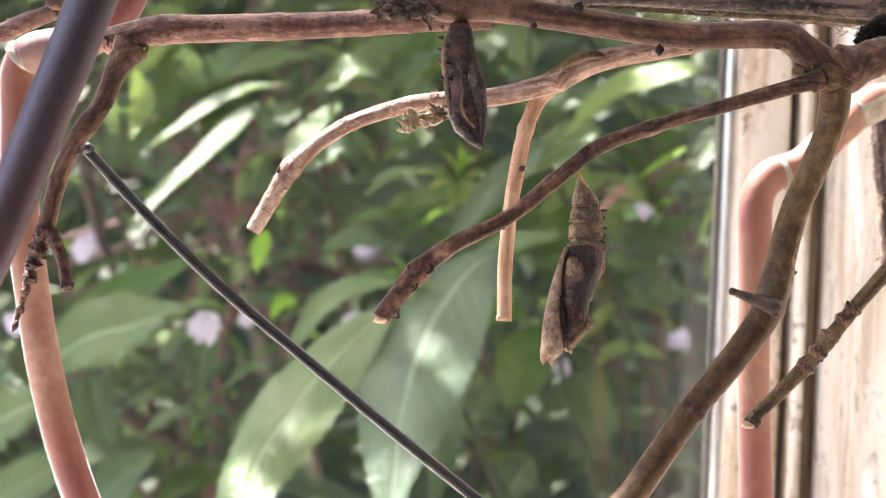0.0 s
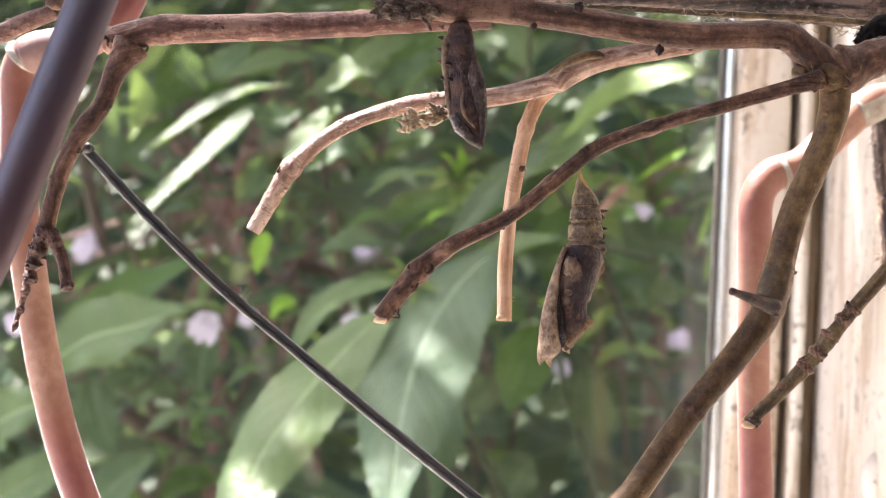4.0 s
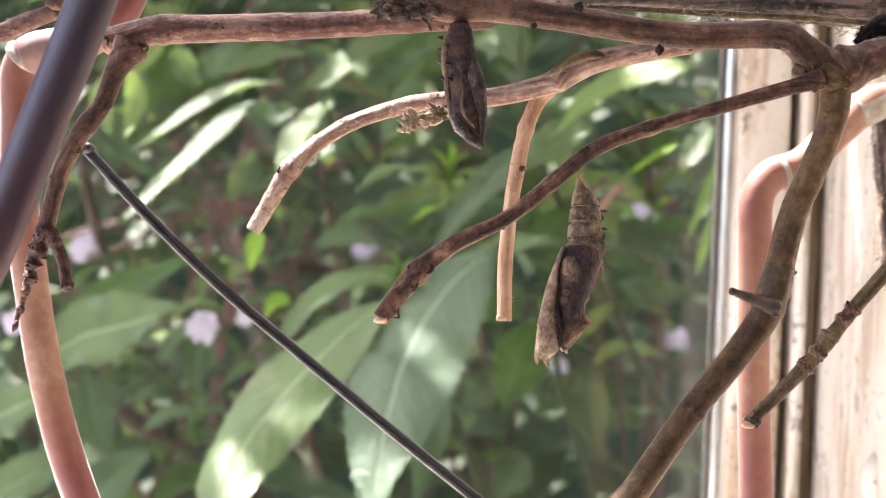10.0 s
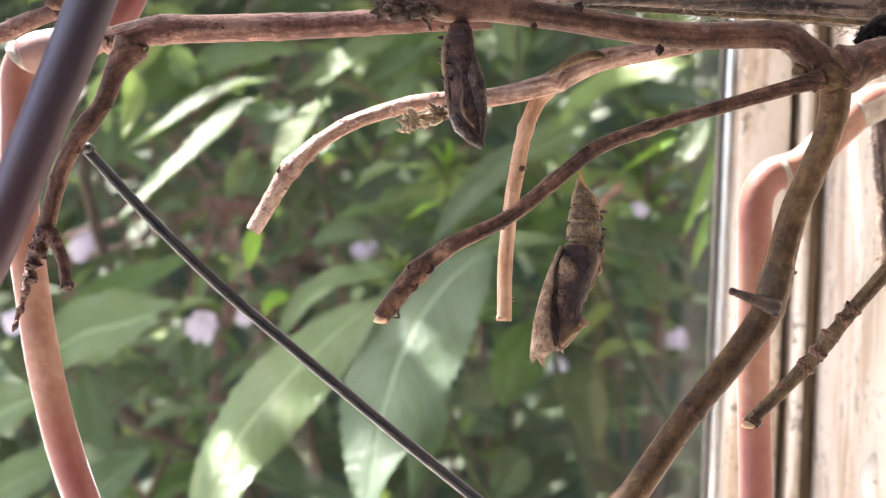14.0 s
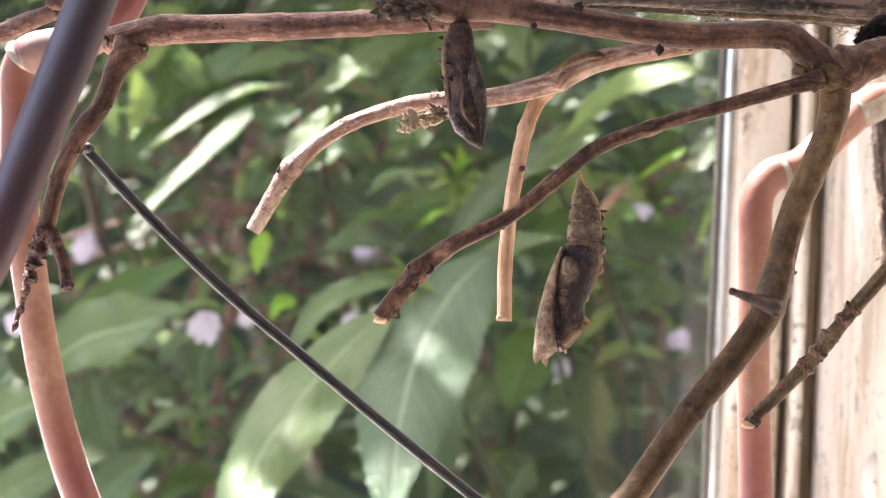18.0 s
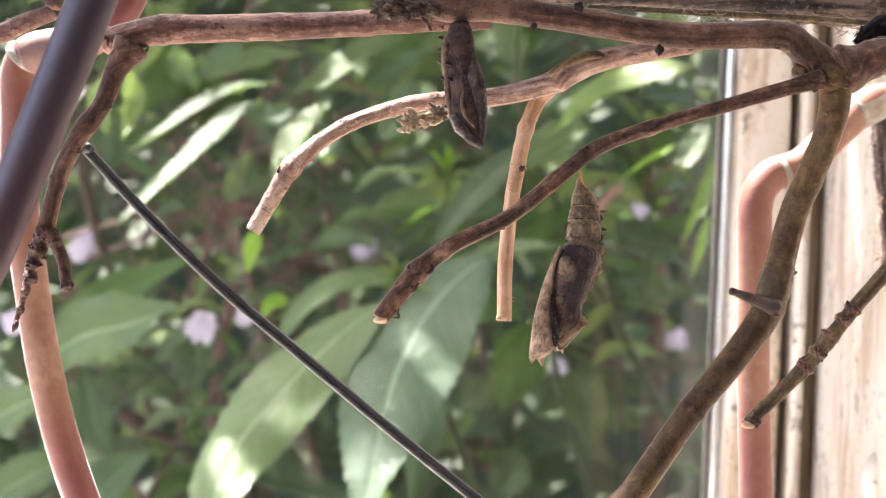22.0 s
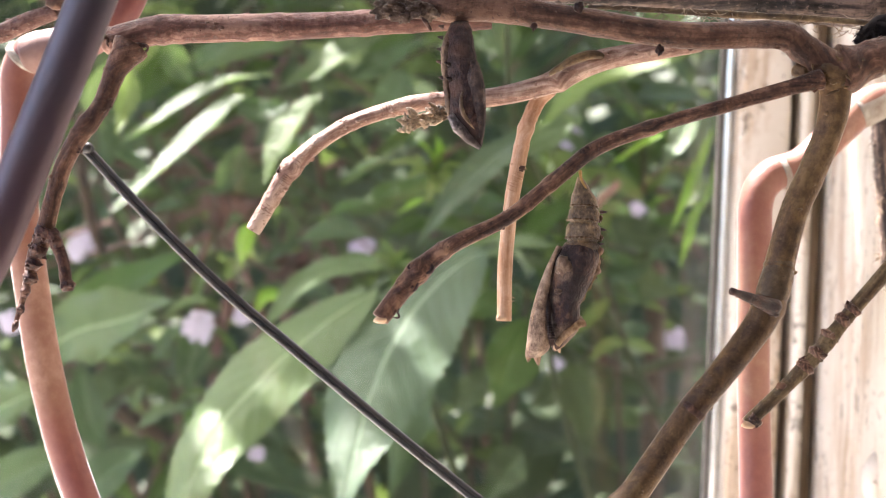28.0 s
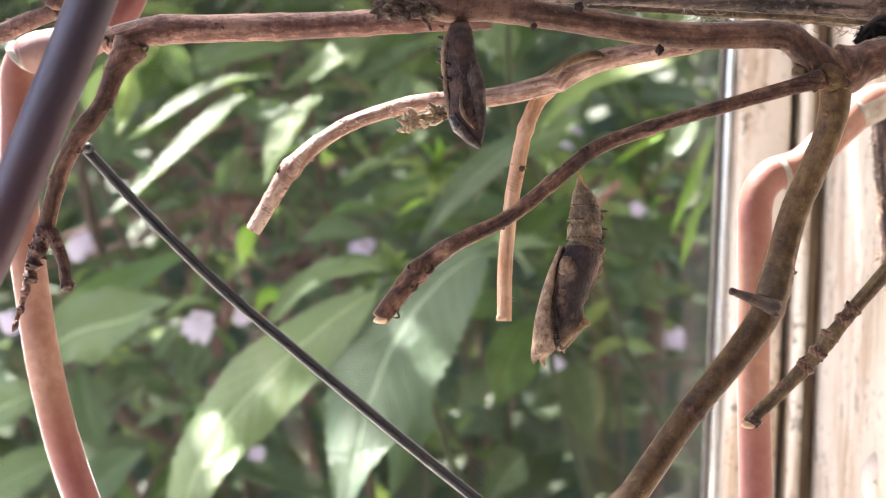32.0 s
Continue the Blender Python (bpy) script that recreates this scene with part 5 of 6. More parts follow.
def build_front_shoots():
    # the low shoot with the two broad felted leaves
    s = shoot([(0.0567, 0.74, 1.1119), (0.013, 0.62, 1.21), (-0.0075, 0.56, 1.2713), (-0.0152, 0.52, 1.2925)], [0.002, 0.0016, 0.0012, 0.0007], (0.6, 0.9), turn=-0.17, pivot=(-0.0152, 0.52, 1.2925))
    frond(s, LEAF_BROAD, [(-0.0148, 0.52, 1.2899), (-0.029, 0.51, 1.2801), (-0.0451, 0.495, 1.2654), (-0.0577, 0.48, 1.25), (-0.064, 0.465, 1.233), (-0.0657, 0.455, 1.2183)], 0.0226, (-0.05, -0.72, 0.7), fold=-0.1, wave=0.06, teeth=0.05, seed=1)
    frond(s, LEAF_MAIN, [(-0.0155, 0.53, 1.2927), (-0.0307, 0.53, 1.2924), (-0.0419, 0.525, 1.2863), (-0.0521, 0.52, 1.2727)], 0.0104, (0.0, -0.5, 0.86), fold=0.12, teeth=0.06, seed=2)
    frond(s, LEAF_MAIN, [(-0.0152, 0.53, 1.2931), (-0.0236, 0.52, 1.2952), (-0.0315, 0.515, 1.2932)], 0.0056, (0.1, -0.5, 0.86), fold=0.25, teeth=0.05, seed=3)
    frond(s, LEAF_FRONT, [(0.0161, 0.53, 1.3022), (0.0029, 0.52, 1.2943), (-0.0089, 0.51, 1.2803), (-0.0167, 0.495, 1.2635), (-0.0209, 0.48, 1.2458), (-0.024, 0.465, 1.2266)], 0.0328, (-0.12, -0.8, 0.58), fold=-0.08, wave=0.05, teeth=0.07, seed=4)
    frond(s, LEAF_DULL, [(-0.0043, 0.545, 1.2722), (-0.0083, 0.53, 1.2509), (-0.0123, 0.52, 1.2251)], 0.0156, (0.6, -0.75, 0.2), fold=0.1, teeth=0.05, seed=5)
    frond(s, LEAF_MAIN, [(0.003, 0.55, 1.2951), (0.0166, 0.545, 1.3009), (0.037, 0.54, 1.3032)], 0.0107, (-0.1, -0.6, 0.8), fold=0.14, teeth=0.05, seed=6)
    frond(s, LEAF_MID, [(-0.0145, 0.525, 1.2925), (-0.0172, 0.52, 1.2959), (-0.021, 0.515, 1.2973)], 0.0028, (0.1, -0.8, 0.55), fold=0.2, teeth=0, seed=7)
    frond(s, LEAF_MID, [(-0.0145, 0.525, 1.2925), (-0.0119, 0.52, 1.2972), (-0.0105, 0.515, 1.2997)], 0.0028, (0.1, -0.8, 0.55), fold=0.2, teeth=0, seed=0)
    frond(s, LEAF_MID, [(-0.0145, 0.525, 1.2925), (-0.0132, 0.52, 1.2905), (-0.0132, 0.515, 1.2865)], 0.0028, (0.1, -0.8, 0.55), fold=0.2, teeth=0, seed=7)
    frond(s, LEAF_MID, [(-0.0145, 0.525, 1.2925), (-0.0105, 0.52, 1.2949), (-0.0078, 0.515, 1.2952)], 0.0028, (0.1, -0.8, 0.55), fold=0.2, teeth=0, seed=6)
    frond(s, LEAF_MID, [(-0.0145, 0.525, 1.2925), (-0.0159, 0.52, 1.2982), (-0.0184, 0.515, 1.3018)], 0.0028, (0.1, -0.8, 0.55), fold=0.2, teeth=0, seed=6)
    frond(s, LEAF_MID, [(-0.0145, 0.525, 1.2925), (-0.0093, 0.52, 1.2923), (-0.0055, 0.515, 1.2901)], 0.0028, (0.1, -0.8, 0.55), fold=0.2, teeth=0, seed=1)
    # the tall shoot
    s = shoot([(0.099, 0.76, 1.2271), (0.0343, 0.63, 1.3238), (0.0201, 0.58, 1.3509), (0.0167, 0.56, 1.39)], [0.002, 0.0016, 0.0012, 0.0007], (1.0, 0.65))
    frond(s, LEAF_MID, [(0.0687, 0.52, 1.3594), (0.0509, 0.53, 1.3554), (0.0368, 0.54, 1.3478), (0.0266, 0.55, 1.3367)], 0.0119, (-0.1, -0.72, 0.66), fold=0.1, teeth=0.05, seed=7)
    frond(s, LEAF_FRONT, [(0.0261, 0.56, 1.3391), (0.0136, 0.555, 1.328), (0.0029, 0.55, 1.3169), (-0.0088, 0.545, 1.2987)], 0.0091, (0.3, -0.8, 0.5), fold=0.12, teeth=0.06, seed=8)
    frond(s, LEAF_MAIN, [(0.0428, 0.57, 1.3431), (0.0294, 0.57, 1.3367), (0.0107, 0.56, 1.3245)], 0.0141, (0.1, -0.75, 0.65), fold=0.14, teeth=0.05, seed=9)
    frond(s, LEAF_MAIN, [(-0.0196, 0.61, 1.3747), (-0.0326, 0.605, 1.3673), (-0.0444, 0.6, 1.3578), (-0.0575, 0.595, 1.3511)], 0.0142, (-0.1, -0.5, 0.86), fold=0.2, teeth=0.06, seed=10)
    frond(s, LEAF_MAIN, [(-0.045, 0.62, 1.3535), (-0.0504, 0.615, 1.3426), (-0.0569, 0.61, 1.3315), (-0.0617, 0.605, 1.3191)], 0.0152, (-0.45, -0.45, 0.75), fold=0.26, teeth=0.06, seed=11)
    frond(s, LEAF_MAIN, [(-0.0635, 0.63, 1.3592), (-0.0788, 0.625, 1.3549), (-0.0936, 0.62, 1.3455), (-0.1051, 0.615, 1.3363), (-0.1166, 0.61, 1.3285)], 0.0087, (-0.3, -0.42, 0.86), fold=0.2, teeth=0.05, seed=12)
    frond(s, LEAF_MAIN, [(-0.0675, 0.61, 1.3512), (-0.0773, 0.605, 1.3425), (-0.0882, 0.595, 1.3289), (-0.098, 0.585, 1.3179), (-0.1093, 0.575, 1.3057)], 0.0113, (-0.3, -0.42, 0.86), fold=0.2, teeth=0.05, seed=13)
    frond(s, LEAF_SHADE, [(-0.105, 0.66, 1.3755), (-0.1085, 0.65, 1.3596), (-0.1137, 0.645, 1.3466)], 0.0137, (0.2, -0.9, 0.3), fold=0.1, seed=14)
    frond(s, LEAF_MAIN, [(-0.0515, 0.58, 1.364), (-0.0656, 0.575, 1.3603), (-0.0811, 0.57, 1.3533)], 0.011, (-0.1, -0.6, 0.8), fold=0.18, teeth=0.05, seed=15)
    frond(s, LEAF_DULL, [(-0.0338, 0.6, 1.356), (-0.0207, 0.6, 1.3619), (-0.0075, 0.59, 1.369)], 0.0133, (0.1, -0.7, 0.7), fold=0.12, teeth=0.05, seed=16)
    frond(s, LEAF_DULL, [(-0.0146, 0.59, 1.36), (-0.0195, 0.585, 1.3459), (-0.0263, 0.58, 1.336)], 0.0123, (0.3, -0.8, 0.5), fold=0.12, seed=17)
    frond(s, LEAF_MAIN, [(-0.0328, 0.565, 1.3185), (-0.024, 0.56, 1.3241), (-0.0146, 0.555, 1.3275)], 0.0068, (0, -0.5, 0.86), fold=0.3, seed=18)
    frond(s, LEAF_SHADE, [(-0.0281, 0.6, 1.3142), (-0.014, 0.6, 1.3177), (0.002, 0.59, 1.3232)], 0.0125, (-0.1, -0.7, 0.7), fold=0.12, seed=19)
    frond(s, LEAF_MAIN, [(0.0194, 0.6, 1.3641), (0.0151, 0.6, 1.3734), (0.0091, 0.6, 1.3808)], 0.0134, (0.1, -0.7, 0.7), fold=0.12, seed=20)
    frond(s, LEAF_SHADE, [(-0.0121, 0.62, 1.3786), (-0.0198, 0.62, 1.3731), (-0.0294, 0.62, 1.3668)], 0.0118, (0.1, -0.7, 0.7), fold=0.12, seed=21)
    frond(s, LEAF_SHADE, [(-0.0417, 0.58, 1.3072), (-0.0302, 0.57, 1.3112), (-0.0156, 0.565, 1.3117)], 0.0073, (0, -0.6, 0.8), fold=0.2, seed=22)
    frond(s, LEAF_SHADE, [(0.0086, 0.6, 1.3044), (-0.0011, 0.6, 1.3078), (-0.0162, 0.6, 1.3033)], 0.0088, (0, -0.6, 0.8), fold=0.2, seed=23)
    frond(s, LEAF_DULL, [(-0.0366, 0.6, 1.333), (-0.0443, 0.6, 1.3345), (-0.0554, 0.6, 1.3264)], 0.0099, (0.1, -0.7, 0.7), fold=0.15, seed=24)
    frond(s, LEAF_DULL, [(-0.0714, 0.62, 1.3346), (-0.0748, 0.62, 1.3226), (-0.0804, 0.62, 1.3145)], 0.0099, (0.1, -0.8, 0.6), fold=0.15, seed=25)
    frond(s, LEAF_DULL, [(-0.0257, 0.6, 1.3029), (-0.0372, 0.6, 1.3043), (-0.0504, 0.6, 1.2999)], 0.0095, (0.1, -0.7, 0.7), fold=0.15, seed=26)
    # the pale young tip in the middle of the bush
    frond(s, LEAF_LIME, [(-0.0036, 0.57, 1.3243), (-0.0058, 0.56, 1.3301), (-0.0098, 0.55, 1.333)], 0.0036, (0.1, -0.75, 0.6), fold=0.22, seed=0)
    frond(s, LEAF_MID, [(-0.0036, 0.57, 1.3243), (-0.0016, 0.56, 1.3292), (0.0025, 0.55, 1.3314)], 0.0036, (-0.1, -0.75, 0.6), fold=0.22, seed=1)
    frond(s, LEAF_MID, [(-0.0036, 0.57, 1.3243), (-0.0073, 0.56, 1.3239), (-0.0128, 0.55, 1.321)], 0.0039, (0.1, -0.75, 0.6), fold=0.22, seed=2)
    frond(s, LEAF_MID, [(-0.0036, 0.57, 1.3243), (-0.0003, 0.56, 1.3226), (0.0051, 0.55, 1.3186)], 0.0039, (-0.1, -0.75, 0.6), fold=0.22, seed=3)
    frond(s, LEAF_MID, [(-0.0036, 0.57, 1.3243), (-0.0036, 0.56, 1.3202), (-0.0055, 0.55, 1.3136)], 0.0043, (0.1, -0.75, 0.6), fold=0.22, seed=4)
    frond(s, LEAF_MID, [(-0.0036, 0.57, 1.3243), (-0.0118, 0.56, 1.326), (-0.0176, 0.55, 1.3253)], 0.0039, (-0.1, -0.75, 0.6), fold=0.22, seed=5)
    frond(s, LEAF_LIME, [(-0.0036, 0.57, 1.3243), (-0.0026, 0.56, 1.3314), (-0.0037, 0.55, 1.3357)], 0.0028, (0.1, -0.75, 0.6), fold=0.22, seed=6)
    frond(s, LEAF_MID, [(-0.0036, 0.57, 1.3243), (0.0015, 0.56, 1.3259), (0.0087, 0.55, 1.3251)], 0.0032, (-0.1, -0.75, 0.6), fold=0.22, seed=7)
    frond(s, LEAF_MID, [(-0.0036, 0.57, 1.3243), (-0.0008, 0.56, 1.3194), (-0.0002, 0.55, 1.3121)], 0.0036, (0.1, -0.75, 0.6), fold=0.22, seed=8)
    frond(s, LEAF_MID, [(-0.0036, 0.57, 1.3243), (-0.0088, 0.56, 1.3276), (-0.0116, 0.55, 1.3284)], 0.0028, (-0.1, -0.75, 0.6), fold=0.22, seed=9)
    frond(s, LEAF_LIME, [(-0.015, 0.56, 1.3099), (-0.0104, 0.555, 1.3124), (-0.0056, 0.55, 1.3157)], 0.0039, (0, -0.7, 0.7), fold=0.2, seed=3)
    # young leaves beside the window frame
    s = shoot([(0.1984, 0.72, 1.2493), (0.1039, 0.6, 1.3085), (0.087, 0.55, 1.3355), (0.0792, 0.52, 1.3665)], [0.0018, 0.0014, 0.0012, 0.0007], (1.0, 0.95))
    frond(s, LEAF_LIME, [(0.076, 0.51, 1.3372), (0.0701, 0.505, 1.3222), (0.0634, 0.5, 1.3055)], 0.0027, (-0.4, -0.8, 0.3), fold=0.2, seed=3)
    frond(s, LEAF_LIME, [(0.079, 0.51, 1.3345), (0.0759, 0.505, 1.3212), (0.0708, 0.5, 1.3109)], 0.0021, (-0.5, -0.8, 0.2), fold=0.2, seed=6)
    frond(s, LEAF_LIME, [(0.0734, 0.515, 1.3165), (0.0708, 0.51, 1.3065), (0.0675, 0.505, 1.297)], 0.0028, (-0.5, -0.8, 0.2), fold=0.2, seed=3)
    frond(s, LEAF_LIME, [(0.0645, 0.53, 1.3374), (0.0564, 0.525, 1.3324), (0.0466, 0.52, 1.325)], 0.0018, (0, -0.8, 0.5), fold=0.2, seed=4)
    frond(s, LEAF_MAIN, [(0.0749, 0.53, 1.3456), (0.0693, 0.525, 1.3356), (0.0631, 0.52, 1.3254)], 0.0077, (-0.4, -0.8, 0.4), fold=0.2, seed=4)
    frond(s, LEAF_MAIN, [(0.0824, 0.53, 1.3443), (0.0766, 0.525, 1.3376), (0.0743, 0.52, 1.3272)], 0.0067, (-0.3, -0.9, 0.2), fold=0.2, seed=5)
    frond(s, LEAF_MID, [(0.0757, 0.53, 1.3271), (0.0731, 0.525, 1.3184), (0.0676, 0.52, 1.313)], 0.0025, (-0.3, -0.9, 0.2), fold=0.2, seed=1)
    # the hanging shoot on the west side
    s = shoot([(0.0176, 0.85, 1.6149), (-0.038, 0.7, 1.4345), (-0.0658, 0.62, 1.3881), (-0.0757, 0.56, 1.3646)], [0.0018, 0.0014, 0.0012, 0.0007], (0.65, 0.45))
    frond(s, LEAF_LIME, [(-0.0572, 0.53, 1.3051), (-0.0588, 0.525, 1.2993), (-0.0589, 0.52, 1.2916)], 0.005, (0.3, -0.9, 0.1), fold=0.15, seed=1)
    frond(s, LEAF_LIME, [(-0.0499, 0.56, 1.2837), (-0.0547, 0.555, 1.2822), (-0.0571, 0.55, 1.2774)], 0.0046, (0, -0.9, 0.3), fold=0.2, seed=2)
    frond(s, LEAF_MID, [(-0.1122, 0.6, 1.3583), (-0.1088, 0.6, 1.347), (-0.1102, 0.59, 1.3329)], 0.0076, (0.3, -0.7, 0.6), fold=0.2, seed=3)
    frond(s, LEAF_DULL, [(-0.0853, 0.6, 1.3557), (-0.0799, 0.6, 1.3616), (-0.0707, 0.6, 1.3697)], 0.0114, (0, -0.8, 0.6), fold=0.12, seed=4)
    frond(s, LEAF_DULL, [(-0.0716, 0.6, 1.3467), (-0.0638, 0.6, 1.3432), (-0.0525, 0.6, 1.3476)], 0.0107, (0, -0.8, 0.6), fold=0.12, seed=5)
    frond(s, LEAF_DULL, [(-0.09, 0.62, 1.3535), (-0.0962, 0.62, 1.3611), (-0.0986, 0.62, 1.3709)], 0.0099, (0, -0.8, 0.6), fold=0.12, seed=6)
    frond(s, LEAF_MAIN, [(-0.113, 0.58, 1.334), (-0.1172, 0.58, 1.3449), (-0.1121, 0.58, 1.3562)], 0.0074, (0.5, -0.8, 0.2), fold=0.15, seed=8)
    # the low shoot behind the support
    s = shoot([(-0.3703, 0.85, 0.9567), (-0.2609, 0.7, 1.1306), (-0.204, 0.62, 1.2084), (-0.181, 0.6, 1.2293)], [0.002, 0.0016, 0.0012, 0.0007], (0.55, 0.35))
    frond(s, LEAF_BROAD, [(-0.1307, 0.56, 1.2561), (-0.115, 0.555, 1.2683), (-0.0985, 0.55, 1.2738), (-0.0796, 0.54, 1.2812)], 0.0228, (0.0, -0.88, 0.45), fold=0.1, wave=0.09, teeth=0.06, seed=9)
    frond(s, LEAF_SHADE, [(-0.1409, 0.62, 1.2546), (-0.1182, 0.62, 1.2773), (-0.0851, 0.61, 1.2965)], 0.0169, (0.1, -0.8, 0.55), fold=0.1, seed=10)
    frond(s, LEAF_BROAD, [(-0.151, 0.56, 1.2312), (-0.1378, 0.555, 1.2433), (-0.1215, 0.55, 1.2515)], 0.0198, (0, -0.85, 0.5), fold=0.1, wave=0.08, teeth=0.06, seed=11)
    frond(s, LEAF_MAIN, [(-0.1518, 0.58, 1.2086), (-0.1345, 0.575, 1.2207), (-0.1156, 0.57, 1.2298)], 0.0157, (0, -0.85, 0.5), fold=0.1, teeth=0.05, seed=12)
    frond(s, LEAF_DULL, [(-0.1209, 0.6, 1.2071), (-0.1099, 0.6, 1.219), (-0.0966, 0.6, 1.2291)], 0.0145, (0, -0.85, 0.5), fold=0.1, seed=13)
    frond(s, LEAF_DULL, [(-0.1332, 0.66, 1.2524), (-0.1281, 0.66, 1.2316), (-0.1213, 0.66, 1.2193)], 0.0126, (0, -0.95, 0.2), fold=0.1, seed=14)
    frond(s, LEAF_DULL, [(-0.0878, 0.66, 1.2712), (-0.0914, 0.66, 1.2563), (-0.0928, 0.66, 1.2415)], 0.0118, (0, -0.95, 0.2), fold=0.1, seed=15)
    # the shaded shoot on the east side
    s = shoot([(0.1084, 0.85, 1.0858), (0.0636, 0.7, 1.2005), (0.0428, 0.62, 1.2508), (0.0345, 0.6, 1.2788)], [0.002, 0.0016, 0.0012, 0.0007], (0.5, 0.4))
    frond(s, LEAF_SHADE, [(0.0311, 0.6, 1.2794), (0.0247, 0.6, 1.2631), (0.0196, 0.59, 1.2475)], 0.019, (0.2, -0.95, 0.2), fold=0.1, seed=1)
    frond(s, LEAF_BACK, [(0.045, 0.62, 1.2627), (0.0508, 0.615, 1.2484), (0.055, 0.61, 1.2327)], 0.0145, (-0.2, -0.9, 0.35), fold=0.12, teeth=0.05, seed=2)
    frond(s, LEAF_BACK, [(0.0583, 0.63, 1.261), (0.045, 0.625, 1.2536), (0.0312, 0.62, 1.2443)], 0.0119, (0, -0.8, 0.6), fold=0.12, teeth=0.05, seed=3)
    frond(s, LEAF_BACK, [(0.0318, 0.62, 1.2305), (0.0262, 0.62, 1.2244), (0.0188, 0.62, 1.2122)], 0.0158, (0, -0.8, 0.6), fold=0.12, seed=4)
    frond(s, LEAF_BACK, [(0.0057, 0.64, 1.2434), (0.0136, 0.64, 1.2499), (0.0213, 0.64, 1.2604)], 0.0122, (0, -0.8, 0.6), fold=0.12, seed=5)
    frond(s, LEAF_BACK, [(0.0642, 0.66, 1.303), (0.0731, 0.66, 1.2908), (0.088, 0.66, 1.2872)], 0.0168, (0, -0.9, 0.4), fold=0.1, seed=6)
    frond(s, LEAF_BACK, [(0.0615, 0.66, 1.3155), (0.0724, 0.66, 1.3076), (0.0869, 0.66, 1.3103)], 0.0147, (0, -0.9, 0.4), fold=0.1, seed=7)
    frond(s, LEAF_DULL, [(0.0565, 0.64, 1.2945), (0.0667, 0.64, 1.2929), (0.0747, 0.64, 1.2974)], 0.0073, (0, -0.8, 0.6), fold=0.1, seed=8)
    frond(s, LEAF_SHADE, [(0.0081, 0.62, 1.2769), (0.0178, 0.62, 1.2812), (0.0278, 0.62, 1.2777)], 0.0118, (0, -0.8, 0.6), fold=0.1, seed=9)


build_front_shoots()

# Spots meant to be sunlit, each with the width of its gap overhead.
SUN_GAPS = [((-0.0464, 0.495, 1.2666), 0.007), ((-0.0561, 0.478, 1.2478), 0.0085), ((-0.0215, 0.478, 1.2426), 0.007), ((-0.0064, 0.507, 1.277), 0.007), ((0.0844, 0.372, 1.3216), 0.012), ((0.086, 0.385, 1.2794), 0.0028), ((0.0852, 0.375, 1.3062), 0.0022), ((-0.0993, 0.585, 1.3178), 0.019),
            ((-0.0853, 0.6, 1.3328), 0.011), ((-0.0573, 0.615, 1.3398), 0.018), ((-0.0974, 0.62, 1.3433), 0.012), ((-0.0397, 0.6, 1.3615), 0.007), ((-0.0403, 0.525, 1.2884), 0.006), ((0.0688, 0.525, 1.3349), 0.010), ((0.0393, 0.57, 1.3391), 0.006)]


def closed(q):
    """False in the gaps kept free of leaves so that the sun falls on chosen leaves and on the twigs indoors."""
    for g, wide in SUN_GAPS:
        d = q - Vector(g)
        if (d - SUN_DIR * d.dot(SUN_DIR)).length < wide:
            return False
    x, _, z = q - SUN_DIR * ((q.y - 0.24) / SUN_DIR.y)
    return not (-0.12 < x < 0.095 and 0.68 < z < 1.324) or (0.013 < x < 0.055 and 1.225 < z < 1.318)


LEAF_SHAPES = []
for k, (w, ar) in enumerate(((0.26, 0.12), (0.30, 0.18), (0.24, 0.05), (0.34, 0.15), (0.28, -0.05))):
    bmx = leaf(bmesh.new(), (0, 0, 0), (1, 0, 0), w, (0, 0, 1), ar, 0.2, 0.05, 0.06, k, 14, 6)
    mex = bpy.data.meshes.new("leaf")
    bmx.to_mesh(mex)
    bmx.free()
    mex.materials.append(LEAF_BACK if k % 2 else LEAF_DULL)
    mex.shade_smooth()
    LEAF_SHAPES.append(mex)


def leafy_stem(a, b, pairs, size, gain, seed):
    """A further stem with opposite pairs of leaves."""
    rnd = random.Random(seed)
    a, b = Vector(a), Vector(b)
    mid = a.lerp(b, 0.5) + Vector((rnd.uniform(-0.03, 0.03), rnd.uniform(-0.03, 0.03), 0.02))
    s = shoot([a, mid, b], [0.003, 0.0022, 0.001], gain, STEM)
    line = glide([a, mid, b], 40)
    for k in range(pairs):
        q = line[int(6 + 34 * k / max(1, pairs - 1))]
        turn = rnd.uniform(0, 6.28)
        for half in (0, math.pi):
            d = Vector((math.cos(turn + half), math.sin(turn + half) * 0.8, rnd.uniform(-0.65, 0.2))).normalized()
            up = Vector((rnd.uniform(-0.3, 0.3), rnd.uniform(-0.7, 0.1), 1))
            up = (up - d * up.dot(d)).normalized()
            m3 = Matrix((d, up.cross(d), up)).transposed()
            shape, big = LEAF_SHAPES[rnd.randrange(5)], size * rnd.uniform(0.7, 1.2)
            if not all(closed(q + d * big * f) for f in (0, 0.15, 0.3, 0.45, 0.6, 0.8, 1)):
                continue
            o = new("leaf", shape)
            o.parent = s
            o.matrix_local = Matrix.Translation(q - BUSH_AT) @ m3.to_4x4() @ Matrix.Scale(big, 4)


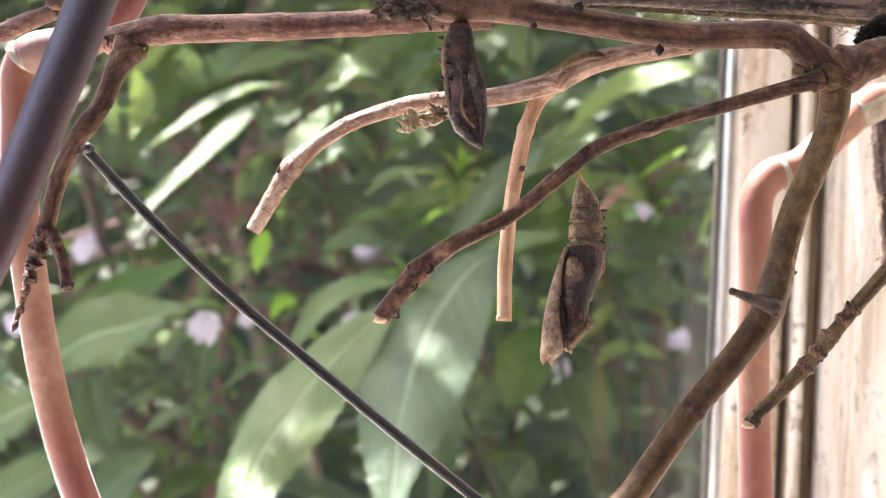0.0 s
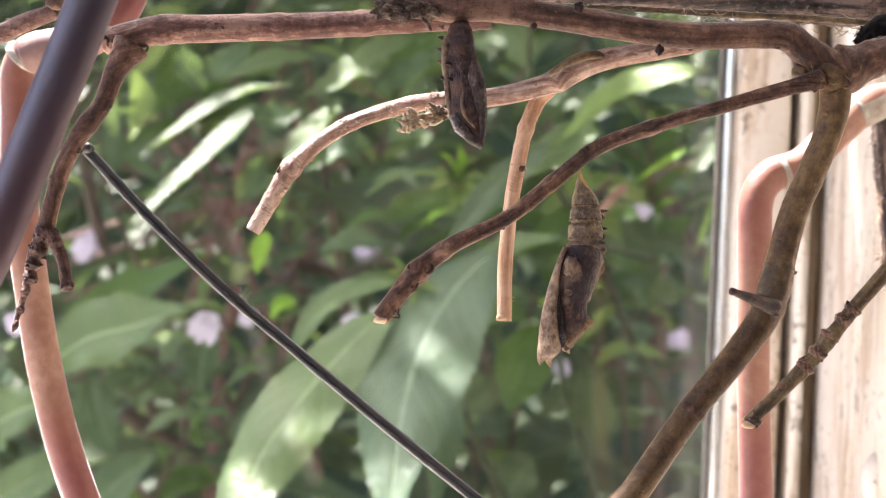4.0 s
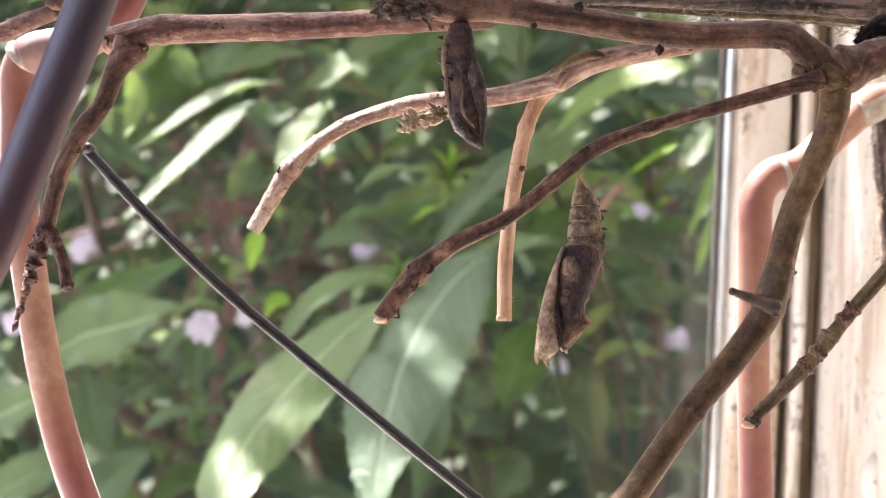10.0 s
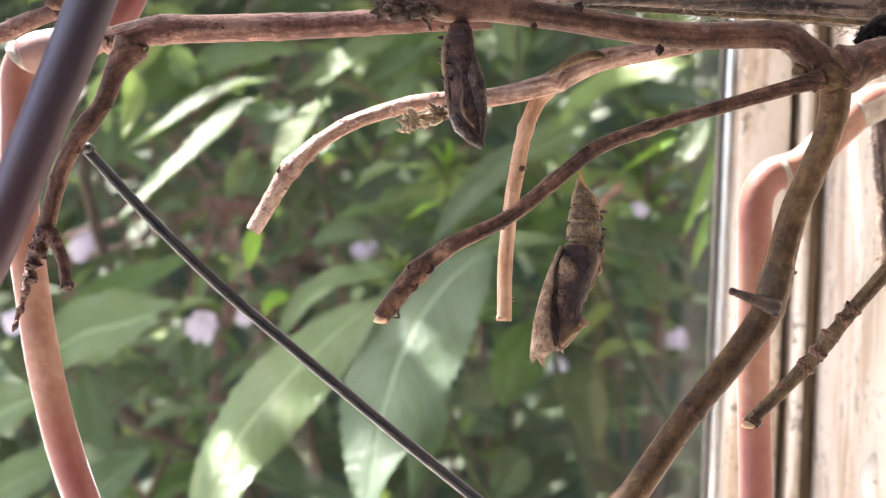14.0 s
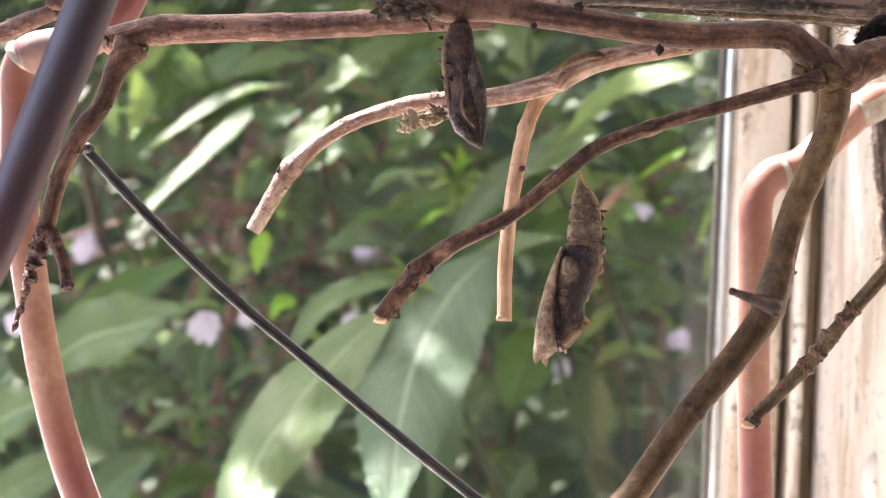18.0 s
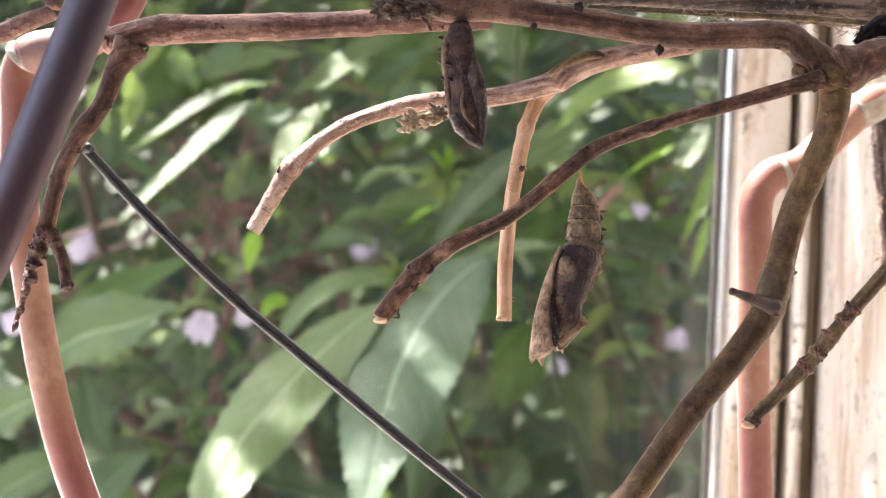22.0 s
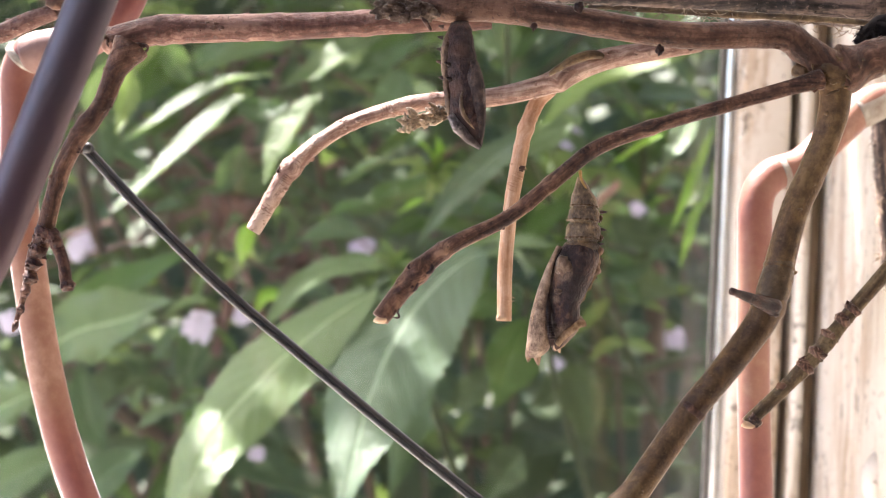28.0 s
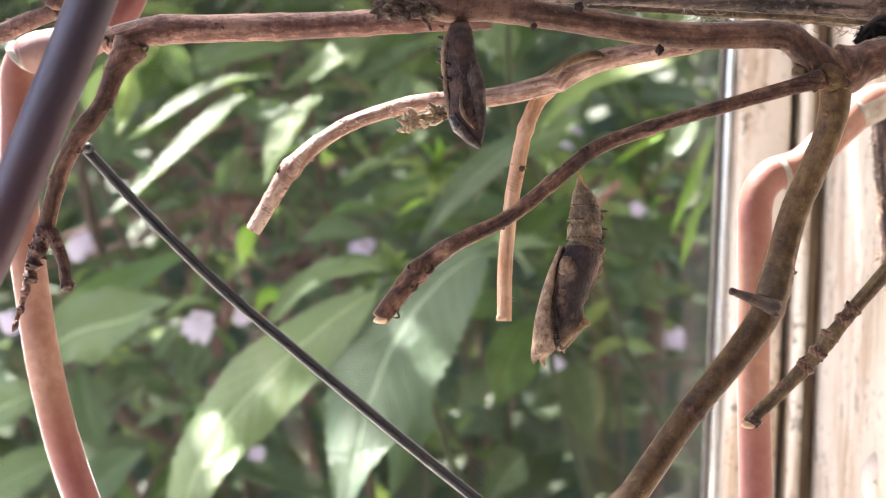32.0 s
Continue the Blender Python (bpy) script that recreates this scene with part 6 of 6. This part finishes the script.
def build_back_shoots():
    rnd = random.Random(12)
    for k in range(26):
        x = -0.30 + 0.022 * k + rnd.uniform(-0.02, 0.02)
        y = rnd.uniform(0.68, 1.05)
        z = rnd.uniform(1.16, 1.48)
        leafy_stem((x * 0.6 + 0.05, y + 0.15, z - 0.45), (x, y, z), 6, rnd.uniform(0.055, 0.085), (0.32 * y / 0.8, 0.12), 50 + k)
    old = shoot([(-0.1251, 0.8, 1.3432), (-0.1081, 0.8, 1.3312), (-0.0969, 0.8, 1.3088), (-0.0955, 0.8, 1.2757), (-0.1011, 0.8, 1.2296), (-0.1019, 0.8, 1.1023)], [0.00254, 0.00331, 0.00305, 0.00229, 0.00204, 0.00229], (0.3, 0.15), STEM_RED, "bent pinkish-brown woody stem")
    for pts, r in (([(-0.1696, 0.82, 1.3346), (-0.1617, 0.82, 1.3036), (-0.153, 0.82, 1.2831)], 11), ([(-0.1824, 0.85, 1.2382), (-0.1461, 0.85, 1.2127), (-0.1156, 0.85, 1.1951)], 18), ([(-0.134, 0.8, 1.2537), (-0.1204, 0.8, 1.2339), (-0.1129, 0.8, 1.2087)], 10),
                   ([(-0.0836, 0.85, 1.3318), (-0.0454, 0.85, 1.3226), (0.0013, 0.85, 1.3071)], 10), ([(-0.0847, 0.85, 1.2939), (-0.0656, 0.85, 1.2893), (-0.0436, 0.85, 1.2821)], 14), ([(-0.1747, 0.9, 1.3385), (-0.1402, 0.9, 1.3343), (-0.0886, 0.9, 1.3337)], 14),
                   ([(0.0968, 0.8, 1.335), (0.1052, 0.8, 1.3176), (0.1174, 0.8, 1.3003)], 9), ([(0.0712, 0.85, 1.2547), (0.096, 0.85, 1.2449), (0.1254, 0.85, 1.2543)], 9)):
        shoot(pts, [r * 2.6e-4, r * 2.6e-4, r * 2.2e-4], (0.3, 0.1), STEM)
    for k in range(28):
        q = Vector((rnd.uniform(-0.19, -0.06), rnd.uniform(0.76, 1.0), rnd.uniform(1.26, 1.39)))
        lean = Vector((rnd.uniform(-1, 1), 0.1, rnd.uniform(-0.8, 1))).normalized() * rnd.uniform(0.04, 0.09)
        shoot([q - lean, q + Vector((0, 0, rnd.uniform(-0.01, 0.01))), q + lean], [0.0018, 0.0014, 0.0008], (0.25, 0.1), STEM_RED if k % 3 else STEM, "dry brown stem")
    shoot([(0.0497, 0.64, 1.3105), (0.0539, 0.61, 1.3196), (0.0581, 0.6, 1.3245)], [0.0013, 0.0014, 0.0014], (0.3, 0.2), STEM_PINK, "broken pinkish stem stub")
    shoot([(0.1165, 0.95, 1.1663), (0.1155, 0.95, 1.2449), (0.1138, 0.95, 1.3113)], [0.006, 0.006, 0.005], (0.1, 0.05), STEM, "upright grey-brown stem")
    shoot([(0.0569, 0.8, 1.2569), (0.0827, 0.8, 1.2478), (0.1179, 0.8, 1.2596)], [0.0020, 0.0024, 0.0016], (0.2, 0.1), STEM_GREEN, "thin arching olive stem")
    shoot([(0.099, 0.75, 1.3069), (0.0911, 0.75, 1.3233), (0.0894, 0.75, 1.3352)], [0.0013, 0.0013, 0.0010], (0.2, 0.1), STEM, "broken brown stem stub")


build_back_shoots()


def build_sprigs():
    """Thin dry twigs and small leaf sprigs deeper in the bush."""
    rnd = random.Random(31)
    spots = [(-0.0332, 0.72, 1.3034), (-0.0533, 0.74, 1.312), (-0.1276, 0.74, 1.2334), (-0.1414, 0.72, 1.2115), (-0.1075, 0.76, 1.2472),
             (0.0729, 0.7, 1.3457), (0.0104, 0.72, 1.3557), (-0.1063, 0.74, 1.2862), (-0.1384, 0.74, 1.3201), (-0.0395, 0.7, 1.3676), (-0.0871, 0.72, 1.3835)]
    for k, q in enumerate(spots):
        q = Vector(q)
        lean = Vector((rnd.uniform(-0.035, 0.035), rnd.uniform(-0.01, 0.02), rnd.uniform(0.02, 0.04)))
        bend = Vector((rnd.uniform(-0.008, 0.008), 0, rnd.uniform(-0.006, 0.006)))
        r = rnd.uniform(0.0005, 0.0011)
        s = shoot([q - lean, q + bend, q + lean], [r, r * 0.8, r * 0.4], (rnd.uniform(0.3, 0.55), rnd.uniform(0.1, 0.3)), STEM if k % 3 else STEM_RED, "thin dry twig")
        for j in range(rnd.randint(2, 5)):
            at = q + lean * rnd.uniform(-0.4, 1.0) + bend * 0.5
            d = Vector((rnd.uniform(-1, 1), rnd.uniform(-0.5, 0.3), rnd.uniform(-0.7, 0.5))).normalized()
            ln = rnd.uniform(0.010, 0.026)
            bm = leaf(bmesh.new(), at, at + d * ln, ln * rnd.uniform(0.3, 0.45), (rnd.uniform(-0.4, 0.4), -0.8, rnd.uniform(0.1, 0.8)), rnd.uniform(-0.1, 0.15), rnd.uniform(-0.1, 0.15), 0.08, 0.06, k + j, 14, 6)
            part("leaf", bm, rnd.choice((LEAF_DULL, LEAF_BACK, LEAF_BACK, LEAF_MAIN)), s)


build_sprigs()


def build_sprays():
    """Short leafy side shoots that fill the middle of the bush."""
    rnd = random.Random(77)
    made = 0
    while made < 46:
        x, y, z = rnd.uniform(-0.17, 0.10), rnd.uniform(0.64, 0.86), rnd.uniform(1.22, 1.41)
        if x > 0.0 and z < 1.30 or -0.155 < x < -0.07 and 1.27 < z < 1.35:
            continue
        made += 1
        a = Vector((x, y, z))
        lean = Vector((rnd.uniform(-1, 1), rnd.uniform(-0.4, 0.2), rnd.uniform(-0.5, 1))).normalized() * rnd.uniform(0.03, 0.055)
        bend = Vector((rnd.uniform(-0.006, 0.006), 0, rnd.uniform(-0.006, 0.006)))
        s = shoot([a - lean, a + bend, a + lean], [0.0011, 0.0009, 0.0005], (rnd.uniform(0.3, 0.6), rnd.uniform(0.15, 0.4)), STEM if made % 2 else STEM_GREEN, "leafy side shoot")
        shade = rnd.choice((LEAF_MAIN, LEAF_MID, LEAF_DULL, LEAF_SHADE, LEAF_MAIN))
        line = glide([a - lean, a + bend, a + lean], 12)
        for k in range(2, 13, 2):
            turn = rnd.uniform(0, 6.28)
            for half in (0, math.pi):
                d = (lean.normalized() * 0.6 + Vector((math.cos(turn + half), 0.5 * math.sin(turn + half), rnd.uniform(-0.7, 0.4)))).normalized()
                ln = rnd.uniform(0.016, 0.034) * (1.15 - k / 24)
                tip = line[k] + d * ln
                if not (closed(line[k]) and closed(tip)):
                    continue
                mid = line[k].lerp(tip, 0.5) + Vector((0, 0, ln * rnd.uniform(0.02, 0.14)))
                frond(s, shade, [line[k], mid, tip], ln * rnd.uniform(0.22, 0.36), (rnd.uniform(-0.5, 0.5), -0.6, rnd.uniform(0.3, 1.0)), fold=rnd.uniform(0.05, 0.25), seed=k + made)


build_sprays()


def build_sky_gaps():
    """Pale lilac petal clusters further back in the bush, added for the bright sky between the leaves."""
    rnd = random.Random(3)
    for q, r in (((-0.1292, 0.95, 1.2529), 22), ((-0.1921, 0.95, 1.2949), 17), ((-0.0435, 0.95, 1.2984), 20), ((0.1024, 0.95, 1.3244), 15), ((0.1265, 0.95, 1.2568), 18), ((0.0682, 0.95, 1.3861), 15),
                 ((0.0634, 0.95, 1.2402), 13), ((-0.1059, 0.95, 1.26), 11), ((-0.0477, 0.95, 1.2574), 14), ((-0.229, 0.95, 1.254), 14), ((0.0656, 0.95, 1.3621), 16),
                 ((-0.0853, 0.63, 1.2688), 17), ((-0.0333, 0.63, 1.2723), 11), ((-0.0736, 0.66, 1.2718), 11), ((0.0724, 0.66, 1.3172), 8), ((-0.1546, 0.64, 1.2666), 13), ((-0.0657, 0.66, 1.2213), 9), ((0.0441, 0.66, 1.257), 8), ((-0.1361, 0.66, 1.2938), 12)):
        bm = bmesh.new()
        for k in range(60):
            d = Vector((rnd.gauss(0, 1), rnd.gauss(0, 0.7), rnd.gauss(0, 1.0))).normalized() * r * 3.2e-4 * rnd.uniform(0.1, 1.1) ** 0.7
            c = Vector(q) + d
            for j in range(4):
                ang = j * math.pi / 2 + k
                e = Vector((math.cos(ang), -0.3, math.sin(ang))) * r * 0.85e-4
                f = Vector((-math.sin(ang), 0, math.cos(ang))) * r * 0.5e-4
                bm.faces.new([bm.verts.new(c), bm.verts.new(c + e * 0.6 + f), bm.verts.new(c + e), bm.verts.new(c + e * 0.6 - f)])
        s = part("blossom", bm, SKY_GAP, BUSH, "pale lilac petal cluster standing in for a bright sky gap")
        SHOOTS.append((s, (0.3, 0.05), 0.0, Vector()))


build_sky_gaps()


def build_mass():
    """The dense inner foliage, the unseen leaves added overhead to shade the scene, and the hedge behind."""
    rnd = random.Random(21)

    def mass(name, count, box3, size, keep, material, label):
        bm = bmesh.new()
        uv = bm.loops.layers.uv.verify()
        made = 0
        while made < count:
            q = Vector([rnd.uniform(a, b) for a, b in box3])
            d = Vector((rnd.gauss(0, 1), rnd.gauss(0, 0.7), rnd.gauss(-0.3, 0.6))).normalized()
            if not (keep(q) and all(closed(q + d * size * f) for f in (0, 0.2, 0.4, 0.6, 0.8, 1.0, 1.25))):
                continue
            made += 1
            up = Vector((rnd.gauss(0, 0.4), rnd.gauss(-0.4, 0.4), 1))
            up = (up - d * up.dot(d)).normalized()
            sd = d.cross(up)
            ln = size * rnd.uniform(0.6, 1.3)
            w = ln * 0.16
            rows = []
            for t, h, dz in ((0, 0.02, 0), (0.14, 0.62, 0.035), (0.32, 0.97, 0.06), (0.52, 0.95, 0.065), (0.72, 0.68, 0.05), (0.88, 0.33, 0.015), (1, 0.02, -0.03)):
                p = q + d * ln * t + up * dz * ln
                rows.append([bm.verts.new(p - sd * w * h + up * w * 0.3 * h), bm.verts.new(p), bm.verts.new(p + sd * w * h + up * w * 0.3 * h)])
            for k in range(6):
                for j in range(2):
                    f = bm.faces.new((rows[k][j], rows[k][j + 1], rows[k + 1][j + 1], rows[k + 1][j]))
                    for loop, (u, v) in zip(f.loops, ((j, k), (j + 1, k), (j + 1, k + 1), (j, k + 1))):
                        loop[uv].uv = (u / 2, v / 6)
        ob = part(name, bm, material, BUSH, label)
        tagged(ob, kind="stuff")
        return ob

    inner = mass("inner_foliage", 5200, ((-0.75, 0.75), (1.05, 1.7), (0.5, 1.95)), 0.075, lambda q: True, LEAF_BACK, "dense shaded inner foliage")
    # Out of view: added overhead only to break up the sunlight.
    canopy = mass("canopy", 420, ((-0.8, 0.3), (0.46, 1.15), (1.6, 2.1)), 0.08,
                  lambda q: q.z > 1.42 + 0.17 * q.y and noise.noise(q * 7) > -0.1, LEAF_BACK, "unseen leaves overhead, added to dapple the sun")
    SHOOTS.append((canopy, (0.5, 0.3), 0.0, Vector()))

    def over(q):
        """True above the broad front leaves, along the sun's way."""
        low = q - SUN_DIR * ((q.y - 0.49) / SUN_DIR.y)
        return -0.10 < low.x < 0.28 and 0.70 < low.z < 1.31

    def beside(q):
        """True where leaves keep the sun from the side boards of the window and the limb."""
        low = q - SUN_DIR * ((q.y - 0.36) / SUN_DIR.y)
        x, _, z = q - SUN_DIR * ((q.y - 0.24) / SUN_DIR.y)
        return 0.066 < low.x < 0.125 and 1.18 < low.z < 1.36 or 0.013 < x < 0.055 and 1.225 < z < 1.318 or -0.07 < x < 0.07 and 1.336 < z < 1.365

    # Unseen small leaves added to keep the sun off the broad front leaves.
    shade = mass("canopy", 4600, ((-0.60, 0.25), (0.52, 0.90), (1.45, 2.3)), 0.032, over, LEAF_MAIN, "unseen tuft of small leaves, added to block the sun")
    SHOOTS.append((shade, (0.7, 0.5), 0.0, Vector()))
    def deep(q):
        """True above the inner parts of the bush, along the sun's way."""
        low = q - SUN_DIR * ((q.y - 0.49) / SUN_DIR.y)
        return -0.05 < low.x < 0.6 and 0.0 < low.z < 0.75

    # Unseen larger leaves added to darken the inner parts of the bush.
    crown = mass("canopy", 420, ((-0.6, 0.5), (0.6, 1.2), (1.5, 2.5)), 0.07, deep, LEAF_BACK, "unseen leaves added overhead to shade the inner bush")
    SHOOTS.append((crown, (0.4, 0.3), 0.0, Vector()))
    # Unseen small leaves added to keep the sun off window boards and limb.
    screen = mass("canopy", 1500, ((-0.6, 0.1), (0.47, 0.72), (1.7, 2.5)), 0.032, beside, LEAF_MAIN, "unseen tuft of small leaves, added to block the sun")
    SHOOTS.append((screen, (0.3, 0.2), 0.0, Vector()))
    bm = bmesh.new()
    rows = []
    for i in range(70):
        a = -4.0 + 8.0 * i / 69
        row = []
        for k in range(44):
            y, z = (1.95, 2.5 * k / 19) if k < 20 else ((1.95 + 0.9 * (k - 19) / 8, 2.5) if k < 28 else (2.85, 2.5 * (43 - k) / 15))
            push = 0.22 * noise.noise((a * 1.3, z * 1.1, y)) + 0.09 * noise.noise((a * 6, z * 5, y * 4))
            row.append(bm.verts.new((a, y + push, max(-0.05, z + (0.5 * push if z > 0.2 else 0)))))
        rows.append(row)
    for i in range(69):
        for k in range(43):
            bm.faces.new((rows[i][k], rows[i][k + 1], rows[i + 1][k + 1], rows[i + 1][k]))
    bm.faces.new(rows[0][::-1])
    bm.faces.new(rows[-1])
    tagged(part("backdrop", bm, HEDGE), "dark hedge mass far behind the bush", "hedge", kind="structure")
    trunk = part("trunk", bar([(0.05, 0.85, -0.05), (0.06, 0.9, 0.4), (0.02, 0.95, 0.8), (0.05, 1.0, 1.1)], [0.03, 0.026, 0.022, 0.015], step=0.02, rough=0.2), STEM, BUSH, "woody brown trunk")


build_mass()


# ---- movement ----
SWAY_A = [(0, 44, 24), (0.5, 40, 25), (1, 60, 40), (1.5, 78, 58), (2, 68, 50), (2.5, 38, 26), (3, 34, 24), (3.5, 40, 25), (4.2, 44, 28), (4.9, 36, 25), (5.5, 32, 27), (6, 29, 16), (6.5, 28, 18), (7, 39, 26), (7.5, 36, 24), (8, 25, 15), (8.5, 19, 12)]
SWAY_B = [(9, 22, 13), (9.5, 26, 16), (10, 26, 18), (10.5, 29, 16), (11, 39, 24), (11.5, 28, 18), (12, 26, 16), (12.5, 29, 16), (13, 32, 19), (13.5, 32, 19), (14, 20, 9), (14.5, 25, 9), (15.5, 30, 15), (16.5, 25, 16), (17, 48, 32), (17.5, 32, 24)]
SWAY_C = [(18, 43, 27), (18.5, 28, 15), (19, 40, 18), (19.5, 34, 27), (20, 34, 19), (20.5, 34, 26), (21, 14, 1), (21.5, 11, 7), (22, 19, 22), (22.5, 20, 21), (23, 9, 9), (23.5, 8, 3), (24, 6, 1), (24.5, 3, 1), (25, 2, 0), (25.5, 0, 1), (27.5, 0, 0), (28, -1, -2), (30.5, -3, -2), (32, 0, 0)]
TURNS_A = [(0, -2.17, 10.3), (1, -2.1, 9.8), (1.5, -0.92, 7.5), (2, -0.92, 7.5), (2.5, -1.36, 8.2), (3.5, -1.43, 7.6), (5.5, -1.65, 8.0), (6, -1.43, 7.6), (7, -1.21, 7.2), (7.5, -0.4, 5.2), (8, -0.33, 5.8), (9, -0.54, 6.1), (10, -0.84, 5.9), (11.5, -0.99, 6.9), (12.5, -0.84, 5.9), (13.5, -0.54, 5.1)]
TURNS_B = [(14, 0.26, 1.9), (14.5, 0.04, 2.3), (16.5, -0.4, 3.0), (17.5, -0.4, 3.0), (18.5, -0.77, 4.3), (19, -0.47, 4.6), (20, -0.03, 3.8), (20.5, 1.0, -1.8), (21, 0.7, -2.0), (21.5, 0.49, -0.6), (22, 0.34, 0.4), (23, 0.04, 0.2), (24, -0.25, 0.0), (25, -0.11, 1.1), (25.5, -0.99, 4.7), (27.5, 1.37, -6.3), (28, 1.15, -4.9), (28.5, 0.63, -3.7), (29, 0.12, -2.5), (30, -0.54, -2.4), (31, -0.4, -1.2), (32, -0.25, 0.0)]


def motions():
    """The bush sways in the breeze; the lower chrysalis swings and twists on its stalk."""
    unit = 1.62e-4
    for s, (gx, gz), turn, c in SHOOTS:
        walk(s, [(t, Matrix.Translation(c) @ pose(x * gx * unit, 0, -z * gz * unit, 0, x * turn, 0) @ Matrix.Translation(-c)) for t, x, z in SWAY_A + SWAY_B + SWAY_C])
    x, y, z = LOWER_PUPA.location
    walk(LOWER_PUPA, [(t, pose(x, y, z, 0, a, b)) for t, a, b in TURNS_A + TURNS_B])
    x, y, z = UPPER_PUPA.location
    walk(UPPER_PUPA, [(0, pose(x, y, z)), (22.5, pose(x, y, z)), (23.5, pose(x, y, z, 0, 0.7, 0)), (32, pose(x, y, z, 0, 0.7, 0))])


motions()
